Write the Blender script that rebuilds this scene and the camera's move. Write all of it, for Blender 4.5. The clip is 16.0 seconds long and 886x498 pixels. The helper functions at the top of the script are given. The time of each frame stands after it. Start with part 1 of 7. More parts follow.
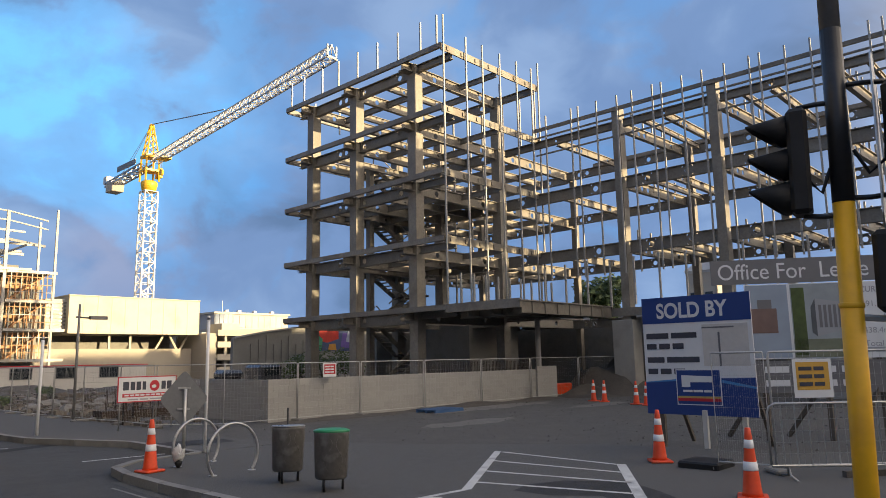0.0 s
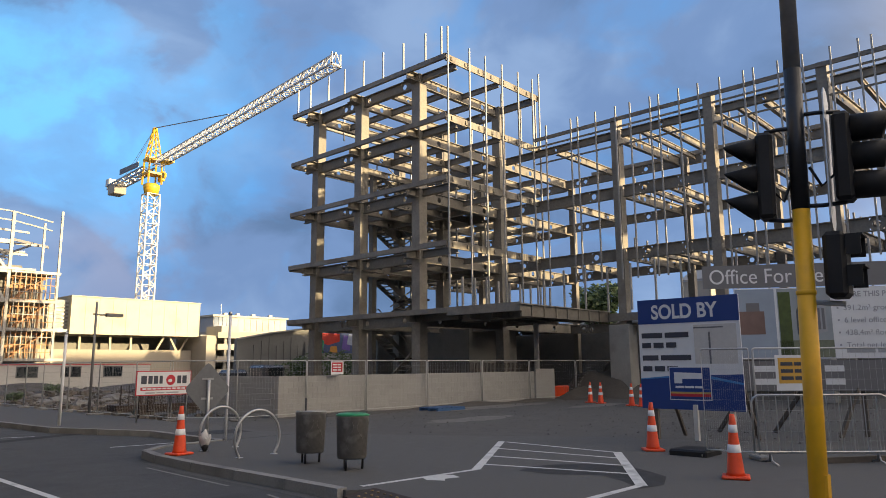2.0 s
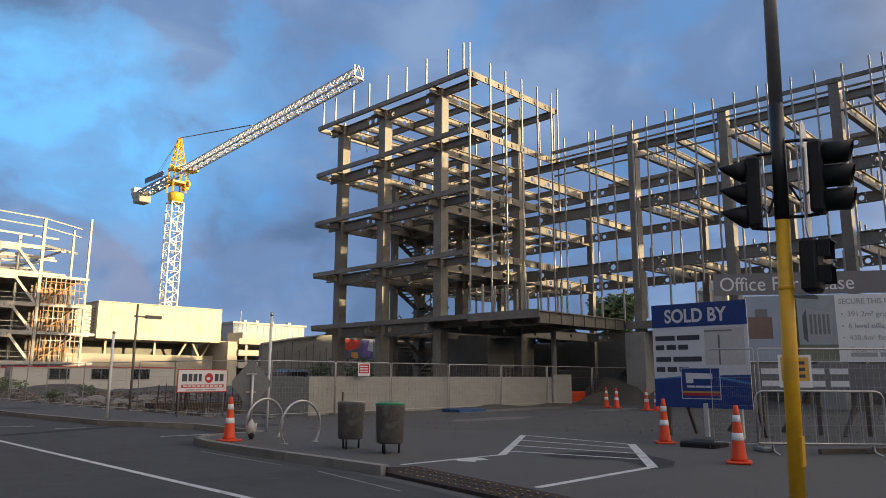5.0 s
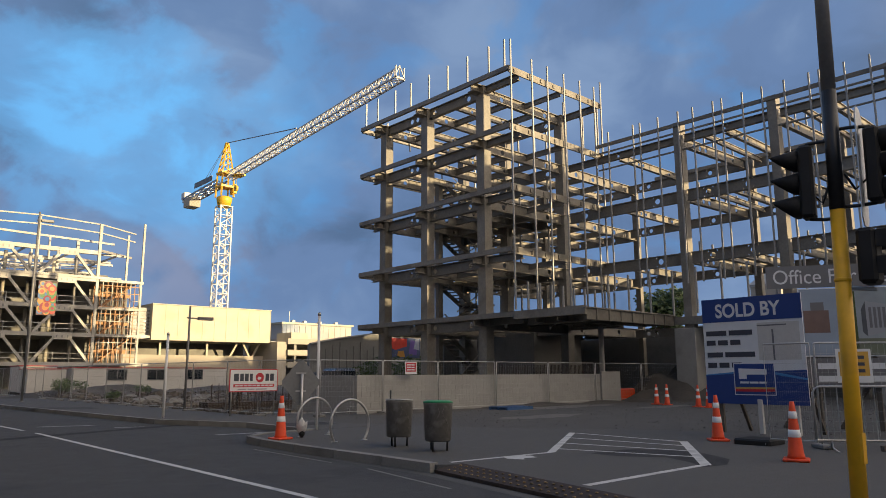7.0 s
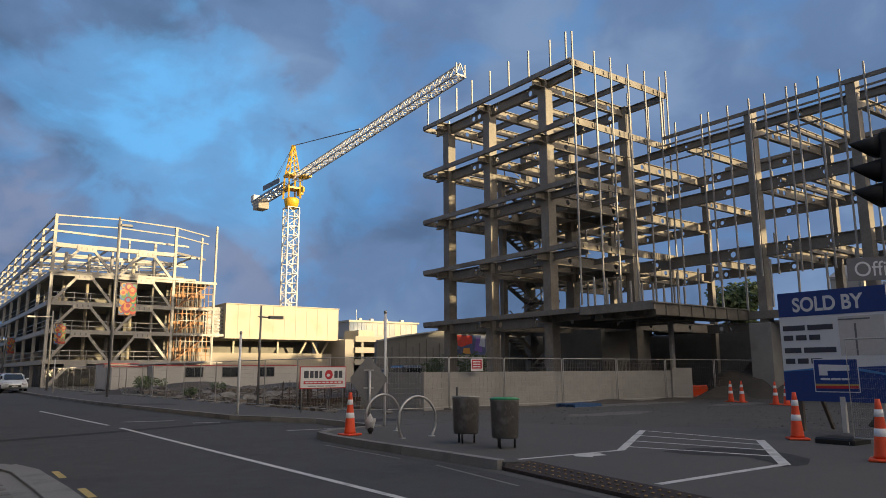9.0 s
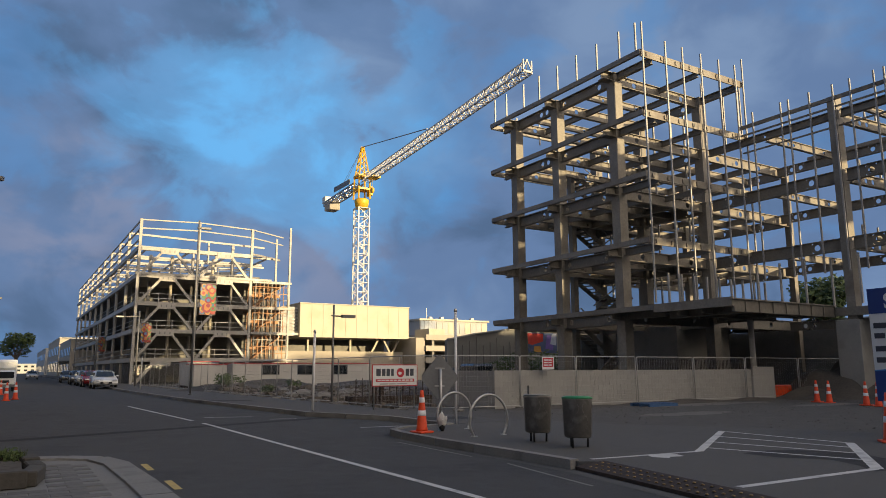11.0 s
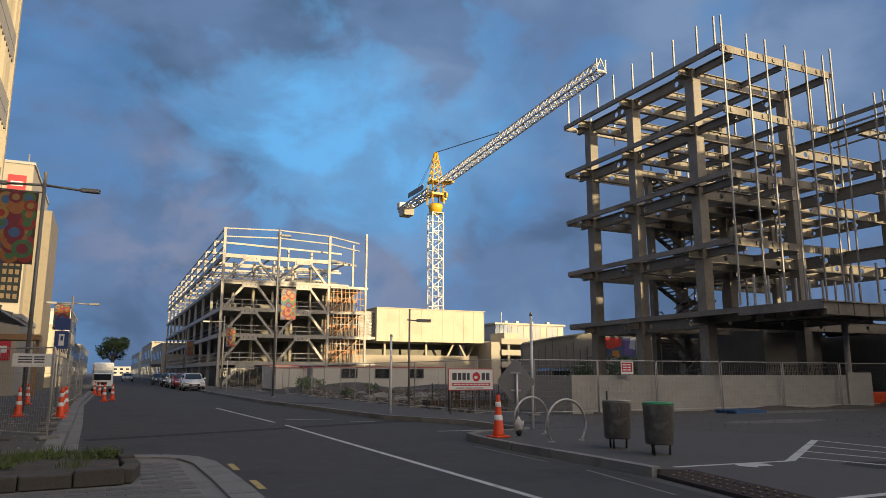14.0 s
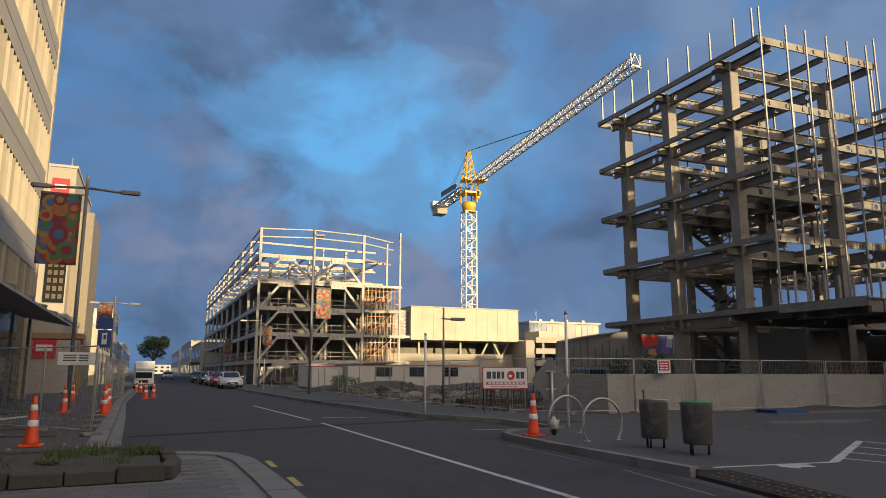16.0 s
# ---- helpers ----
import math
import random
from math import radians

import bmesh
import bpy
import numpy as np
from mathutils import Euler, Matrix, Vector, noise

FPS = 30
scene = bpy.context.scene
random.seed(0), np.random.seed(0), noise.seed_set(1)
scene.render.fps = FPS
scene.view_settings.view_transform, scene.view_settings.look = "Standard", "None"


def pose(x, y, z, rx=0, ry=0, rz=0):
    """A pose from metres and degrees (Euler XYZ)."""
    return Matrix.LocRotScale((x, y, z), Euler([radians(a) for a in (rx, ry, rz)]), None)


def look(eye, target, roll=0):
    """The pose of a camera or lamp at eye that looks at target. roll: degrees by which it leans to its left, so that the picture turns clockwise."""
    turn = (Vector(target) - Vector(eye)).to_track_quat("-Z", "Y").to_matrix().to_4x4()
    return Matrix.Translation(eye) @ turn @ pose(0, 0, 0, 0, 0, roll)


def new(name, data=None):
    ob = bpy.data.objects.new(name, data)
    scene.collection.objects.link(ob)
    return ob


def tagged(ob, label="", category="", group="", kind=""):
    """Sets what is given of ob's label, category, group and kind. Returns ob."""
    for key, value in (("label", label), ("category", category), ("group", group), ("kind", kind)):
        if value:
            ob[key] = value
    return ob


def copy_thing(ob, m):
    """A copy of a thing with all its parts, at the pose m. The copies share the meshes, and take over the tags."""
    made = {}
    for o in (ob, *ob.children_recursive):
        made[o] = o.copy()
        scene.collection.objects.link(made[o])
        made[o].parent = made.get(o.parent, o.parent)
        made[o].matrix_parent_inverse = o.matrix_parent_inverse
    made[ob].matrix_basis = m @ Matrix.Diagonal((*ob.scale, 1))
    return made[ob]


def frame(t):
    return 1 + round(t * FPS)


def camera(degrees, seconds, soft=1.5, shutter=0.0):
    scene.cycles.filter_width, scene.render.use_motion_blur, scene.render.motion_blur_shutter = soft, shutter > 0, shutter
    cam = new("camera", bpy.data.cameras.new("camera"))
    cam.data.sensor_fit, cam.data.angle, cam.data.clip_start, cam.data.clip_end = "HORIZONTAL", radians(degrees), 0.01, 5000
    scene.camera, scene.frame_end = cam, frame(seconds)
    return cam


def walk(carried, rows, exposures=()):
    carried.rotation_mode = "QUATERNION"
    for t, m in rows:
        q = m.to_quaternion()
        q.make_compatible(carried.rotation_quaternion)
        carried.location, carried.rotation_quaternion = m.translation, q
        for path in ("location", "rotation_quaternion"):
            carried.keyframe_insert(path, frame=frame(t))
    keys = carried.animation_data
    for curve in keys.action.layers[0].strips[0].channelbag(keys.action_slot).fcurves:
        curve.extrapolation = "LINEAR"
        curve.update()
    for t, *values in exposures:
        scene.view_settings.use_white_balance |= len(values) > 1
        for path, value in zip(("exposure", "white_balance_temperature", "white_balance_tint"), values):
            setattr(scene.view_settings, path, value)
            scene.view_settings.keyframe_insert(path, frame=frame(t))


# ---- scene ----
cam = camera(64.3, 16.0, soft=0.9)
# seconds, x, y, z, yaw, pitch, roll
ROWS = [
    (0.0, 1.94, 1.07, 1.87, -46.8, 8.84, 1.06),
    (0.5, 1.73, 0.96, 1.81, -47.12, 9.05, 0.86),
    (1.0, 1.51, 0.85, 1.75, -47.16, 9.27, 0.71),
    (1.5, 1.28, 0.73, 1.69, -47.09, 9.39, 0.5),
    (2.0, 1.05, 0.61, 1.63, -47.15, 9.36, 0.41),
    (2.5, 0.81, 0.48, 1.56, -47.17, 9.5, 0.17),
    (3.0, 0.55, 0.34, 1.49, -47.07, 9.69, 0.06),
    (3.5, 0.31, 0.2, 1.43, -46.9, 9.83, -0.06),
    (4.0, 0.05, 0.03, 1.37, -46.64, 9.97, -0.18),
    (6.5, 0, 0, 1.35, -43.6, 10.12, 0.1),
    (7.0, 0, 0, 1.35, -42.23, 10.02, 0.22),
    (7.5, 0, 0, 1.35, -40.79, 9.96, 0.15),
    (8.0, 0, 0, 1.35, -39.46, 9.86, 0.24),
    (8.5, 0, 0, 1.35, -38.22, 9.9, 0.33),
    (9.0, 0, 0, 1.35, -36.95, 9.8, 0.33),
    (9.5, 0, 0, 1.35, -35.42, 9.85, 0.34),
    (10.0, 0, 0, 1.35, -33.98, 9.72, 0.32),
    (12.5, 0, 0, 1.35, -27.88, 9.94, -0.08),
    (13.0, 0, 0, 1.35, -26.96, 9.94, -0.14),
    (13.5, 0, 0, 1.35, -26.07, 9.97, -0.16),
    (14.0, 0, 0, 1.35, -25.23, 10.02, -0.08),
    (14.5, 0, 0, 1.35, -24.46, 10.05, -0.17),
    (15.0, 0, 0, 1.35, -23.77, 9.99, -0.11),
    (15.5, 0, 0, 1.35, -23.04, 9.94, -0.1),
    (16.0, 0, 0, 1.35, -22.48, 9.9, -0.15),
]
walk(cam, [(t, pose(x, y, z, 90 + pitch, roll, yaw)) for t, x, y, z, yaw, pitch, roll in ROWS], [(0.0, 0.55), (3.5, 0.45), (7.0, 0.12), (9.5, 0.0), (12.5, -0.05), (16.0, -0.12)])

# ---- world and sun ----
SUN_ELEV, SUN_DIR = 6.0, Vector((0.36, -0.93, 0.0)).normalized()
world = bpy.data.worlds.new("evening_sky")
scene.world = world
world.use_nodes = True
wn, wl = world.node_tree.nodes, world.node_tree.links
wn.clear()
w_out, w_bg = wn.new("ShaderNodeOutputWorld"), wn.new("ShaderNodeBackground")
w_sky = wn.new("ShaderNodeTexSky")
w_sky.sky_type, w_sky.sun_disc = "NISHITA", False
w_sky.sun_elevation, w_sky.sun_rotation = radians(SUN_ELEV), math.atan2(SUN_DIR.x, SUN_DIR.y)
w_sky.air_density, w_sky.dust_density, w_sky.ozone_density = 1.0, 0.6, 3.0
w_tc, w_map = wn.new("ShaderNodeTexCoord"), wn.new("ShaderNodeMapping")
w_map.inputs["Scale"].default_value = (1.0, 1.0, 1.5)
w_map.inputs["Location"].default_value = (2.3, 0.4, 0.7)
wl.new(w_tc.outputs["Generated"], w_map.inputs["Vector"])


def sky_noise(scale, detail, rough, distort=0.0):
    n = wn.new("ShaderNodeTexNoise")
    n.inputs["Scale"].default_value, n.inputs["Detail"].default_value = scale, detail
    n.inputs["Roughness"].default_value, n.inputs["Distortion"].default_value = rough, distort
    wl.new(w_map.outputs["Vector"], n.inputs["Vector"])
    return n


def sky_ramp(src, stops):
    r = wn.new("ShaderNodeValToRGB")
    r.color_ramp.interpolation = "EASE"
    while len(r.color_ramp.elements) < len(stops):
        r.color_ramp.elements.new(0.5)
    for e, (p, c) in zip(r.color_ramp.elements, stops):
        e.position, e.color = p, (*c, 1)
    wl.new(src, r.inputs["Fac"])
    return r


def sky_mix(kind, fac, a, b):
    m = wn.new("ShaderNodeMix")
    m.data_type, m.blend_type = "RGBA", kind
    for sock, v in ((m.inputs["Factor"], fac), (m.inputs["A"], a), (m.inputs["B"], b)):
        if hasattr(v, "is_linked"):
            wl.new(v, sock)
        else:
            sock.default_value = v
    return m.outputs["Result"]


def sky_dot(direction, lo, hi):
    """How near the sky's direction is to a given one, from 0 to 1."""
    d = wn.new("ShaderNodeVectorMath")
    d.operation = "DOT_PRODUCT"
    d.inputs[1].default_value = direction
    wl.new(w_tc.outputs["Generated"], d.inputs[0])
    r = wn.new("ShaderNodeMapRange")
    r.interpolation_type = "SMOOTHSTEP"
    r.inputs["From Min"].default_value, r.inputs["From Max"].default_value = lo, hi
    wl.new(d.outputs["Value"], r.inputs["Value"])
    return r.outputs["Result"]


def sky_math(op, a, b):
    m = wn.new("ShaderNodeMath")
    m.operation = op
    for sock, v in zip(m.inputs, (a, b)):
        if hasattr(v, "is_linked"):
            wl.new(v, sock)
        else:
            sock.default_value = v
    return m.outputs["Value"]


w_gain = sky_mix("MULTIPLY", 1.0, w_sky.outputs["Color"], (0.1, 0.1, 0.11, 1))
# the break in the cloud over the crane: a bent row of clear lobes (direction, cosines of rim and core, weight)
w_open = 0.0
for w_dir, w_lo, w_hi, w_weight in (((0.215, 0.895, 0.389), 0.988, 0.9995, 0.08), ((0.29, 0.893, 0.344), 0.988, 0.9995, 0.1), ((0.345, 0.898, 0.275), 0.992, 0.9996, 0.105),
                                    ((0.43, 0.86, 0.281), 0.992, 0.9995, 0.09), ((0.5, 0.77, 0.38), 0.965, 0.998, 0.045), ((0.5, 0.845, 0.19), 0.982, 0.999, 0.085), ((0.114, 0.959, 0.26), 0.997, 0.9999, 0.08), ((-0.106, 0.943, 0.315), 0.985, 0.999, 0.06)):
    w_open = sky_math("ADD", sky_math("MULTIPLY", sky_dot(w_dir, w_lo, w_hi), w_weight), w_open)
w_near = sky_dot((0.27, 0.895, 0.345), 0.95, 0.998)
w_blue = sky_mix("MIX", w_near, (0.105, 0.31, 0.66, 1), (0.18, 0.58, 1.08, 1))
w_clear = sky_mix("MIX", 0.85, w_gain, w_blue)
w_tone = sky_math("ADD", sky_math("MULTIPLY", sky_noise(2.6, 3, 0.45, 0.2).outputs["Fac"], 0.6), sky_math("MULTIPLY", sky_noise(7.5, 6, 0.5, 0.4).outputs["Fac"], 0.4))
w_cloud = sky_ramp(w_tone, [(0.37, (0.09, 0.146, 0.258)), (0.5, (0.138, 0.216, 0.385)), (0.64, (0.21, 0.303, 0.48))])
# pale rosy billows low over the roofs
w_rose = sky_math("MULTIPLY", sky_math("ADD", sky_dot((0.05, 0.978, 0.2), 0.99, 0.9995), sky_dot((0.37, 0.915, 0.15), 0.992, 0.9995)), sky_ramp(sky_noise(8.0, 5, 0.5, 0.3).outputs["Fac"], [(0.42, (0, 0, 0)), (0.62, (0.6, 0.6, 0.6))]).outputs["Color"])
w_tint = sky_mix("MIX", w_rose, w_cloud.outputs["Color"], (0.3, 0.31, 0.42, 1))
w_wisp = sky_math("MULTIPLY", sky_math("SUBTRACT", sky_noise(12.0, 7, 0.55, 0.6).outputs["Fac"], 0.5), 0.28)
w_thick = sky_math("SUBTRACT", sky_math("ADD", sky_noise(4.6, 8, 0.53, 0.5).outputs["Fac"], w_wisp), w_open)
w_cover = sky_ramp(w_thick, [(0.2, (0.1, 0.1, 0.1)), (0.36, (0.52, 0.52, 0.52)), (0.5, (0.94, 0.94, 0.94))])
w_base = sky_mix("MIX", w_cover.outputs["Color"], w_clear, w_tint)
# cloud lit warm round the low sun
w_warm = sky_mix("MIX", sky_dot(tuple(SUN_DIR), 0.05, 1.0), (0, 0, 0, 1), (2.0, 1.55, 1.0, 1))
wl.new(sky_mix("ADD", 1.0, w_base, w_warm), w_bg.inputs["Color"])
w_bg.inputs["Strength"].default_value = 1.0
wl.new(w_bg.outputs["Background"], w_out.inputs["Surface"])

sun = new("sun", bpy.data.lights.new("sun", "SUN"))
sun.data.energy, sun.data.angle, sun.data.color = 7.6, radians(0.6), (1.0, 0.76, 0.42)
sun.matrix_world = look(SUN_DIR * 60 + Vector((0, 0, 60 * math.tan(radians(SUN_ELEV)))), (0, 0, 0))


# ---- materials ----
def mat(name, base, rough=0.7, metal=0.0, vary=0.25, grain=30.0, bump=0.15, stain=None, stain_scale=1.2, stain_at=(0.52, 0.68), per_object=0.0, coat=0.0):
    """Principled surface with fine grain, broad variation, optional stains and a light relief."""
    m = bpy.data.materials.new(name)
    m.use_nodes = True
    nodes, links = m.node_tree.nodes, m.node_tree.links
    p = nodes["Principled BSDF"]
    tc = nodes.new("ShaderNodeTexCoord")

    def nz(scale, detail=5):
        n = nodes.new("ShaderNodeTexNoise")
        n.inputs["Scale"].default_value, n.inputs["Detail"].default_value = scale, detail
        links.new(tc.outputs["Object"], n.inputs["Vector"])
        return n.outputs["Fac"]

    def mixed(kind, fac, a, b):
        x = nodes.new("ShaderNodeMix")
        x.data_type, x.blend_type = "RGBA", kind
        for sock, v in ((x.inputs["Factor"], fac), (x.inputs["A"], a), (x.inputs["B"], b)):
            if hasattr(v, "is_linked"):
                links.new(v, sock)
            else:
                sock.default_value = v
        return x.outputs["Result"]

    def rng(src, lo, hi, a=0.3, b=0.7):
        x = nodes.new("ShaderNodeMapRange")
        x.inputs["From Min"].default_value, x.inputs["From Max"].default_value = a, b
        x.inputs["To Min"].default_value, x.inputs["To Max"].default_value = lo, hi
        links.new(src, x.inputs["Value"])
        return x.outputs["Result"]

    dark = tuple(c * (1 - vary) for c in base)
    lite = tuple(min(1, c * (1 + vary * 0.6)) for c in base)
    fine, broad = nz(grain), nz(grain * 0.06 + 0.25, 4)
    col = mixed("MIX", rng(fine, 0.25, 0.75), (*dark, 1), (*lite, 1))
    col = mixed("MULTIPLY", 0.8, col, mixed("MIX", rng(broad, 0, 1), (1 - vary * 0.8,) * 3 + (1,), (1, 1, 1, 1)))
    if stain:
        col = mixed("MIX", rng(nz(stain_scale, 7), 0, 0.8, *stain_at), col, (*stain, 1))
    if per_object:
        oi = nodes.new("ShaderNodeObjectInfo")
        col = mixed("MULTIPLY", 1.0, col, mixed("MIX", oi.outputs["Random"], (1 - per_object,) * 3 + (1,), (1, 1, 1, 1)))
    links.new(col, p.inputs["Base Color"])
    p.inputs["Metallic"].default_value = metal
    links.new(rng(broad, max(0.03, rough - 0.12), min(1, rough + 0.1)), p.inputs["Roughness"])
    if coat:
        p.inputs["Coat Weight"].default_value = coat
    if bump:
        b = nodes.new("ShaderNodeBump")
        b.inputs["Strength"].default_value, b.inputs["Distance"].default_value = bump, 0.02
        links.new(fine, b.inputs["Height"])
        links.new(b.outputs["Normal"], p.inputs["Normal"])
    return m


def glow(name, color, strength):
    m = bpy.data.materials.new(name)
    m.use_nodes = True
    p = m.node_tree.nodes["Principled BSDF"]
    p.inputs["Base Color"].default_value = (*color, 1)
    p.inputs["Emission Color"].default_value = (*color, 1)
    p.inputs["Emission Strength"].default_value = strength
    return m


STEEL = mat("primed_steel", (0.255, 0.233, 0.195), 0.5, 0.0, 0.3, 9, 0.08, stain=(0.14, 0.115, 0.09), stain_scale=0.7, per_object=0.22)
STUD = mat("galvanised_stud", (0.4, 0.395, 0.375), 0.45, 0.4, 0.2, 20, 0.05, per_object=0.15)
WHITE_STEEL = mat("white_painted_steel", (0.39, 0.375, 0.345), 0.5, 0.0, 0.22, 12, 0.05, stain=(0.3, 0.28, 0.24), stain_scale=0.5, per_object=0.15)
CRANE_WHITE = mat("crane_white", (0.58, 0.57, 0.54), 0.5, 0.0, 0.15, 6, 0.05)
CRANE_YELLOW = mat("crane_yellow", (0.72, 0.43, 0.03), 0.45, 0.0, 0.15, 6, 0.05)
ASPHALT = mat("road_asphalt", (0.069, 0.068, 0.068), 0.88, 0.0, 0.35, 60, 0.5, stain=(0.04, 0.04, 0.042), stain_scale=0.5)
FOOTPATH = mat("footpath_asphalt", (0.106, 0.103, 0.098), 0.9, 0.0, 0.3, 70, 0.4, stain=(0.085, 0.083, 0.08), stain_scale=0.6)
GRAVEL = mat("site_gravel", (0.115, 0.11, 0.102), 0.95, 0.0, 0.6, 26, 0.9, stain=(0.085, 0.079, 0.072), stain_scale=0.55)
CONCRETE = mat("concrete", (0.36, 0.35, 0.32), 0.85, 0.0, 0.2, 25, 0.3, stain=(0.24, 0.23, 0.21), stain_scale=0.8, per_object=0.12)
KERB = mat("kerb_concrete", (0.27, 0.263, 0.247), 0.85, 0.0, 0.25, 30, 0.3, stain=(0.14, 0.135, 0.13), per_object=0.2)
BLOCK = mat("concrete_block", (0.38, 0.372, 0.35), 0.88, 0.0, 0.14, 40, 0.35, stain=(0.29, 0.275, 0.25), stain_scale=0.9, per_object=0.1)
MORTAR = mat("mortar", (0.39, 0.375, 0.35), 0.95, 0.0, 0.2, 40, 0.3)
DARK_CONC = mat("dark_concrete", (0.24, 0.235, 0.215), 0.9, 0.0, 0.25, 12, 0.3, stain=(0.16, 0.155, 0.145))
LINE = mat("road_marking_white", (0.62, 0.62, 0.6), 0.7, 0.0, 0.25, 45, 0.2, stain=(0.3, 0.3, 0.3), stain_scale=3.0)
LINE_Y = mat("road_marking_yellow", (0.55, 0.4, 0.12), 0.7, 0.0, 0.25, 45, 0.2, stain=(0.3, 0.22, 0.06), stain_scale=3.0)
GALV = mat("galvanised_steel", (0.5, 0.5, 0.49), 0.38, 0.75, 0.2, 25, 0.05)
CREAM = mat("cream_cladding", (0.52, 0.475, 0.375), 0.7, 0.0, 0.14, 8, 0.08, stain=(0.42, 0.375, 0.28), stain_scale=0.4, per_object=0.06)
OFFWHITE = mat("offwhite_panel", (0.56, 0.545, 0.515), 0.6, 0.0, 0.1, 12, 0.06, stain=(0.5, 0.48, 0.45), stain_scale=0.7)
BLACK = mat("black_plastic", (0.007, 0.007, 0.008), 0.7, 0.0, 0.3, 30, 0.05)
BLACK_PAINT = mat("black_paint", (0.018, 0.018, 0.02), 0.4, 0.0, 0.3, 30, 0.05)
YELLOW = mat("signal_yellow_paint", (0.78, 0.43, 0.015), 0.5, 0.0, 0.12, 14, 0.05, stain=(0.55, 0.3, 0.03), stain_scale=2.5)
GREYPAINT = mat("grey_pole_paint", (0.2, 0.2, 0.2), 0.5, 0.2, 0.2, 20, 0.05)
ORANGE = mat("cone_orange", (0.8, 0.075, 0.015), 0.5, 0.0, 0.15, 18, 0.05, stain=(0.5, 0.07, 0.02), stain_scale=5)
REFLECT = mat("reflective_band", (0.75, 0.75, 0.76), 0.4, 0.0, 0.12, 30, 0.03)
DARK_RUST = mat("rusty_dark_steel", (0.06, 0.043, 0.035), 0.85, 0.1, 0.4, 20, 0.3)
BIN_STEEL = mat("bin_dark_metal", (0.14, 0.132, 0.12), 0.45, 0.25, 0.3, 16, 0.1, stain=(0.22, 0.21, 0.2), stain_scale=4.0)
GREEN_LID = mat("green_bin_liner", (0.03, 0.3, 0.12), 0.45, 0.0, 0.2, 20, 0.1)
BLUE_SIGN = mat("sign_blue", (0.02, 0.055, 0.22), 0.4, 0.0, 0.06, 6, 0.0)
BLUE_LIGHT = mat("sign_light_blue", (0.06, 0.25, 0.55), 0.4, 0.0, 0.1, 6, 0.0)
WHITE_SIGN = mat("sign_white", (0.7, 0.71, 0.72), 0.4, 0.0, 0.06, 6, 0.0)
GREY_SIGN = mat("sign_grey", (0.165, 0.163, 0.168), 0.45, 0.0, 0.08, 6, 0.0)
TEXT_DARK = mat("lettering_dark", (0.05, 0.055, 0.075), 0.5, 0.0, 0.05, 6, 0.0)
TEXT_GREY = mat("lettering_grey", (0.33, 0.34, 0.36), 0.5, 0.0, 0.05, 6, 0.0)
RED_SIGN = mat("sign_red", (0.5, 0.03, 0.045), 0.45, 0.0, 0.08, 6, 0.0)
TEAL = mat("sign_teal", (0.01, 0.16, 0.15), 0.45, 0.0, 0.08, 6, 0.0)
GLASS_DARK = mat("dark_window_glass", (0.02, 0.025, 0.03), 0.08, 0.0, 0.2, 3, 0.0)
TYRE = mat("tyre_rubber", (0.02, 0.02, 0.02), 0.85, 0.0, 0.2, 30, 0.1)
WOOD = mat("timber", (0.34, 0.2, 0.1), 0.75, 0.0, 0.3, 18, 0.2)
OLD_WOOD = mat("weathered_timber", (0.12, 0.1, 0.08), 0.85, 0.0, 0.3, 18, 0.2)
SCAFF_WOOD = mat("sunlit_timber_sheet", (0.48, 0.26, 0.13), 0.75, 0.0, 0.3, 8, 0.15)
LEAF = mat("foliage", (0.085, 0.125, 0.03), 0.7, 0.0, 0.5, 6, 0.0, per_object=0.1)
BARK = mat("bark", (0.12, 0.09, 0.065), 0.9, 0.0, 0.3, 12, 0.4)
SOIL = mat("dirt_heap", (0.1, 0.088, 0.075), 0.95, 0.0, 0.45, 12, 0.8)
STONE = mat("planter_stone", (0.088, 0.08, 0.068), 0.88, 0.0, 0.3, 20, 0.4, per_object=0.3)
PAVER = mat("paving_block", (0.17, 0.165, 0.155), 0.88, 0.0, 0.2, 30, 0.3, per_object=0.25)
BEIGE = mat("beige_render", (0.38, 0.347, 0.29), 0.8, 0.0, 0.12, 10, 0.1, stain=(0.35, 0.315, 0.265), stain_scale=0.3)
LOUVRE = mat("cream_louvre", (0.4, 0.352, 0.27), 0.6, 0.0, 0.16, 10, 0.05, stain=(0.3, 0.26, 0.2), stain_scale=2.0, per_object=0.5)
SPANDREL = mat("fluted_spandrel", (0.33, 0.315, 0.29), 0.75, 0.0, 0.12, 10, 0.08, stain=(0.27, 0.255, 0.235), stain_scale=0.5)
GREYBLDG = mat("grey_render", (0.4, 0.4, 0.39), 0.8, 0.0, 0.12, 6, 0.1, stain=(0.3, 0.3, 0.3), stain_scale=0.2)


# ---- mesh helpers ----
def add_box(bm, x0, y0, z0, x1, y1, z1, bevel=0.0):
    vs = [bm.verts.new(c) for c in ((x0, y0, z0), (x1, y0, z0), (x1, y1, z0), (x0, y1, z0), (x0, y0, z1), (x1, y0, z1), (x1, y1, z1), (x0, y1, z1))]
    fs = [bm.faces.new([vs[i] for i in f]) for f in ((3, 2, 1, 0), (4, 5, 6, 7), (0, 1, 5, 4), (1, 2, 6, 5), (2, 3, 7, 6), (3, 0, 4, 7))]
    if bevel:
        es = {e for f in fs for e in f.edges}
        bmesh.ops.bevel(bm, geom=list(es), offset=bevel, segments=1, affect="EDGES")
    return bm


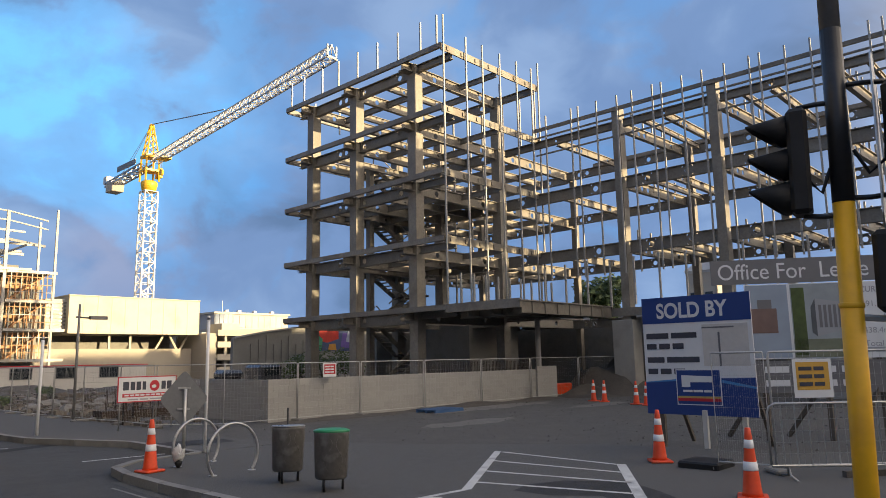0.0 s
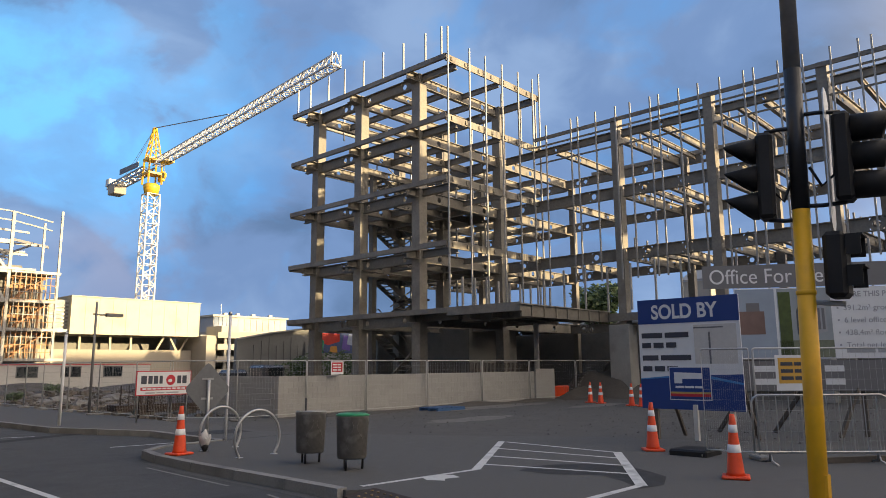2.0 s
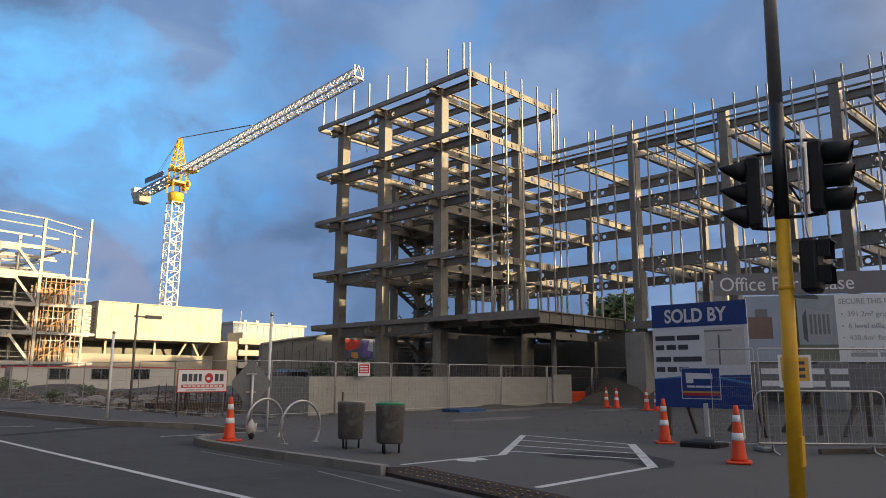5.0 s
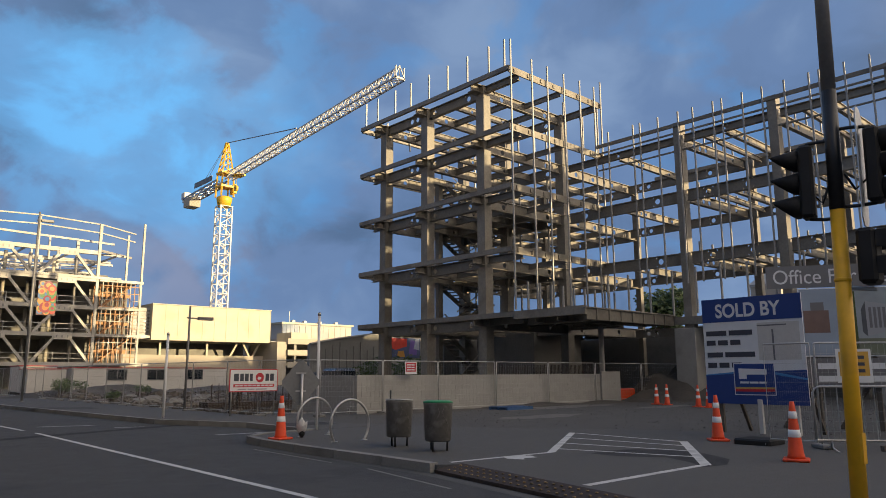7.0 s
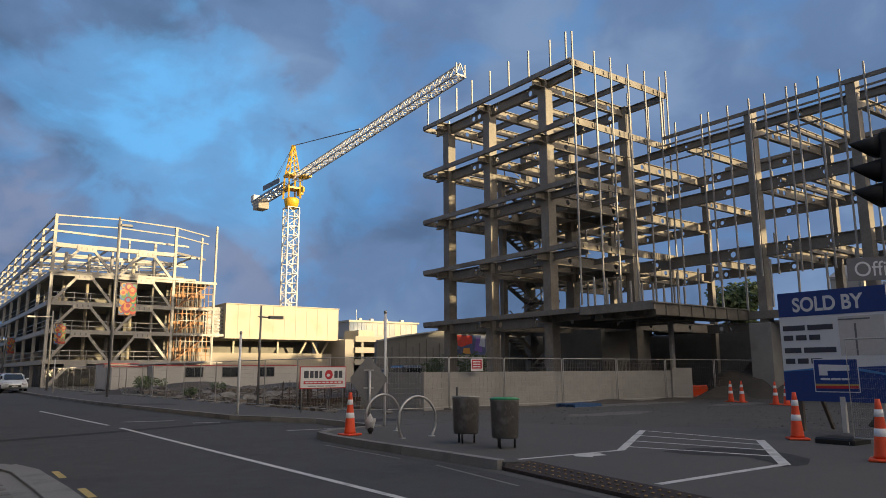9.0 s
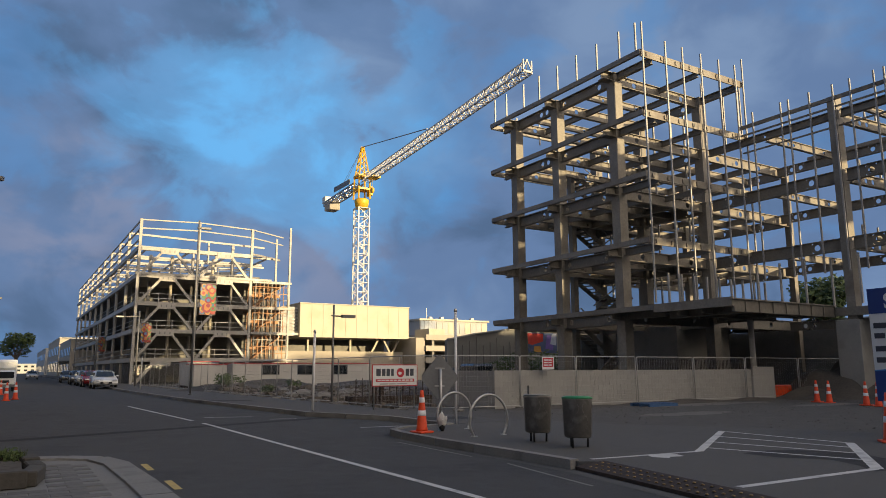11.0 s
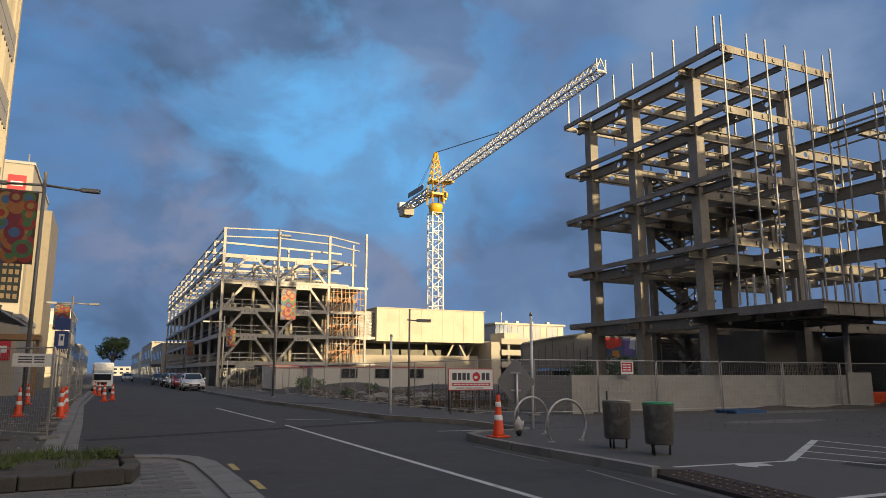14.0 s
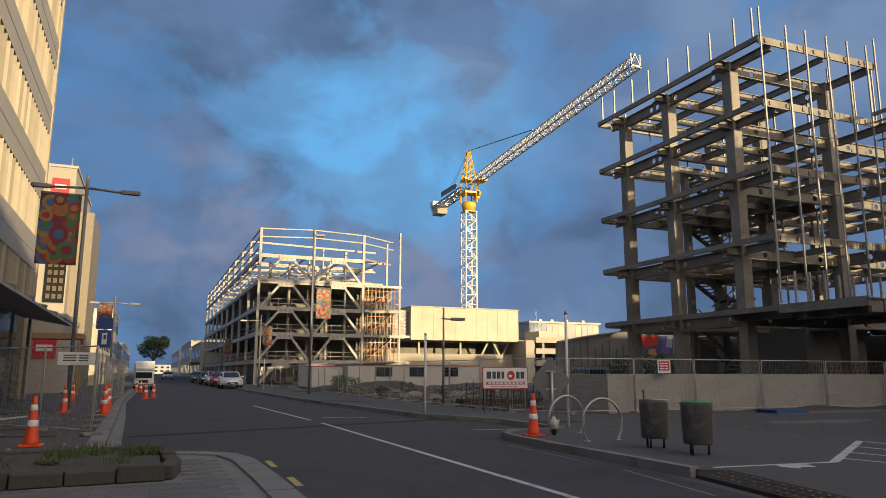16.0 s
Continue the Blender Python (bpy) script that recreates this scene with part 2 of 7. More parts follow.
def add_tube(bm, p0, p1, r0, r1=None, seg=8, cap=True):
    p0, p1 = Vector(p0), Vector(p1)
    r1 = r0 if r1 is None else r1
    d = (p1 - p0).normalized()
    a = d.orthogonal().normalized()
    b = d.cross(a)
    rings = []
    for p, r in ((p0, r0), (p1, r1)):
        rings.append([bm.verts.new(p + (a * math.cos(t) + b * math.sin(t)) * r) for t in (2 * math.pi * k / seg for k in range(seg))])
    for k in range(seg):
        f = bm.faces.new((rings[0][k], rings[0][(k + 1) % seg], rings[1][(k + 1) % seg], rings[1][k]))
        f.smooth = seg > 6
    if cap:
        bm.faces.new(rings[0][::-1])
        bm.faces.new(rings[1])
    return bm


def add_path(bm, pts, r, seg=8):
    """A round bar along a bent line."""
    pts = [Vector(p) for p in pts]
    rings, ref = [], None
    for i, p in enumerate(pts):
        d = (pts[min(i + 1, len(pts) - 1)] - pts[max(i - 1, 0)]).normalized()
        ref = (d.orthogonal() if ref is None else ref - d * ref.dot(d)).normalized()
        b = d.cross(ref)
        rings.append([bm.verts.new(p + (ref * math.cos(t) + b * math.sin(t)) * r) for t in (2 * math.pi * k / seg for k in range(seg))])
    for q, s in zip(rings, rings[1:]):
        for k in range(seg):
            bm.faces.new((q[k], q[(k + 1) % seg], s[(k + 1) % seg], s[k])).smooth = True
    bm.faces.new(rings[0][::-1])
    bm.faces.new(rings[-1])
    return bm


def add_lathe(bm, prof, seg=20, centre=(0, 0)):
    rings = []
    for r, z in prof:
        rings.append([bm.verts.new((centre[0] + r * math.cos(t), centre[1] + r * math.sin(t), z)) for t in (2 * math.pi * k / seg for k in range(seg))])
    for q, s in zip(rings, rings[1:]):
        for k in range(seg):
            bm.faces.new((q[k], q[(k + 1) % seg], s[(k + 1) % seg], s[k])).smooth = True
    bm.faces.new(rings[0][::-1])
    bm.faces.new(rings[-1])
    return bm


def add_poly(bm, pts, z0, z1):
    """An upright prism over a plan polygon."""
    lo = [bm.verts.new((x, y, z0)) for x, y in pts]
    hi = [bm.verts.new((x, y, z1)) for x, y in pts]
    n = len(pts)
    bm.faces.new(lo[::-1])
    bm.faces.new(hi)
    for k in range(n):
        bm.faces.new((lo[k], lo[(k + 1) % n], hi[(k + 1) % n], hi[k]))
    bmesh.ops.recalc_face_normals(bm, faces=bm.faces)
    return bm


def add_bar(bm, p0, p1, w, h):
    """A square bar between two points: w across, h in the upright plane."""
    p0, p1 = Vector(p0), Vector(p1)
    d = (p1 - p0).normalized()
    s = d.cross(Vector((0, 0, 1)))
    s = Vector((1, 0, 0)) if s.length < 1e-4 else s.normalized()
    u = s.cross(d)
    q = [[bm.verts.new(p + s * (a * w / 2) + u * (b * h / 2)) for a, b in ((-1, -1), (1, -1), (1, 1), (-1, 1))] for p in (p0, p1)]
    bm.faces.new(q[0])
    bm.faces.new(q[1][::-1])
    for k in range(4):
        bm.faces.new((q[0][(k + 1) % 4], q[0][k], q[1][k], q[1][(k + 1) % 4]))
    return bm


def mesh_of(name, bm, material):
    bmesh.ops.recalc_face_normals(bm, faces=bm.faces)
    me = bpy.data.meshes.new(name)
    bm.to_mesh(me)
    bm.free()
    for m in material if isinstance(material, (list, tuple)) else [material]:
        me.materials.append(m)
    return me


def thing(name, at, label, category, group="", kind=""):
    ob = new(name)
    ob.location = at
    ob.empty_display_size = 0.2
    return tagged(ob, label, category, group, kind)


def part(name, bm, material, parent, label=""):
    """One mesh under a thing or part; the mesh is in the thing's own frame."""
    ob = new(name, bm if isinstance(bm, bpy.types.Mesh) else mesh_of(name, bm, material))
    ob.parent = parent
    if label:
        ob["label"] = label
    return ob


def solid(name, bm, material, label, category, group="", kind=""):
    return tagged(new(name, mesh_of(name, bm, material)), label, category, group, kind)


def B():
    return bmesh.new()


def box(*a, bevel=0.0):
    return add_box(B(), *a, bevel=bevel)


def ibeam_mesh(name, length, w, h, material, holes=()):
    """An I section along +x from the origin, its top at z = 0, with round web holes."""
    bm, tf, tw = B(), 0.035, 0.03
    add_box(bm, 0, -w / 2, -tf, length, w / 2, 0)
    add_box(bm, 0, -w / 2, -h, length, w / 2, -h + tf)
    zc, hz = -h / 2, h / 2 - tf
    x = 0.0
    for c in sorted(holes):
        if c - hz < x or c + hz > length:
            continue
        add_box(bm, x, -tw / 2, zc - hz, c - hz, tw / 2, zc + hz)
        for s in (-1, 1):
            inner = [bm.verts.new((c + 0.58 * hz * math.cos(k * math.pi / 6), s * tw / 2, zc + 0.58 * hz * math.sin(k * math.pi / 6))) for k in range(12)]
            outer = []
            for k in range(12):
                cx, cz = math.cos(k * math.pi / 6), math.sin(k * math.pi / 6)
                m = max(abs(cx), abs(cz))
                outer.append(bm.verts.new((c + hz * cx / m, s * tw / 2, zc + hz * cz / m)))
            for k in range(12):
                bm.faces.new((inner[k], inner[(k + 1) % 12], outer[(k + 1) % 12], outer[k]))
        x = c + hz
    add_box(bm, x, -tw / 2, zc - hz, length, tw / 2, zc + hz)
    return mesh_of(name, bm, material)


BEAMS = {}


def ibeam(name, p0, p1, w, h, parent, material=None, holes=()):
    """A steel beam from p0 to p1 (centre of its top), in the parent's frame."""
    p0, p1 = Vector(p0), Vector(p1)
    d = p1 - p0
    material = material or STEEL
    key = (round(d.length, 2), w, h, material.name, tuple(holes))
    if key not in BEAMS:
        BEAMS[key] = ibeam_mesh(name, d.length, w, h, material, holes)
    ob = part(name, BEAMS[key], None, parent)
    ob.location = p0
    ob.rotation_euler = (0, -math.atan2(d.z, d.xy.length), math.atan2(d.y, d.x))
    return ob


def piece(name, me, parent, at, rz=0.0):
    ob = new(name, me)
    ob.parent = parent
    ob.location = at
    ob.rotation_euler = (0, 0, radians(rz))
    return ob


IN_WORLD = set()


def fixed(name, at, label, category, group="", kind=""):
    """A thing whose parts are given in world places; its Empty stands at its base."""
    ob = thing(name, at, label, category, group, kind)
    IN_WORLD.add(ob.name)
    return ob


def settle(ob):
    """Undo the Empty's offset for a part given in world places."""
    if ob.parent and ob.parent.name in IN_WORLD:
        ob.matrix_parent_inverse = Matrix.Translation(-ob.parent.location)
    return ob


def wpart(name, bm, material, parent, label=""):
    return settle(part(name, bm, material, parent, label))


def wbeam(name, p0, p1, w, h, parent, material=None, holes=()):
    return settle(ibeam(name, p0, p1, w, h, parent, material, holes))


def wpiece(name, me, parent, at, rz=0.0):
    return settle(piece(name, me, parent, at, rz))


# ---- ground, road, pavements ----
def sheet(name, pts, z, material, label, category, depth=0.0):
    bm = B()
    if depth:
        add_poly(bm, pts, z - depth, z)
    else:
        bm.faces.new([bm.verts.new((x, y, z)) for x, y in pts])
    return solid(name, bm, material, label, category, kind="structure")


sheet("ground", [(-2500, -2500), (2500, -2500), (2500, 2500), (-2500, 2500)], -0.16, GRAVEL, "flat grey gravel ground of the building site", "ground")
sheet("yard", [(9.9, 2.0), (400, 2.0), (400, 700), (9.9, 700)], -0.06, GRAVEL, "compacted grey gravel yard of the building site", "ground", 0.1)
sheet("road", [(-0.82, 16.8), (-0.75, 13.4), (1.45, 12.3), (1.6, 9.7), (1.6, 6), (-1, 2.2), (-60, 2.2), (-60, -12), (60, -12), (60, 1.2), (8.2, 0.9), (6.9, 1.3), (6.34, 2.2), (6.42, 3.4), (6.9, 5.5), (7.38, 8.1), (7.32, 9.5), (7.3, 12.2), (7.38, 13.7), (7.55, 14.6), (8.2, 15.2), (9.6, 15.35), (9.6, 18.7), (8.3, 22), (7.3, 36), (7.0, 60), (7.0, 700), (-0.9, 700), (-0.9, 60), (-1.1, 37), (-0.9, 24)], -0.12, ASPHALT, "dark asphalt road with a white centre line", "road")
PAVE_R = [(8.2, 0.9), (60, 1.2), (60, 3.2), (17.5, 3.3), (15.5, 9.3), (13.2, 12.8), (11.6, 16.5), (11.6, 15.35), (9.6, 15.35), (8.2, 15.2), (7.55, 14.6), (7.38, 13.7), (7.28, 12.2), (7.32, 9.5), (7.32, 8.2), (7.62, 8.0), (7.08, 5.3), (6.68, 3.4), (6.36, 3.36), (6.34, 2.2), (6.9, 1.3)]
sheet("pavement", PAVE_R, 0.0, FOOTPATH, "worn grey asphalt footpath beside the road", "pavement", 0.2)
sheet("pavement", [(8.3, 22), (9.6, 18.7), (9.6, 15.35), (11.6, 15.35), (11.6, 19), (11.0, 36), (10.2, 60), (10.0, 700), (7.0, 700), (7.0, 60), (7.3, 36)], 0.004, FOOTPATH, "grey asphalt footpath along the building site fence", "pavement", 0.2)
sheet("pavement", [(-0.9, 700), (-0.9, 60), (-1.1, 37), (-0.9, 24), (-0.82, 16.8), (-0.75, 13.4), (-1.7, 12.6), (-9, 12.6), (-9, 700)], 0.0, FOOTPATH, "broken asphalt footpath behind a line of cones", "pavement", 0.2)
sheet("pavement", [(-0.75, 13.35), (1.15, 12.5), (1.42, 12.1), (1.5, 9.7), (1.5, 6), (-1, 2.2), (-30, 2.2), (-30, 12.55), (-1.7, 12.55)], -0.005, KERB, "paved street corner with grey block paving", "pavement", 0.2)


def kerb_line(pts, label, w=0.16, h=0.02, step=1.2):
    """Kerb stones laid one by one along a bent line."""
    k = thing("kerb", (pts[0][0], pts[0][1], 0), label, "kerb", kind="structure")
    IN_WORLD.add(k.name)
    rnd = random.Random(5)
    for (x0, y0), (x1, y1) in zip(pts, pts[1:]):
        d = math.hypot(x1 - x0, y1 - y0)
        n = max(1, round(d / step))
        for i in range(n):
            a, b = i / n + 0.008 / d, (i + 1) / n - 0.008 / d
            bm = B()
            p, q = Vector((x0 + (x1 - x0) * a, y0 + (y1 - y0) * a, h / 2 - 0.08 + rnd.uniform(-.004, .004))), Vector((x0 + (x1 - x0) * b, y0 + (y1 - y0) * b, h / 2 - 0.08))
            add_bar(bm, p, q, w, 0.17 + h)
            wpart("kerb_stone", bm, KERB, k)
    return k


def arc(cx, cy, r, a0, a1, n):
    return [(cx + r * math.cos(radians(a0 + (a1 - a0) * i / n)), cy + r * math.sin(radians(a0 + (a1 - a0) * i / n))) for i in range(n + 1)]


kerb_line([(8.2, 0.9), (6.9, 1.3), (6.34, 2.2), (6.36, 3.36)], "grey concrete kerb round the footpath corner")
kerb_line([(7.3, 8.25), (7.32, 9.5), (7.3, 12.2), (7.38, 13.7), (7.55, 14.6), (8.2, 15.2), (9.6, 15.35)], "grey concrete kerb round the footpath corner")
kerb_line([(9.6, 15.35), (9.6, 18.7), (8.3, 22), (7.3, 36), (7.05, 48), (7.0, 60)], "grey concrete kerb along the site footpath", step=1.8)
kerb_line([(-0.9, 60), (-1.1, 37), (-0.9, 24), (-0.82, 16.8), (-0.78, 13.5)], "light concrete kerb with a wide gutter", w=0.3, step=1.6)
kerb_line([(-0.75, 13.35), (0.85, 12.78), (1.28, 12.4), (1.46, 11.6), (1.5, 9.7), (1.5, 6.0), (0.7, 4.2), (-1, 2.2)], "pale concrete kerb of the street corner", w=0.34)
sheet("gutter", [(-0.7, 60), (-0.95, 37), (-0.75, 24), (-0.66, 16.8), (-0.6, 13.5), (-0.3, 13.4), (-0.4, 16.8), (-0.5, 24), (-0.8, 37), (-0.5, 60)], -0.112, KERB, "pale concrete gutter channel beside the kerb", "gutter")


sheet("gutter", [(6.1, 3.5), (6.33, 3.5), (6.78, 5.5), (7.22, 8.1), (7.23, 9.5), (7.21, 12.2), (7.3, 13.65), (7.15, 13.8), (7.04, 12.3), (7.06, 9.5), (7.02, 8.1), (6.56, 5.5)], -0.1165, FOOTPATH, "narrow concrete gutter along the footpath corner", "gutter")


def marking(pts, label, material=None, z=0.004):
    bm = B()
    bm.faces.new([bm.verts.new((x, y, z)) for x, y in pts])
    return solid("road_marking", bm, material or LINE, label, "road marking", kind="structure")


def stripe(p, q, w, label, z, material=None):
    d = Vector((q[0] - p[0], q[1] - p[1])).normalized()
    s = Vector((-d.y, d.x)) * w / 2
    return marking([(p[0] + s.x, p[1] + s.y), (p[0] - s.x, p[1] - s.y), (q[0] - s.x, q[1] - s.y), (q[0] + s.x, q[1] + s.y)], label, material, z)


stripe((4.79, 4.90), (4.79, 20.80), 0.11, "worn white centre line on the road", -0.114)
stripe((4.74, 22.00), (4.36, 32.13), 0.11, "worn white centre line on the road", -0.114)
stripe((7.84, 16.99), (10.13, 16.66), 0.09, "thin white parking bay line", -0.114)
stripe((6.86, 21.34), (7.62, 21.13), 0.09, "thin white parking bay line", -0.114)
stripe((5.34, 23.20), (6.75, 22.76), 0.09, "thin white parking bay line", -0.114)
stripe((6.93, 13.2), (6.86, 10.35), 0.05, "faded white line beside the kerb", -0.114, KERB)
stripe((6.84, 9.3), (6.45, 6.97), 0.05, "faded white line beside the kerb", -0.114, KERB)
for y in (11.55, 9.55, 7.5):
    stripe((1.94, y), (1.96, y + 0.82), 0.1, "short yellow dash beside the kerb", -0.114, LINE_Y)
stripe((-0.3, 17.9), (10.2, 21.6), 0.5, "dark band of patched asphalt across the road", -0.116, mat("fresh_tar", (0.018, 0.018, 0.019), 0.97, 0, 0.3, 40, 0.3))
# white boundary of the hatched crossing
HATCH = "white painted boundary line of the driveway"
for p, q, w in (((7.65, 8.27), (9.85, 8.08), 0.1), ((9.85, 8.08), (13.4, 10.35), 0.14), ((13.35, 10.2), (13.2, 7.55), 0.09), ((12.3, 9.62), (12.5, 7.05), 0.09), ((11.3, 8.95), (11.75, 6.5), 0.09), ((10.4, 8.35), (11.0, 6.05), 0.09),
                ((13.25, 7.5), (10.15, 5.4), 0.16), ((10.15, 5.42), (7.3, 5.46), 0.12)):
    stripe(p, q, w, HATCH, 0.004)
marking([(10.2, 7.5), (10.7, 7.62), (11.3, 7.4), (11.6, 6.9), (11.75, 6.5), (11.4, 5.9), (11.1, 5.5), (10.4, 5.2), (9.9, 5.3), (10.3, 5.75), (10.6, 6.3), (10.2, 6.9)], "dark fresh asphalt patch in the footpath", mat("asphalt_patch", (0.03, 0.03, 0.03), 0.85, 0, 0.3, 50, 0.4), 0.0025)


DARK_PATCH = bpy.data.materials["asphalt_patch"]
marking([(7.4, 34.2), (9.4, 32.2), (9.3, 31.0), (7.3, 33.0)], "dark asphalt patch in the footpath", DARK_PATCH, 0.009)
marking([(9.7, 17.9), (11.3, 17.6), (11.2, 16.6), (9.7, 16.8)], "dark asphalt patch in the driveway", DARK_PATCH, 0.009)
marking([(8.7, 8.12), (9.05, 8.18), (9.2, 7.98), (9.1, 7.75), (8.85, 7.82), (8.72, 7.7), (8.6, 7.95)], "splash of white paint on the footpath", LINE, 0.006)


def tactile_strip():
    st = fixed("tactile_strip", (7.25, 6.0, 0), "rusty brown tactile paving strip with raised yellow studs", "tactile paving")
    bm = B()
    # a dropped kerb: the strip falls from the footpath to the road
    outer, inner = [(6.34, 3.38), (6.8, 5.5), (7.28, 8.22)], [(6.7, 3.38), (7.1, 5.3), (7.64, 8.0)]
    rows = [[bm.verts.new((x, y, z)) for x, y in line] for line, z in ((outer, -0.118), (outer, -0.07), (inner, 0.014), (inner, -0.118))]
    for a, b in zip(rows, rows[1:] + rows[:1]):
        for k in range(2):
            bm.faces.new((a[k], a[k + 1], b[k + 1], b[k]))
    for k in (0, 2):
        bm.faces.new([r[k] for r in rows])
    wpart("base", bm, DARK_RUST, st)
    dot = mesh_of("stud", add_lathe(B(), [(0.022, 0.0), (0.019, 0.011), (0.01, 0.014)], 8), mat("worn_stud", (0.4, 0.27, 0.12), 0.7, 0, 0.3, 30, 0.2, per_object=0.6))
    for i in range(30):
        y = 3.6 + i * 0.15
        for j in range(3):
            wpiece("stud", dot, st, (6.46 + (y - 3.6) * 0.2 + j * 0.1, y - j * 0.02, -0.053 + j * 0.025))


tactile_strip()

# ---- the tower and its wing: bare steel frame ----
LEV = [4.27, 7.62, 10.97, 14.22, 17.45]


def steel_tower():
    t = fixed("steel_frame_tower", (27.4, 26.7, -0.06), "five-storey bare steel building frame of primed columns and beams", "building frame")
    gx, gy = (27.4, 34.4), (26.7, 31.5, 35.6)
    cm = {}
    for x in gx:
        for y in gy:
            cm.setdefault("c", mesh_of("column", add_box(box(-0.29, -0.29, -0.06, 0.29, 0.29, 17.42), -0.34, -0.34, -0.06, 0.34, 0.34, 0.25), STEEL))
            wpiece("column", cm["c"], t, (x, y, 0))
    mcol = mesh_of("column", box(-0.18, -0.18, -0.06, 0.18, 0.18, 13.9), STEEL)
    for x, y in ((31.0, 34.5), (38.4, 31.5), (38.4, 35.6), (42.6, 26.7), (42.6, 33)):
        wpiece("column", mcol, t, (x, y, 0))
    plate = mesh_of("column_plate", box(-0.34, -0.34, -0.04, 0.34, 0.34, 0.0), STEEL)
    for i, z in enumerate(LEV):
        top = i == len(LEV) - 1
        for x in gx:
            for y in gy:
                wpiece("column_plate", plate, t, (x, y, z + 0.005))
        # beams along the street side and inside
        for x in gx:
            wbeam("beam", (x, 26.44 + 0.5, z), (x, 31.26, z), 0.28, 0.62, t, holes=(0.9, 3.9))
            wbeam("beam", (x, 31.76, z), (x, 35.34, z), 0.28, 0.62, t, holes=(0.7, 1.25))
        for y in gy:
            wbeam("beam", (27.66, y, z), (34.14, y, z), 0.26, 0.6, t, holes=(1.3, 5.2))
            # haunched stubs that carry the edge channel
            wbeam("stub", (26.42, y, z + 0.02), (27.14, y, z + 0.02), 0.5, 0.48, t)
        for y in (29.3, 34.0):
            wbeam("joist", (27.5, y, z - 0.05), (34.6, y, z - 0.05), 0.2, 0.42, t, holes=(1.6, 2.1, 4.4))
        for x in (29.8, 32.3):
            wbeam("joist", (x, 27.0, z - 0.08), (x, 31.8, z - 0.08), 0.18, 0.36, t)
            if i % 2 == 0:
                wbeam("joist", (x, 32.0, z - 0.08), (x, 35.5, z - 0.08), 0.18, 0.36, t)
        # cantilevers
        for x in gx if i in (0, 4) else gx[:1]:
            wbeam("cantilever", (x, 26.44, z), (x, 23.96, z), 0.24, 0.4, t)
        for x in gx:
            wbeam("cantilever", (x, 35.86, z), (x, 36.95, z), 0.24, 0.4, t)
        wbeam("cantilever", (31.0, 26.75, z - 0.03), (31.0, 23.96, z - 0.03), 0.16, 0.3, t)
        # edge channel
        bm = B()
        for a, b in (((26.38, 23.8), (26.38, 37.14)), ((26.38, 23.84), (34.6, 23.84)), ((26.38, 37.1), (34.55, 37.1))):
            x0, x1, y0, y1 = min(a[0], b[0]), max(a[0], b[0]), min(a[1], b[1]), max(a[1], b[1])
            if x0 == x1:
                add_box(bm, x0 - 0.02, y0, z - 0.12, x0 + 0.02, y1, z + 0.14)
                add_box(bm, x0 + 0.02, y0, z + 0.1, x0 + 0.16, y1, z + 0.14)
                add_box(bm, x0 + 0.02, y0, z - 0.12, x0 + 0.14, y1, z - 0.09)
        wpart("edge_channel", bm, STEEL, t)
        bm = B()
        add_box(bm, 26.42, 23.8, z - 0.24, 34.6, 23.88, z + 0.14)
        for k in range(8):
            add_box(bm, 26.8 + k * 1.1, 23.74, z - 0.16, 26.92 + k * 1.1, 23.8, z + 0.04)
        wpart("edge_channel", bm, STEEL, t)
        bm = B()
        add_box(bm, 26.42, 37.06, z - 0.2, 34.55, 37.14, z + 0.14)
        wpart("edge_channel", bm, STEEL, t)
        # floors run on behind, below the roof
        if not top:
            for y in (26.7, 31.5, 35.6):
                wbeam("beam", (34.66, y, z), (42.4, y, z), 0.26, 0.6, t, holes=(1.2, 3.0, 5.2))
            wbeam("beam", (42.6, 27.1, z), (42.6, 35.5, z), 0.26, 0.55, t, holes=(1.5, 4.5, 7))
            for y in (29.3, 34.0):
                wbeam("joist", (34.66, y, z - 0.05), (42.4, y, z - 0.05), 0.2, 0.42, t, holes=(2.6, 3.1))
            for x in (37.2, 39.8):
                wbeam("joist", (x, 27.1, z - 0.06), (x, 35.5, z - 0.06), 0.18, 0.36, t)
    # studs on the street front
    long_stud = mesh_of("stud", add_box(add_box(box(-0.04, -0.035, 0, -0.032, 0.035, 14.55), -0.032, -0.035, 0, 0.032, -0.027, 14.55), 0.032, -0.035, 0, 0.04, 0.035, 14.55), STUD)
    for x, top in ((26.46, 19.05), (28.17, 18.4), (29.5, 18.38), (30.98, 18.37), (32.48, 18.38), (33.88, 18.38), (34.55, 18.9)):
        wpiece("stud", long_stud, t, (x, 23.69, top - 14.55))
    short = mesh_of("stud", box(-0.04, -0.04, 0, 0.04, 0.04, 1.62), STUD)
    for y in (36.74, 35.46, 33.63, 32.08, 30.36, 28.69, 27.03, 25.34, 24.17):
        wpiece("stud", short, t, (26.5, y, 17.59))
    for x, y in ((30.5, 37.0), (28.5, 37.0), (34.5, 26.5), (34.5, 25.2)):
        wpiece("stud", short, t, (x, y, 16.8))
    tall = mesh_of("stud", box(-0.035, -0.035, 0, 0.035, 0.035, 3.2), STUD)
    for x in (34.8, 35.0):
        for y in (24.3, 25.4):
            wpiece("stud", tall, t, (x, y, 14.3))
    cut = mesh_of("stud", box(-0.05, -0.04, 0, 0.05, 0.04, 1.5), STUD)
    for k in range(9):
        wpiece("stud", cut, t, (27.2 + k * 0.95, 23.5, 4.45))
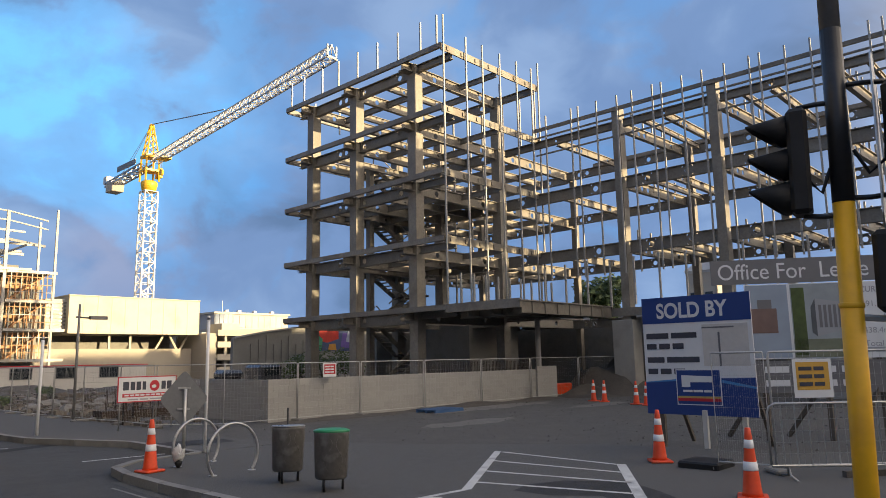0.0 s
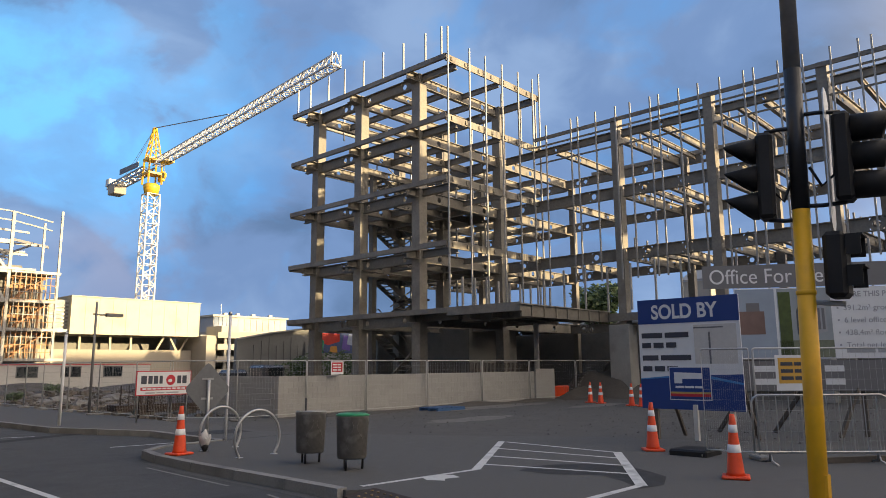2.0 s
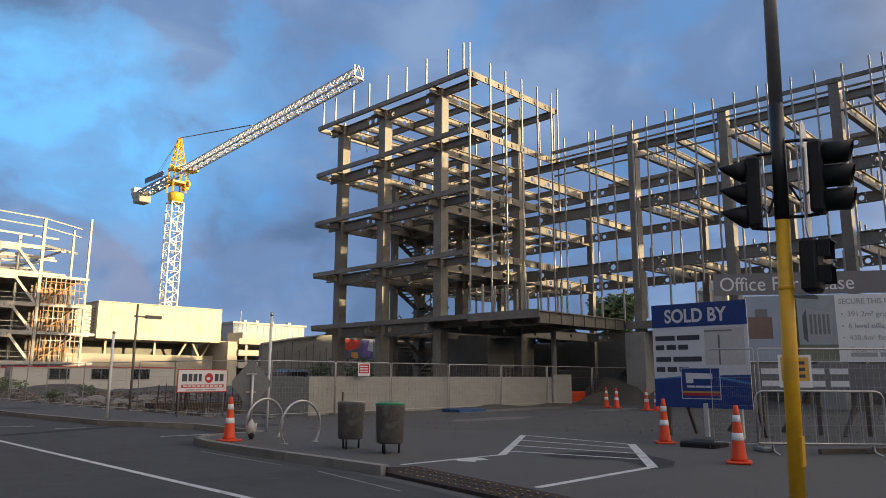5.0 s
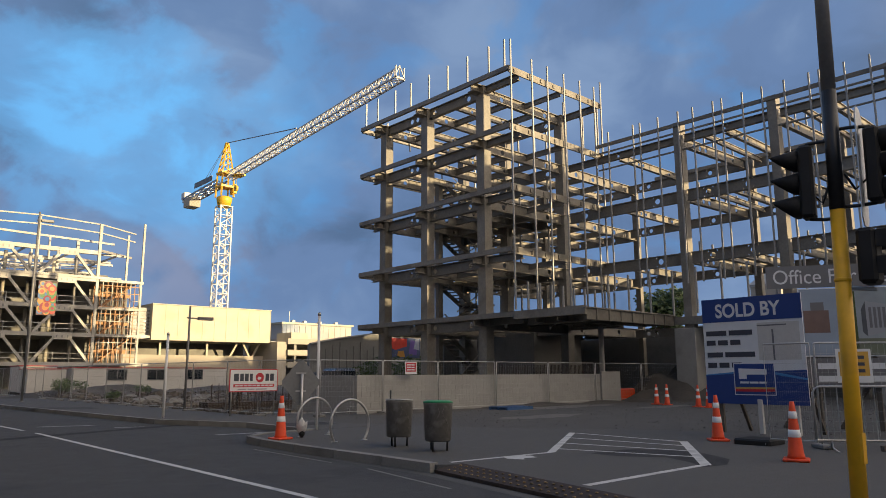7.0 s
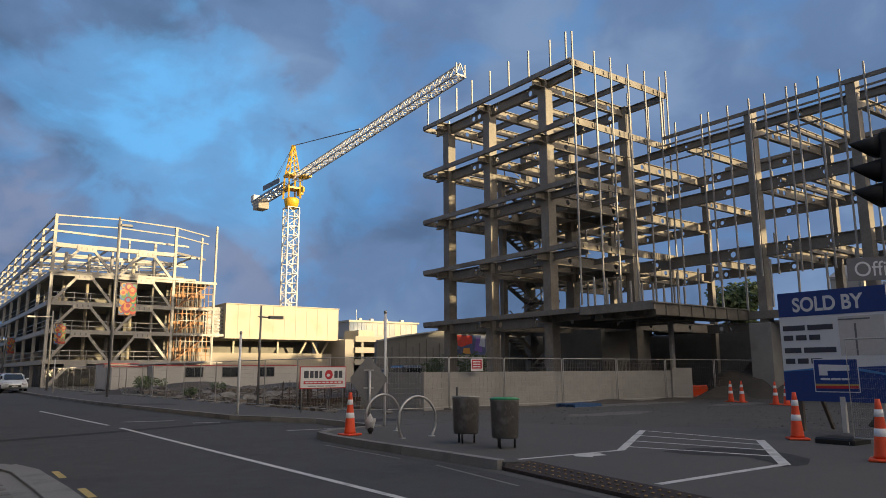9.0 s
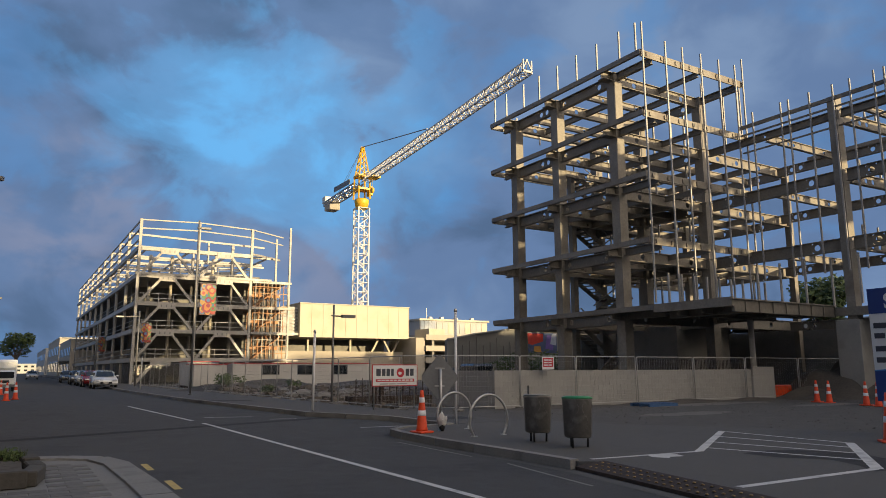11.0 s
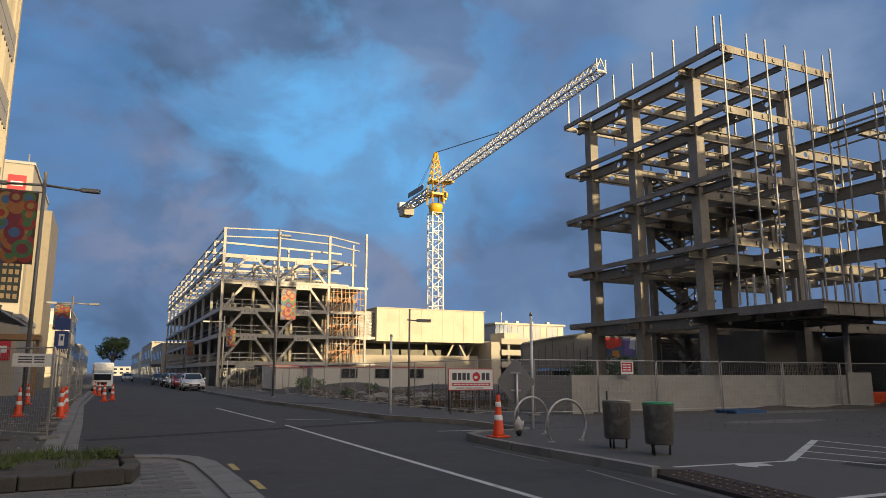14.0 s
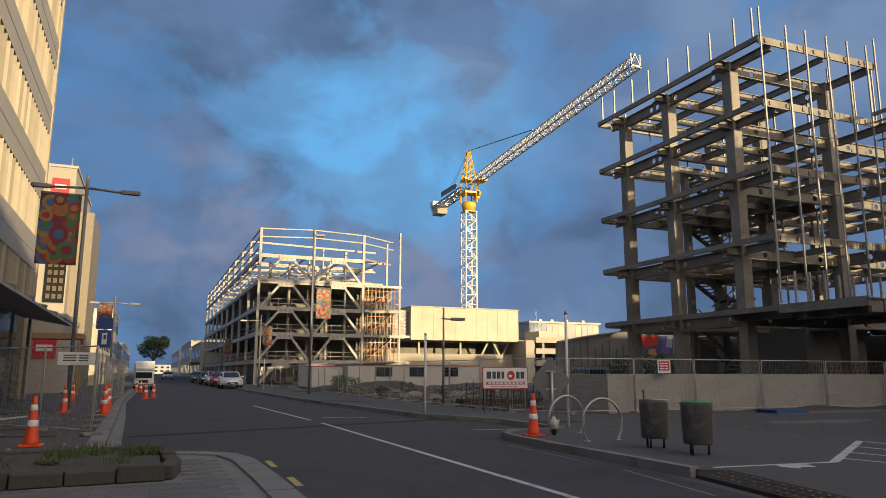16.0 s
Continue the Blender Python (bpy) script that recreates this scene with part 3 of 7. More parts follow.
    for z in LEV[:4]:
        for y in (28.0, 29.0, 30.4, 33.2, 34.6):
            for x in (34.55,):
                wpiece("stud", mesh_of("stud", box(-0.04, -0.05, 0, 0.04, 0.05, 2.9), STUD) if (x, y, z) == (34.55, 28.0, LEV[0]) else bpy.data.objects[t.name].children[-1].data, t, (x, y, z))
    # stair flights with landings
    for i in range(4):
        z0, z1 = (LEV[i - 1] if i else 0.0), LEV[i]
        zm = (z0 + z1) / 2
        for y0, za, zb, s in ((33.0, z0, zm, 1), (34.4, zm, z1, -1)):
            xa, xb = (31.2, 34.0) if s > 0 else (34.0, 31.2)
            for dy in (0, 1.1):
                bm = add_bar(B(), (xa, y0 + dy, za), (xb, y0 + dy, zb), 0.06, 0.3)
                wpart("stair_stringer", bm, STEEL, t)
            for k in range(9):
                f = (k + 0.5) / 9
                wpart("stair_tread", box(xa + (xb - xa) * f - 0.15, y0, za + (zb - za) * f - 0.02, xa + (xb - xa) * f + 0.15, y0 + 1.1, za + (zb - za) * f + 0.02), STEEL, t)
            bm = B()
            add_path(bm, [(xa, y0, za + 1.0), (xb - s * 0.2, y0, zb + 0.95), (xb, y0, zb + 0.8), (xb, y0, zb)], 0.04, 6)
            wpart("stair_rail", bm, STEEL, t)
        wpart("landing", box(33.9, 32.9, zm - 0.12, 34.6, 35.6, zm), DARK_RUST, t)
    # first floor canopy over the yard
    z = LEV[0]
    wpart("canopy_edge", box(26.36, 19.4, z - 0.26, 26.5, 23.78, z + 0.14), STEEL, t)
    wpart("canopy_edge", box(26.5, 19.4, z - 0.5, 34.1, 19.52, z + 0.02), STEEL, t)
    wpart("canopy_lip", box(26.3, 19.3, z + 0.02, 34.1, 19.56, z + 0.07), STEEL, t)
    for k in range(8):
        wpart("canopy_rib", box(27.2 + k * 0.98, 19.34, z - 0.48, 27.26 + k * 0.98, 19.4, z + 0.02), STEEL, t)
    for x in (27.4, 31.0):
        wbeam("cantilever", (x, 23.7, z - 0.02), (x, 19.54, z - 0.02), 0.22, 0.5, t, holes=(1.0, 3.0))
    for y in (21.2, 22.6):
        wbeam("joist", (26.6, y, z - 0.1), (34.2, y, z - 0.1), 0.18, 0.36, t)
    wpart("canopy_deck", box(26.6, 19.56, z - 0.06, 34.2, 27.2, z - 0.005), DARK_CONC, t, "dark steel floor deck of the first storey")
    wpart("canopy_deck", box(34.55, 27.2, z - 0.06, 42.9, 37.0, z - 0.005), DARK_CONC, t)
    wpart("canopy_post", add_tube(B(), (32.4, 22.85, -0.06), (32.4, 22.85, z - 0.1), 0.14, seg=12), OFFWHITE, t)
    wpart("post_cap", box(32.15, 22.6, z - 0.46, 32.65, 23.1, z - 0.38), STEEL, t)
    for y in (27.0, 30.0, 33.0):
        wpart("decking", box(31.2, y, LEV[2] - 0.02, 34.4, y + 2.2, LEV[2] + 0.03), DARK_CONC, t)
        wpart("decking", box(31.6, y, LEV[1] - 0.02, 34.4, y + 2.0, LEV[1] + 0.03), DARK_CONC, t)
    return t


tower = steel_tower()


def steel_wing():
    w = fixed("steel_frame_wing", (34.4, 18.6, -0.06), "four-storey bare steel wing frame joined to the tower", "building frame")
    ys = (18.6, 13.5, 8.35, 3.2, -1.95)
    cm = mesh_of("column", box(-0.26, -0.22, -0.06, 0.26, 0.22, 14.8), STEEL)
    cb = mesh_of("column", box(-0.2, -0.2, -0.06, 0.2, 0.2, 14.3), STEEL)
    for y in ys:
        wpiece("column", cm, w, (34.4, y, 0))
        wpiece("column", cb, w, (41.6, y - 0.6, 0))
    for i, z in enumerate((LEV[0] - 0.1, 7.62, 11.0, 14.08)):
        top = i == 3
        edge = [26.44] + list(ys)
        for a, b in zip(edge, edge[1:]):
            ln = (a - 0.3) - (b + 0.24)
            if i:
                wbeam("beam", (34.4, a - 0.3, z), (34.4, b + 0.24, z), 0.26, 0.62 if not top else 0.4, w, holes=(1.15, ln - 1.3) if not top else (ln * .5,))
            wbeam("beam", (41.6, 26.55 if a > 26 else a - 0.85, z), (41.6, b - 0.36, z), 0.26, 0.55, w, holes=(1.0, 1.6, ln - 1.3))
            m = (a + b) / 2
            if i:
                wbeam("joist", (34.55, m, z - 0.05), (41.45, m, z - 0.05), 0.2, 0.42, w, holes=(1.5, 2.0, 2.5, 5.5))
                if a < 25:
                    wbeam("joist", (34.55, a - 1.3, z - 0.05), (41.45, a - 1.3, z - 0.05), 0.16, 0.3, w, holes=(2.2, 4.2))
        for y in ys:
            if i:
                wbeam("beam", (34.68, y, z), (41.4, y - 0.3, z), 0.24, 0.55, w, holes=(1.2, 1.8, 2.4, 5.4))
        if i:
            rnd = random.Random(i)
            pm = mesh_of("stud", box(-0.04, -0.04, 0, 0.04, 0.04, 0.75), STUD)
            for y in ys[:4]:
                for k in range(5):
                    wpiece("stud", pm, w, (35.8 + k * 1.15 + rnd.uniform(-.2, .2), y - 0.1, z))
    # roof edge channel and rails
    for z0, z1, x in ((14.56, 14.76, 34.08), (14.22, 14.3, 34.22), (13.2, 13.27, 34.22)):
        wpart("edge_channel", box(x, -2.1, z0, x + 0.1, 23.8, z1), STEEL, w)
    wpart("edge_channel", box(41.8, -0.6, 14.2, 41.9, 24.6, 14.4), STEEL, w)
    stud = mesh_of("stud", add_box(box(-0.035, -0.04, 0, 0.035, -0.03, 9.4), -0.035, -0.03, 0, -0.025, 0.035, 9.4), STUD)
    for y in (22.9, 21.23, 20.78, 19.64, 18.42, 17.56, 16.42, 15.94, 14.86, 13.86, 12.78, 11.64, 11.18, 10.09, 9.04, 7.9, 6.8, 6.3, 5.1, 4.0, 2.9, 1.7, 1.2, 0.1):
        wpiece("stud", stud, w, (34.02, y, 5.95))
    low = mesh_of("stud", box(-0.05, -0.04, 0, 0.05, 0.04, 2.4), STUD)
    for k in range(14):
        wpiece("stud", low, w, (34.05, 23.4 - k * 1.35, 4.3 + (k % 3) * 0.06))
    # ground storey: concrete piers and back wall
    wpart("pier", box(33.95, 18.2, -0.06, 34.85, 19.35, 3.62, bevel=0.02), CONCRETE, w, "pale precast concrete pier")
    wpart("pier", box(34.1, 9.0, -0.06, 34.8, 10.2, 3.9, bevel=0.02), CONCRETE, w)
    wpart("floor_edge", box(34, -2.1, LEV[0] - 0.45, 34.3, 19.3, LEV[0] - 0.05), STEEL, w)
    wpart("floor_deck", box(34.3, 8.0, LEV[0] - 0.16, 38.1, 23.6, LEV[0] - 0.11), DARK_CONC, w)
    return w


steel_wing()
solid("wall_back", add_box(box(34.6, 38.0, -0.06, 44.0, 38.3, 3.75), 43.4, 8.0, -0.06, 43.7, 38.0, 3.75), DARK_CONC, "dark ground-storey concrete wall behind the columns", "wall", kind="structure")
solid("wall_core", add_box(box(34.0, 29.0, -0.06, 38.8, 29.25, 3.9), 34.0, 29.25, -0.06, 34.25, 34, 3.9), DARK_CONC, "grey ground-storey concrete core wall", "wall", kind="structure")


# ---- block wall in front of the tower ----
def block_wall():
    w = fixed("block_wall", (14.9, 20.95, -0.06), "pale concrete block wall in running bond along the yard", "wall", kind="structure")
    wpart("core", box(14.92, 20.99, -0.06, 31.0, 21.15, 1.3), MORTAR, w)
    wpart("core", box(14.92, 21.15, -0.06, 15.08, 25.4, 1.28), MORTAR, w)
    bl = mesh_of("block", box(0.0015, -0.006, 0.0015, 0.3985, 0.1, 0.192, bevel=0.003), BLOCK)
    half = mesh_of("block", box(0.0015, -0.006, 0.0015, 0.1985, 0.1, 0.192, bevel=0.003), BLOCK)
    for r in range(7):
        z = -0.06 + r * 0.194
        x = 14.9
        if r % 2:
            wpiece("block", half, w, (x, 20.97, z))
            x += 0.2
        while x < 29.3:
            wpiece("block", bl, w, (x, 20.97, z))
            x += 0.4
        for k in range(10):
            wpiece("block", bl, w, (14.9, 25.4 - k * 0.4 - (0.2 if r % 2 else 0), z), -90)
    wpart("end_panel", box(29.45, 20.84, -0.06, 31.05, 20.95, 1.42, bevel=0.01), BLOCK, w)
    rod = mesh_of("starter_bar", add_tube(B(), (0, 0, 0), (0, 0, 0.42), 0.012, seg=5), DARK_RUST)
    for k in range(70):
        wpiece("starter_bar", rod, w, (22.3 + k * 0.1 + (k % 3) * 0.01, 21.07, 1.3))
    return w


block_wall()


# ---- white braced building down the street ----
def braced_building():
    b = fixed("braced_frame_building", (10.55, 78, -0.06), "half-built white steel frame building with diagonal braces and bare roof steel", "building frame")
    Y0, lev = 78.0, [2.45, 5.4, 8.2, 11.1, 13.95]
    xs = [10.6, 16.5, 22.3]
    col = mesh_of("column", box(-0.14, -0.14, -0.06, 0.14, 0.14, 17.0), WHITE_STEEL)
    for x in xs:
        wpiece("column", col, b, (x, Y0, 0))
    sc = mesh_of("column", box(-0.15, -0.15, -0.06, 0.15, 0.15, 16.3), WHITE_STEEL)
    for k in range(1, 10):
        wpiece("column", sc, b, (10.6, Y0 + k * 8.2, 0))
        wpiece("column", sc, b, (22.3, Y0 + k * 8.2, 0))
    for i, z in enumerate(lev):
        for a, c in zip(xs, xs[1:]):
            wpart("floor_beam", box(a + 0.16, Y0 - 0.14, z - 0.24, c - 0.16, Y0 + 0.14, z + 0.16), WHITE_STEEL, b)
        if i < 4:
            wpart("floor_slab", box(10.75, Y0 + 0.2, z - 0.2, 26.4, Y0 + 76, z + 0.12), DARK_CONC, b, "dark concrete floor slab")
        wpart("floor_beam", box(10.4, Y0 + 0.22, z - 0.3, 10.74, Y0 + 76, z + 0.15), WHITE_STEEL, b)
        if i < 4:
            # guard rails
            for dz in (0.55, 1.05):
                wpart("guard_rail", add_tube(B(), (10.9, Y0 + 0.35, z + dz), (22.1, Y0 + 0.35, z + dz), 0.035, seg=5), GALV, b)
            for k in range(8):
                wpart("rail_post", add_tube(B(), (11.3 + k * 1.5, Y0 + 0.35, z), (11.3 + k * 1.5, Y0 + 0.35, z + 1.15), 0.035, seg=5), GALV, b)
            for dz in (0.55, 1.05):
                wpart("guard_rail", add_tube(B(), (10.62, Y0 + 0.35, z + dz), (10.62, Y0 + 74, z + dz), 0.035, seg=5), GALV, b)
            for k in range(5):
                wpart("prop", add_tube(B(), (12.2 + k * 2.2, Y0 + 3, z + 0.1), (12.2 + k * 2.2, Y0 + 3, z + 2.6), 0.17, seg=8), CREAM if k % 2 else WHITE_STEEL, b)
        # chevron braces and their gusset boxes
        if i < 4:
            z1 = lev[i + 1]
            for a, c in zip(xs, xs[1:]):
                m = (a + c) / 2
                wpart("brace", add_bar(B(), (a + 0.3, Y0, z + 0.15), (m - 0.75, Y0, z1 - 0.4), 0.22, 0.25), WHITE_STEEL, b)
                wpart("brace", add_bar(B(), (c - 0.3, Y0, z + 0.15), (m + 0.75, Y0, z1 - 0.4), 0.22, 0.25), WHITE_STEEL, b)
                wpart("gusset", box(m - 0.9, Y0 - 0.2, z1 - 0.55, m + 0.9, Y0 - 0.165, z1 + 0.1), WHITE_STEEL, b)
                for k in (-0.5, 0.0, 0.5):
                    wpart("slot", box(m + k - 0.06, Y0 - 0.215, z1 - 0.38, m + k + 0.06, Y0 - 0.2, z1 - 0.12), GREYPAINT, b)
    wpart("brace", add_bar(B(), (10.9, Y0, -0.06), (12.7, Y0, 2.1), 0.24, 0.3), WHITE_STEEL, b)
    wpart("gusset", box(12.3, Y0 - 0.2, 1.75, 14.3, Y0 - 0.165, 2.6), WHITE_STEEL, b)
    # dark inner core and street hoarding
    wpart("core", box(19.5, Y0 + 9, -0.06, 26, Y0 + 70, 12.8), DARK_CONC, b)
    wpart("hoarding", box(10.9, Y0 + 4, -0.06, 11.0, Y0 + 76, 2.1), BLACK_PAINT, b, "dark hoarding along the footpath")
    # bare roof steel
    top = 16.9
    for z in (16.9, 16.0):
        wpart("roof_rail", add_bar(B(), (10.6, Y0, z), (16.5, Y0, z + 0.25), 0.1, 0.13), WHITE_STEEL, b)
        wpart("roof_rail", add_bar(B(), (16.5, Y0, z + 0.25), (22.3, Y0, z + 0.05), 0.1, 0.13), WHITE_STEEL, b)
        wpart("roof_rail", add_bar(B(), (22.3, Y0, z + 0.05), (26.2, Y0 + 1.0, z - 0.35), 0.1, 0.13), WHITE_STEEL, b)
        wpart("roof_rail", add_bar(B(), (10.6, Y0, z), (10.6, Y0 + 76, z), 0.13, 0.16), WHITE_STEEL, b)
    wpart("roof_rail", add_bar(B(), (10.6, Y0, 14.9), (10.6, Y0 + 76, 14.9), 0.13, 0.18), WHITE_STEEL, b)
    for k in range(1, 10):
        y = Y0 + k * 8.2
        wpart("rafter", add_bar(B(), (10.6, y, top - 0.1), (26.2, y, top - 0.5), 0.15, 0.22), WHITE_STEEL, b)
        wpart("rafter", add_bar(B(), (10.6, y, 14.0), (26.2, y, 13.9), 0.15, 0.22), WHITE_STEEL, b)
        wpart("roof_post", box(10.5, y - 0.1, 13.9, 10.7, y + 0.1, 16.9), WHITE_STEEL, b)
        wpart("roof_post", box(19.3, y - 0.1, 13.9, 19.5, y + 0.1, 16.6), WHITE_STEEL, b)
    for k in range(4):
        wpart("purlin", add_bar(B(), (11.5 + k * 4.4, Y0 + 2, 14.1), (11.5 + k * 4.4, Y0 + 60, 14.1), 0.12, 0.2), WHITE_STEEL, b)
        wpart("ledger", box(11.0, Y0 + 3 + k * 5.4, 14.15, 26.0, Y0 + 3.15 + k * 5.4, 14.35), WHITE_STEEL, b)
    for y in (Y0 + 2.2, Y0 + 9.5):
        wpart("raker", add_bar(B(), (22.4, y - 2.0, 14.2), (28.2, y + 6, 15.0), 0.2, 0.26), WHITE_STEEL, b)
        wpart("raker", add_bar(B(), (18.4, y - 2.0, 12.6), (24.2, y + 6, 14.0), 0.2, 0.26), WHITE_STEEL, b)
        wpart("raker", add_bar(B(), (14.0, y - 2.0, 12.6), (18.0, y + 6, 14.0), 0.2, 0.26), WHITE_STEEL, b)
    # stair tower with timber-coloured framing behind the last bay
    for k in range(9):
        wpart("stair_frame_post", box(22.9 + k * 0.46, Y0 + 0.0, 2.2, 22.97 + k * 0.46, Y0 + 0.07, 11.2), SCAFF_WOOD if k % 2 else WHITE_STEEL, b)
    for k in range(12):
        wpart("stair_frame_rail", box(22.6, Y0 - 0.02, 2.4 + k * 0.74, 26.6, Y0 + 0.05, 2.47 + k * 0.74), SCAFF_WOOD if k % 3 else WHITE_STEEL, b)
    for k in range(7):
        wpart("stair_stud", box(22.7 + k * 0.62, Y0 + 2.3, 2.2, 22.8 + k * 0.62, Y0 + 2.4, 11.0), SCAFF_WOOD, b, "orange timber stud behind the stair")
    for z in (3.6, 5.0, 6.6, 8.0, 9.6, 10.6):
        wpart("stair_dwang", box(22.7, Y0 + 2.28, z, 26.5, Y0 + 2.3, z + 0.34), SCAFF_WOOD, b)
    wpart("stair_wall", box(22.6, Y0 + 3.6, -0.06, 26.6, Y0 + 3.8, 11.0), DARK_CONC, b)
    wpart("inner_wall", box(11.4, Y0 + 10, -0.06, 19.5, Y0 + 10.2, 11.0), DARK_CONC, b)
    for z in (2.5, 5.4, 8.3):
        wpart("stair_flight", add_bar(B(), (23.0, Y0 + 1.4, z), (26.2, Y0 + 1.4, z + 2.6), 0.9, 0.14), SCAFF_WOOD, b)
    edge = mesh_of("column", box(-0.1, -0.1, -0.06, 0.1, 0.1, 17.6), WHITE_STEEL)
    wpiece("column", edge, b, (26.75, Y0, 0))
    wpiece("column", edge, b, (26.1, Y0 + 3, -0.9))
    for z in lev[:4]:
        wpart("floor_beam", box(22.5, Y0 - 0.12, z - 0.15, 28.0 if z < 6 else 27.0, Y0 + 0.12, z + 0.12), WHITE_STEEL, b)
    wpart("deck_edge", box(10.3, Y0 - 0.24, 11.15, 24.6, Y0 - 0.21, 11.4), WHITE_STEEL, b)
    return b


braced_building()


# ---- cream box building ----
def cream_building():
    b = fixed("cream_clad_building", (31.0, 86, -0.06), "long cream panel-clad upper storey raised on short struts", "building")
    wpart("upper_storey", box(31.1, 86, 5.45, 46.75, 104, 9.72), CREAM, b)
    for k in range(11):
        x = 31.1 + k * 1.565
        wpart("panel_joint", box(x - 0.03, 85.97, 5.45, x + 0.03, 86.0, 9.72), CREAM, b)
    wpart("parapet_cap", box(31.0, 85.86, 9.72, 46.85, 104.1, 9.82), CREAM, b)
    wpart("louvre_bay", box(28.9, 87, 5.6, 31.1, 104, 9.3), GREYBLDG, b)
    for k in range(8):
        wpart("louvre", box(28.9, 86.9, 5.9 + k * 0.42, 31.1, 87.0, 6.1 + k * 0.42), GREYPAINT, b)
    wpart("lower_wall", box(27.5, 88, -0.06, 48.5, 88.4, 3.75), BEIGE, b, "beige lower wall with dappled evening light")
    wpart("recess", box(29, 93, 3.75, 46.5, 93.3, 5.45), DARK_CONC, b)
    for x0, x1 in ((36.5, 36.5), (39.0, 39.0), (42.2, 43.2), (44.9, 43.9), (45.4, 46.4), (33.0, 33.0)):
        wpart("strut", add_bar(B(), (x0, 88.2, 3.7), (x1, 88.2, 5.5), 0.25, 0.25), CREAM, b)
    return b


cream_building()


# ---- tower crane ----
def lattice(parent, name, p0, p1, w, h, bays, r, material, tri=False):
    """An open lattice boom of chords and zigzag laces between two points."""
    p0, p1 = Vector(p0), Vector(p1)
    d = (p1 - p0).normalized()
    s = d.cross(Vector((0, 0, 1)))
    s = Vector((1, 0, 0)) if s.length < 1e-3 else s.normalized()
    u = s.cross(d)
    offs = [s * w / 2, -s * w / 2, u * h] if tri else [s * w / 2 + u * h / 2, -s * w / 2 + u * h / 2, -s * w / 2 - u * h / 2, s * w / 2 - u * h / 2]
    for o in offs:
        wpart(name + "_chord", add_bar(B(), p0 + o, p1 + o, r * 2, r * 2), material, parent)
    n = len(offs)
    for a in range(n):
        o, q = offs[a], offs[(a + 1) % n]
        bm = B()
        for i in range(bays):
            e, f = p0.lerp(p1, i / bays), p0.lerp(p1, (i + 1) / bays)
            add_bar(bm, e + (o if i % 2 else q), f + (q if i % 2 else o), r * 1.1, r * 1.1)
            add_bar(bm, f + o, f + q, r * 1.1, r * 1.1)
        wpart(name + "_lacing", bm, material, parent)["kind"] = "stuff"


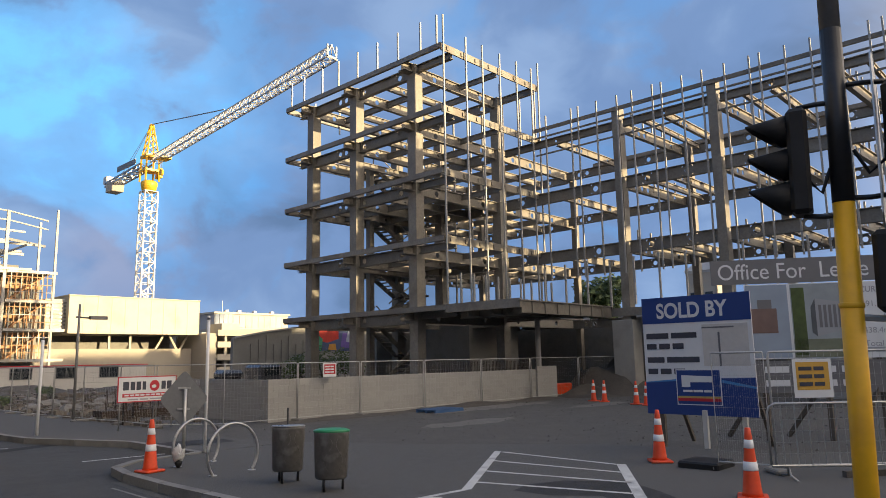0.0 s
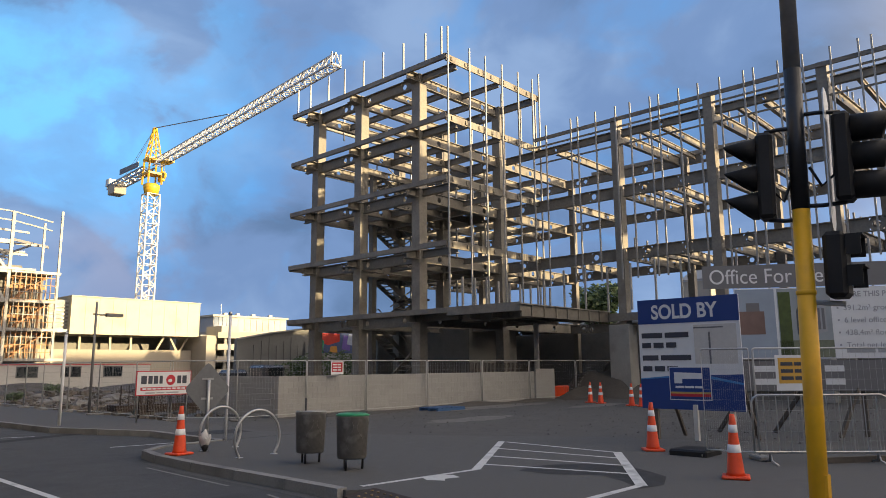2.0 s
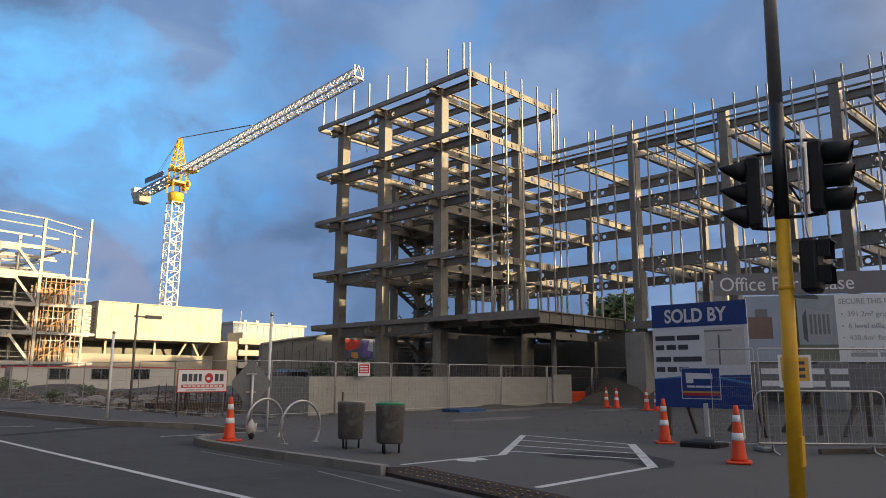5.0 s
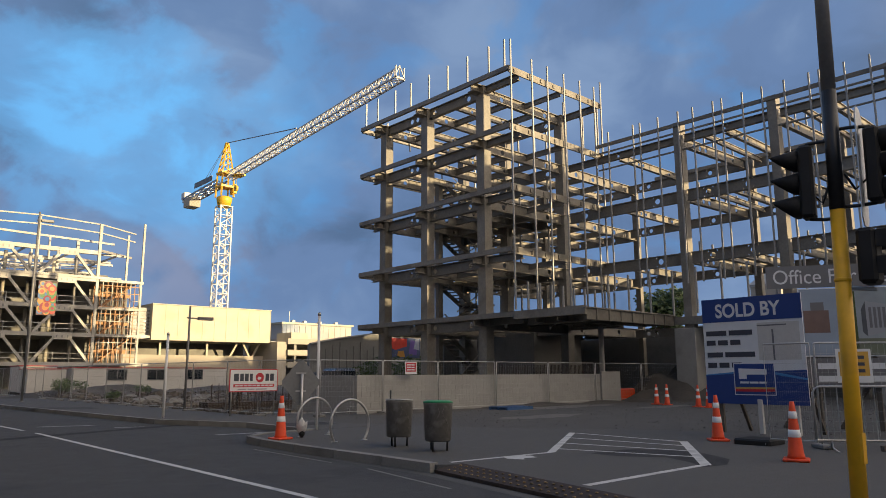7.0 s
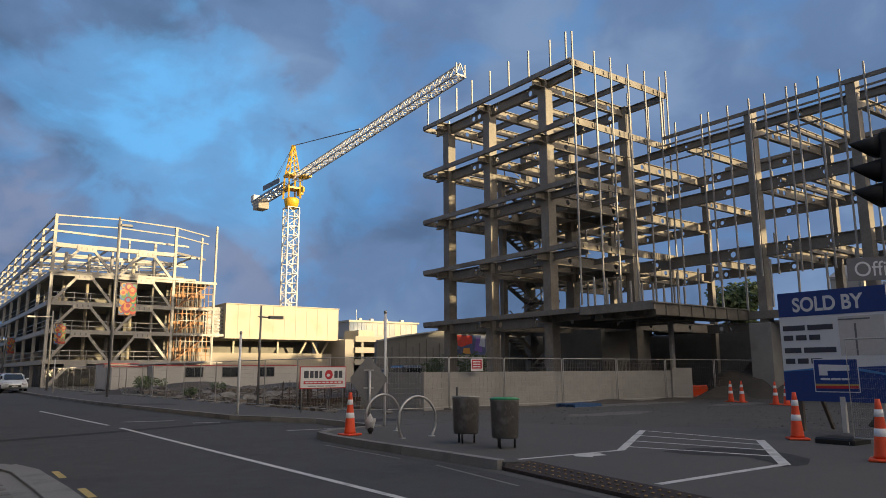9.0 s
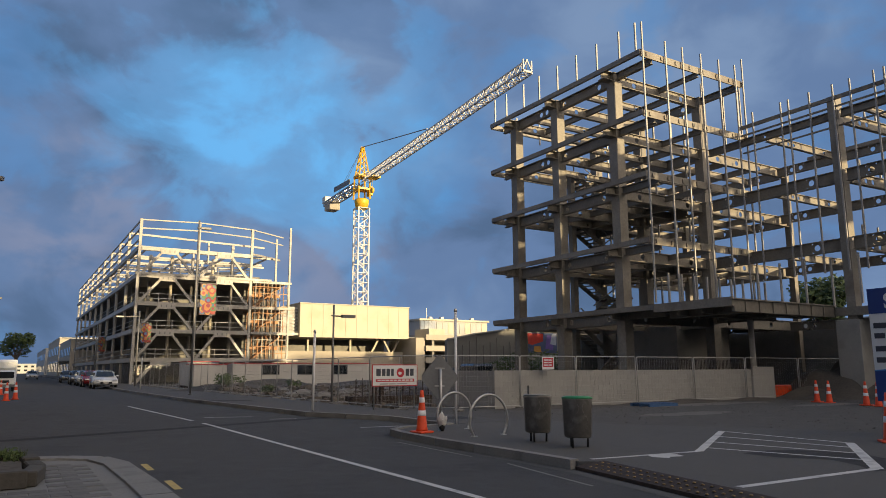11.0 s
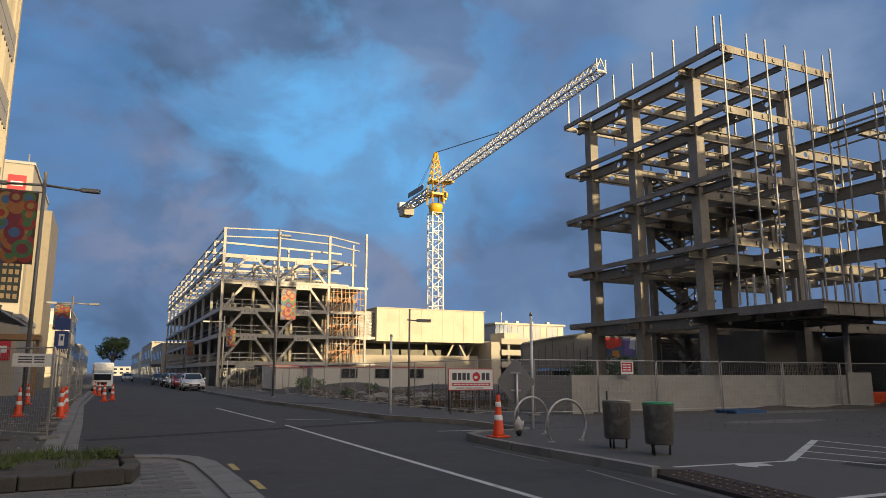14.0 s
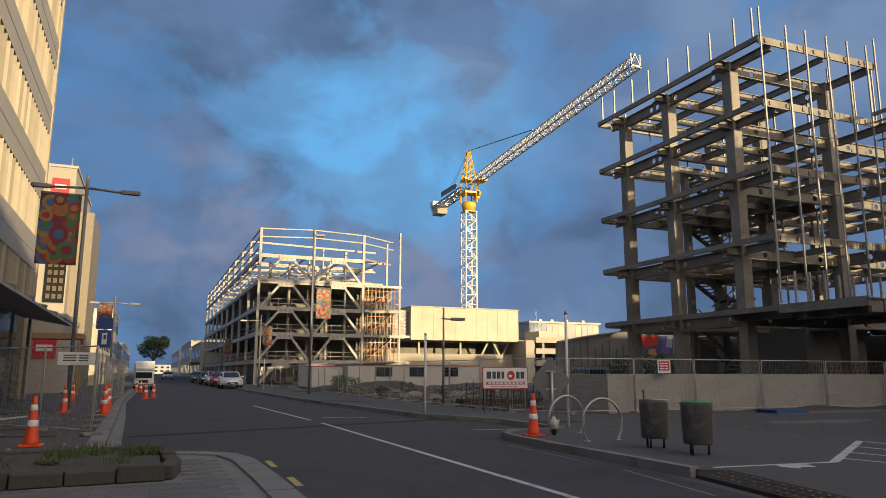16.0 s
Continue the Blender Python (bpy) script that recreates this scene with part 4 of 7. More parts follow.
def tower_crane():
    c = fixed("tower_crane", (43.7, 95.5, -0.06), "white lattice tower crane with a yellow slewing head and long jib", "crane")
    H = 29.4
    lattice(c, "mast", (43.7, 95.5, -0.06), (43.7, 95.5, 25.4), 1.75, 1.75, 18, 0.085, CRANE_WHITE)
    tip, tail = Vector((39.1, 49.0, H - 0.7)), Vector((43.9, 109.5, H - 0.6))
    root = Vector((43.7, 94.3, H - 0.2))
    lattice(c, "jib", root, tip, 1.15, 1.25, 44, 0.065, CRANE_WHITE, tri=True)
    wpart("jib_end", add_box(add_box(box(38.55, 48.9, H - 0.8, 38.65, 49.05, H + 0.5), 39.55, 48.9, H - 0.8, 39.65, 49.05, H + 0.5), 38.55, 48.9, H - 0.7, 39.65, 49.05, H - 0.55), CRANE_WHITE, c)
    lattice(c, "counter_jib", (43.7, 96.6, H - 0.1), tail, 1.5, 0.6, 8, 0.1, GALV)
    wpart("counterweight", box(42.9, 106.2, H - 2.0, 44.7, 108.6, H - 0.5, bevel=0.08), BEIGE, c, "pale concrete counterweight blocks")
    wpart("winch", box(43.1, 108.9, H - 0.4, 44.5, 110.2, H + 0.8, bevel=0.1), CRANE_WHITE, c)
    wpart("walkway_sign", box(42.7, 98, H + 0.3, 42.8, 104.2, H + 1.1), GREYPAINT, c)
    # yellow slewing head, cab and tower top
    wpart("slewing_ring", add_lathe(B(), [(0.9, 25.4), (1.1, 26.4), (1.1, 26.7), (0.8, 26.9)], 16, (43.7, 95.5)), CRANE_YELLOW, c)
    for sx, sy in ((-1, -1), (1, -1), (1, 1), (-1, 1)):
        wpart("head_leg", add_bar(B(), (43.7 + sx * 0.95, 95.5 + sy * 0.95, 26.8), (43.7 + sx * 0.85, 95.5 + sy * 0.85, 30.3), 0.2, 0.2), CRANE_YELLOW, c)
        wpart("tower_top_leg", add_bar(B(), (43.7 + sx * 0.85, 95.5 + sy * 0.85, 30.2), (43.7 + sx * 0.15, 95.5 + sy * 0.15, 35.1), 0.16, 0.16), CRANE_YELLOW, c)
    for z in (28.2, 30.2):
        wpart("head_plate", box(42.7, 94.5, z, 44.7, 96.5, z + 0.3), CRANE_YELLOW, c)
    bm = B()
    for k in range(5):
        f, g = 0.85 - 0.14 * k, 0.85 - 0.14 * (k + 1)
        z, z2 = 30.3 + 0.95 * k, 30.3 + 0.95 * (k + 1)
        for sx, sy, tx, ty in ((-1, -1, 1, -1), (1, -1, 1, 1), (1, 1, -1, 1), (-1, 1, -1, -1)):
            add_bar(bm, (43.7 + sx * f, 95.5 + sy * f, z), (43.7 + tx * g, 95.5 + ty * g, z2), 0.1, 0.1)
    wpart("tower_top_lacing", bm, CRANE_YELLOW, c)["kind"] = "stuff"
    wpart("cab", box(44.6, 94.4, 27.4, 45.1, 95.8, 28.8, bevel=0.08), CRANE_YELLOW, c, "yellow operator cab with dark glass")
    wpart("cab_window", box(44.68, 94.36, 27.8, 45.02, 94.4, 28.6), GLASS_DARK, c)
    apex = Vector((43.7, 95.5, 35.1))
    wpart("tie_bar", add_tube(B(), apex, root.lerp(tip, 0.5) + Vector((0, 0, 1.5)), 0.07, seg=5), GREYPAINT, c)
    wpart("tie_bar", add_tube(B(), apex, (43.9, 106, H + 0.1), 0.03, seg=4), GREYPAINT, c)
    wpart("tie_bar", add_tube(B(), apex, (43.5, 103, H + 0.1), 0.03, seg=4), GREYPAINT, c)
    wpart("hoist_rope", add_tube(B(), (43.3, 91, H - 0.3), (43.3, 91, H - 1.9), 0.04, seg=5), GREYPAINT, c)
    wpart("hook_block", add_tube(B(), (43.15, 91, H - 2.2), (43.45, 91, H - 2.2), 0.42, seg=14), CRANE_YELLOW, c)
    wpart("trolley", box(42.9, 90.2, H - 0.35, 44.3, 92, H - 0.05), CRANE_YELLOW, c)
    return c


tower_crane()


# ---- small street things ----
def traffic_cone():
    c = thing("traffic_cone", (0, 0, 0), "orange traffic cone with two white reflective bands", "traffic cone", "traffic cones")
    part("foot", add_box(B(), -0.19, -0.19, 0, 0.19, 0.19, 0.045, bevel=0.015), ORANGE, c)
    part("body", add_lathe(B(), [(0.135, 0.045), (0.12, 0.09), (0.046, 0.8), (0.034, 0.9), (0.02, 0.9)], 20), ORANGE, c)
    part("band", add_lathe(B(), [(0.0925, 0.36), (0.0955, 0.365), (0.0835, 0.475), (0.08, 0.475)], 20), REFLECT, c, "white reflective band")
    part("band", add_lathe(B(), [(0.062, 0.64), (0.0665, 0.645), (0.0555, 0.75), (0.051, 0.75)], 20), REFLECT, c, "white reflective band")
    return c


def put_copies(first, places, zrot=0):
    """Move the first to the first place and copy it to the others; a place is (x, y[, turn[, scale]])."""
    for i, p in enumerate(places):
        m = pose(p[0], p[1], p[3] if len(p) > 3 else 0.0, 0, 0, p[2] if len(p) > 2 else zrot)
        if i:
            copy_thing(first, m)
    p = places[0]
    first.matrix_basis = pose(p[0], p[1], p[3] if len(p) > 3 else 0.0, 0, 0, p[2] if len(p) > 2 else zrot)


put_copies(traffic_cone(), [(7.74, 13.62, 10), (13.9, 7.1, 40), (11.6, 4.68, 20), (29.0, 17.6, 5, -0.06), (28.7, 16.9, 15, -0.06), (27.9, 15.0, 0, -0.06), (27.6, 14.4, 30, -0.06),
                            (-1.85, 15.0, 0), (-2.4, 26.2, 10), (-1.15, 24.6, 0), (-1.2, 26.4, 20), (-1.2, 28.4, 0), (-3.0, 36, 0), (0.02, 41.7, 0, -0.12), (0.42, 43.3, 0, -0.12), (-0.3, 52, 0, -0.12), (-0.62, 57, 0, -0.12)])


def litter_bin(lid):
    b = thing("litter_bin", (0, 0, 0), "dark grey metal litter bin on thin legs", "litter bin", "litter bins")
    bm = add_lathe(B(), [(0.215, 0.17), (0.235, 0.2), (0.26, 0.8), (0.268, 0.83), (0.255, 0.845), (0.22, 0.845)], 24)
    part("drum", bm, BIN_STEEL, b)
    if lid:
        part("liner", add_lathe(B(), [(0.18, 0.846), (0.268, 0.83), (0.273, 0.856), (0.2, 0.88), (0.08, 0.865)], 24), GREEN_LID, b, "green plastic bag folded over the rim")
    else:
        part("rim", add_lathe(B(), [(0.22, 0.846), (0.268, 0.85), (0.258, 0.868), (0.18, 0.855)], 24), GALV, b, "dull metal rim")
    for x, y in ((-0.17, -0.06), (0.17, -0.06), (0.0, 0.17)):
        part("leg", add_tube(B(), (x, y, 0.0), (x * 1.05, y * 1.05, 0.22), 0.02, seg=8), BLACK_PAINT, b)
    # scratched relief curls on the drum
    for a, s in ((-100, 1), (-60, -1), (-140, -1)):
        pts = []
        for k in range(9):
            z = 0.3 + 0.055 * k
            t = radians(a + s * 14 * math.sin(k * 0.7))
            r = 0.236 + (z - 0.3) * 0.045
            pts.append((r * math.cos(t), r * math.sin(t), z))
        part("relief", add_path(B(), pts, 0.006, 5), BIN_STEEL, b)
    return b


lb = litter_bin(False)
lb.matrix_basis = pose(8.62, 10.75, 0.0, -1.5, 2.5, 10)
lb = litter_bin(True)
tagged(lb, "dark grey metal litter bin with a green bag over its rim")
lb.matrix_basis = pose(8.6, 9.62, 0.0, -1.0, 1.5, 0)


def bike_hoop():
    h = thing("bike_hoop", (0, 0, 0), "round galvanised steel bicycle hoop fixed in the footpath", "bike stand", "bike stands")
    pts = [(0.5 * math.cos(radians(a)), 0, 0.33 + 0.5 * math.sin(radians(a))) for a in range(-36, 217, 9)]
    pts = [(pts[0][0] - 0.03, 0, -0.02)] + pts + [(pts[-1][0] + 0.03, 0, -0.02)]
    part("tube", add_path(B(), pts, 0.026, 10), GALV, h)
    for s in (-1, 1):
        part("flange", add_lathe(B(), [(0.07, 0.0), (0.07, 0.012), (0.03, 0.016)], 14, (s * 0.385, 0)), GALV, h)
    return h


hp = bike_hoop()
hp.matrix_basis = pose(8.72, 13.85, 0, 0, 0, 8)
copy_thing(hp, pose(8.58, 12.3, 0, 0, 0, 4))


def plain_post(x, y, h, r, material, label):
    p = fixed("post", (x, y, 0), label, "post", "street posts")
    wpart("shaft", add_tube(B(), (x, y, -0.02), (x, y, h), r, seg=12), material, p)
    wpart("cap", add_lathe(B(), [(r * 1.15, h - 0.06), (r * 1.2, h), (r * 0.5, h + 0.03)], 12, (x, y)), GALV, p)
    return p


plain_post(9.68, 15.3, 2.86, 0.034, WHITE_SIGN, "tall white painted steel post on the footpath")
plain_post(8.74, 22.7, 2.65, 0.04, WHITE_SIGN, "white painted steel post at the kerb")


def warning_sign():
    s = fixed("warning_sign", (9.05, 15.0, 0), "diamond road sign on a post, dark grey back towards the road", "road sign")
    wpart("post", add_tube(B(), (9.05, 15.0, -0.02), (9.05, 15.0, 1.35), 0.035, seg=10), GALV, s)
    c = Vector((9.05, 15.05, 1.15))
    ax, up = Vector((0.9, -0.43, 0)).normalized(), Vector((0, 0, 1))
    n = Vector((0.43, 0.9, 0)).normalized()
    bm = B()
    pts = []
    for a, b in ((0, 0.56), (0.06, 0.52), (0.44, 0.05), (0.44, -0.05), (0.06, -0.52), (-0.06, -0.52), (-0.44, -0.05), (-0.44, 0.05), (-0.06, 0.52)):
        pts.append(c + ax * a + up * b)
    lo = [bm.verts.new(p) for p in pts]
    hi = [bm.verts.new(p + n * 0.012) for p in pts]
    bm.faces.new(lo)
    bm.faces.new(hi[::-1])
    for k in range(len(pts)):
        bm.faces.new((lo[k], lo[(k + 1) % len(pts)], hi[(k + 1) % len(pts)], hi[k]))
    wpart("plate", bm, mat("sign_back", (0.2, 0.205, 0.21), 0.6, 0.2, 0.2, 15, 0.05), s, "dull grey back of the sign plate")
    for dz in (-0.2, 0.22):
        wpart("clamp", add_bar(B(), c + ax * -0.12 + up * dz - n * 0.02, c + ax * 0.12 + up * dz - n * 0.02, 0.03, 0.04), GALV, s)
    return s


warning_sign()
sb = thing("plastic_bag", (8.3, 13.7, 0), "crumpled white plastic bag tied to the bike hoop", "bag")
bm = bmesh.new()
bmesh.ops.create_icosphere(bm, subdivisions=3, radius=0.11)
for v in bm.verts:
    v.co.z = v.co.z * 1.3 + 0.24
    v.co += v.co.normalized() * 0.16 * noise.noise(v.co * 11)
part("bag", bm, mat("white_plastic", (0.62, 0.62, 0.6), 0.45, 0, 0.15, 12, 0.3), sb)
part("knot", add_lathe(B(), [(0.03, 0.0), (0.07, 0.08), (0.05, 0.14)], 10), BLACK, sb, "dark wet bottom of the bag")


# ---- traffic signal ----
def signal_head(parent, at, yaw, slant, board):
    """A three-lamp head; slant cuts the visors to a point, board adds the pale plate behind."""
    h = part("signal_head", box(-0.12, -0.08, -0.37, 0.12, 0.07, 0.37, bevel=0.03), BLACK, parent, "black three-lamp signal head with hoods")
    h.location, h.rotation_euler, h.scale = at, (0, 0, radians(yaw)), (0.9, 0.8, 0.9)
    if board:
        bm = B()
        outline = [(-0.17, -0.52), (-0.08, -0.6), (0.08, -0.6), (0.17, -0.52), (0.17, 0.52), (0.08, 0.6), (-0.08, 0.6), (-0.17, 0.52)]
        ring = [[bm.verts.new((x, y, z)) for x, z in outline] for y in (0.11, 0.122)]
        bm.faces.new(ring[0])
        bm.faces.new(ring[1][::-1])
        for k in range(8):
            bm.faces.new((ring[0][k], ring[0][(k + 1) % 8], ring[1][(k + 1) % 8], ring[1][k]))
        part("backing_board", bm, GALV, h, "dull grey backing board")
    for k, z in enumerate((0.24, 0.0, -0.24)):
        bm, seg, ring = B(), 18, [[], []]
        for i in range(seg):
            t = 2 * math.pi * i / seg
            cut = 1 - slant * (1 - math.sin(t)) / 2
            ring[0].append(bm.verts.new((0.112 * math.cos(t), -0.08, z + 0.112 * math.sin(t))))
            ring[1].append(bm.verts.new((0.108 * math.cos(t), -0.08 - 0.3 * cut, z + 0.108 * math.sin(t) - 0.05 * slant * cut)))
        for i in range(seg):
            bm.faces.new((ring[0][i], ring[0][(i + 1) % seg], ring[1][(i + 1) % seg], ring[1][i])).smooth = True
        v = part("visor", bm, BLACK, h)
        sol = v.modifiers.new("thick", "SOLIDIFY")
        sol.thickness = 0.008
        bm = B()
        bmesh.ops.create_uvsphere(bm, u_segments=14, v_segments=8, radius=0.09)
        for w in bm.verts:
            w.co = Vector((w.co.x, -0.08 + w.co.y * 0.3, z + w.co.z))
        part("lens", bm, LENS[k], h)
    return h


LENS = [mat("red_lens", (0.2, 0.01, 0.01), 0.2, 0, 0.1, 5, 0), mat("amber_lens", (0.16, 0.06, 0.005), 0.2, 0, 0.1, 5, 0), mat("green_lens", (0.005, 0.07, 0.03), 0.2, 0, 0.1, 5, 0)]


def traffic_signal():
    px, py = 6.66, 2.215
    s = thing("traffic_signal", (px, py, 0), "yellow and black traffic signal pole carrying three black lamp heads", "traffic light")
    part("pole_base", add_tube(B(), (0, 0, -0.02), (0, 0, 2.76), 0.066, 0.063, 16), YELLOW, s, "chrome yellow lower pole")
    part("pole_sleeve", add_tube(B(), (0, 0, 2.76), (0, 0, 3.86), 0.064, 0.062, 16), BLACK_PAINT, s, "black painted middle of the pole")
    part("pole_top", add_tube(B(), (0, 0, 3.86), (0, 0, 6.4), 0.061, 0.054, 16), GREYPAINT, s, "weathered grey upper pole")
    right = Vector((0.31, -0.95, 0))
    for zc, sgn, yaw in ((3.03, -1, -165), (3.13, 1, 8)):
        off = right * sgn * (0.22 if sgn < 0 else 0.3)
        h = signal_head(s, (off.x, off.y, zc), yaw, 0.85 if sgn < 0 else 0.2, sgn > 0)
        for dz in (-0.4, 0.42):
            bm = B()
            add_path(bm, [(0, 0, zc + dz * 0.86), (off.x * 0.5, off.y * 0.5, zc + dz * 0.87), (off.x, off.y, zc + dz * 0.84)], 0.016, 6)
            part("bracket", bm, BLACK_PAINT, s)
        part("cable", add_path(B(), [(off.x * 0.25, off.y * 0.25, zc - 0.05), (off.x * 0.5, off.y * 0.5, zc - 0.2), (off.x * 0.8, off.y * 0.8, zc - 0.12), (off.x * 0.85, off.y * 0.85, zc + 0.1)], 0.012, 6), BLACK, s)
    wp = part("walk_signal", box(-0.17, -0.12, -0.3, 0.17, 0.08, 0.3, bevel=0.04), BLACK, s, "black pedestrian lamp box with hoods")
    wp.location, wp.rotation_euler = tuple(right * 0.2 + Vector((0, 0, 2.33))), (0, 0, radians(5))
    wp.scale = (0.78, 0.74, 0.8)
    for z in (0.14, -0.14):
        hood = B()
        add_box(hood, -0.15, -0.27, z + 0.11, 0.15, -0.12, z + 0.125)
        for x in (-0.15, 0.138):
            add_box(hood, x, -0.25, z - 0.06, x + 0.012, -0.12, z + 0.11)
        part("hood", hood, BLACK, wp)
    part("bracket", add_tube(B(), (0, 0, 2.07), tuple(right * 0.25 + Vector((0, 0, 2.05))), 0.02, seg=6), GALV, s)
    part("collar", add_lathe(B(), [(0.064, 2.12), (0.07, 2.125), (0.07, 2.15), (0.064, 2.155)], 16), YELLOW, s)
    s.rotation_euler = (radians(1.4), 0, 0)
    part("inspection_plate", box(-0.04, -0.07, 0.6, 0.04, -0.05, 0.85), YELLOW, s)
    return s


traffic_signal()


# ---- writing ----
def lettering(name, text, size, parent, at, rot, material, label="", squeeze=1.0, bold=0.0):
    cu = bpy.data.curves.new(name, "FONT")
    cu.body, cu.size, cu.extrude, cu.offset = text, size, 0.002, bold
    tmp = new("lettering_tmp", cu)
    me = bpy.data.meshes.new_from_object(tmp)
    bpy.data.objects.remove(tmp)
    me.materials.clear()
    me.materials.append(material)
    ob = part(name, me, None, parent, label)
    ob.matrix_basis = Matrix.Translation(at) @ rot @ Matrix.Diagonal((squeeze, 1, 1, 1))
    return ob


def facing(u):
    """The turn for upright writing whose reading direction in plan is u."""
    u = Vector((u[0], u[1], 0)).normalized()
    n = Vector((u.y, -u.x, 0))
    return Matrix(((u.x, 0, n.x, 0), (u.y, 0, n.y, 0), (0, 1, 0, 0), (0, 0, 0, 1)))


class Board:
    """A flat upright board: o is its lower start, u the reading direction; places on it are (along, height)."""

    def __init__(self, thing_ob, o, u):
        self.t, self.o = thing_ob, Vector(o)
        self.u = Vector((u[0], u[1], 0)).normalized()
        self.n = Vector((self.u.y, -self.u.x, 0))
        self.rot = facing(u)

    def at(self, a, h, out=0.0):
        return self.o + self.u * a + Vector((0, 0, h)) + self.n * out - self.t.location

    def rect(self, name, a0, h0, a1, h1, out, material, label="", thick=0.004):
        bm = B()
        c = [self.at(a, h, o) for o in (out, out + thick) for a, h in ((a0, h0), (a1, h0), (a1, h1), (a0, h1))]
        v = [bm.verts.new(p) for p in c]
        for f in ((3, 2, 1, 0), (4, 5, 6, 7), (0, 1, 5, 4), (1, 2, 6, 5), (2, 3, 7, 6), (3, 0, 4, 7)):
            bm.faces.new([v[i] for i in f])
        return part(name, bm, material, self.t, label)

    def shape(self, name, pts, out, material, label="", thick=0.004):
        bm = B()
        lo = [bm.verts.new(self.at(a, h, out)) for a, h in pts]
        hi = [bm.verts.new(self.at(a, h, out + thick)) for a, h in pts]
        bm.faces.new(lo[::-1])
        bm.faces.new(hi)
        for k in range(len(pts)):
            bm.faces.new((lo[k], lo[(k + 1) % len(pts)], hi[(k + 1) % len(pts)], hi[k]))
        return part(name, bm, material, self.t, label)

    def text(self, text, a, h, size, material, out=0.006, squeeze=1.0, bold=0.0):
        return lettering("lettering", text, size, self.t, self.at(a, h, out), self.rot, material, "", squeeze, bold)

    def bars(self, widths, a, h, height, material, out=0.004, gap=0.03):
        for w in widths:
            self.rect("text_bar", a, h, a + w, h + height, out, material)
            a += w + gap


def sold_board():
    s = thing("sold_sign", (16.1, 7.27, -0.06), "blue and white estate agent board reading SOLD BY on timber legs", "sign board")
    b = Board(s, (16.12, 8.42, 0), (0, -1))
    W, z0, z1 = 2.3, 0.64, 3.07
    b.rect("panel", 0, z0, W, z1, -0.03, WHITE_SIGN, "white printed panel", 0.03)
    b.rect("header", 0, 2.52, W, z1, 0.002, BLUE_SIGN, "dark blue header band")
    b.text("SOLD BY", 0.33, 2.63, 0.44, WHITE_SIGN, squeeze=0.86, bold=0.012)
    b.shape("footer", [(0, z0), (W, z0), (W, 1.4), (1.6, 1.38), (0.8, 1.36), (0, 1.28)], 0.002, BLUE_SIGN, "dark blue footer band")
    b.shape("swoosh", [(0, 1.28), (0.8, 1.33), (1.6, 1.3), (W, 1.18), (W, 1.22), (1.6, 1.36), (0.8, 1.37), (0, 1.3)], 0.006, BLUE_LIGHT, "light blue curve")
    for widths, h in (((0.5, 0.55), 2.2), ((0.22, 0.24, 0.24), 1.98), ((0.38, 0.7), 1.7), ((0.22, 0.24, 0.24), 1.46)):
        b.bars(widths, 0.07, h, 0.115, TEXT_DARK, gap=0.06)
    b.rect("agency_plate", 0.68, 0.84, 1.62, 1.56, 0.007, WHITE_SIGN, "white edged plate")
    b.rect("agency_plate_face", 0.7, 0.86, 1.6, 1.54, 0.011, BLUE_SIGN)
    b.shape("agency_mark", [(0.8, 1.2), (0.98, 1.2), (0.98, 1.3), (1.44, 1.3), (1.44, 1.42), (0.8, 1.44)], 0.016, WHITE_SIGN)
    b.bars((0.2, 0.2, 0.16), 0.82, 1.1, 0.045, WHITE_SIGN, 0.016, 0.02)
    b.rect("agency_stripe", 0.7, 0.98, 1.6, 1.02, 0.016, LINE_Y)
    b.rect("agency_stripe", 0.7, 0.92, 1.6, 0.98, 0.016, RED_SIGN)
    # pale picture of a desk
    b.rect("picture_panel", 1.3, 1.62, 2.22, 2.46, 0.003, OFFWHITE)
    b.rect("picture_line", 1.62, 1.62, 1.66, 2.3, 0.008, GREY_SIGN)
    b.rect("picture_line", 1.3, 2.38, 1.95, 2.41, 0.008, GREY_SIGN)
    for a in (0.3, 2.0):
        bm = add_bar(B(), b.at(a, -0.06, -0.08), b.at(a, 2.6, -0.08), 0.09, 0.09)
        part("leg", bm, OFFWHITE if a > 1 else OLD_WOOD, s)
        bm = add_bar(B(), b.at(a, -0.05, -1.5), b.at(a, 2.1, -0.12), 0.07, 0.07)
        part("brace", bm, OLD_WOOD, s)
    part("leg", add_bar(B(), b.at(1.25, -0.06, 0.02), b.at(1.25, 0.75, 0.02), 0.09, 0.09), OFFWHITE, s, "white painted leg")
    return s


sold_board()


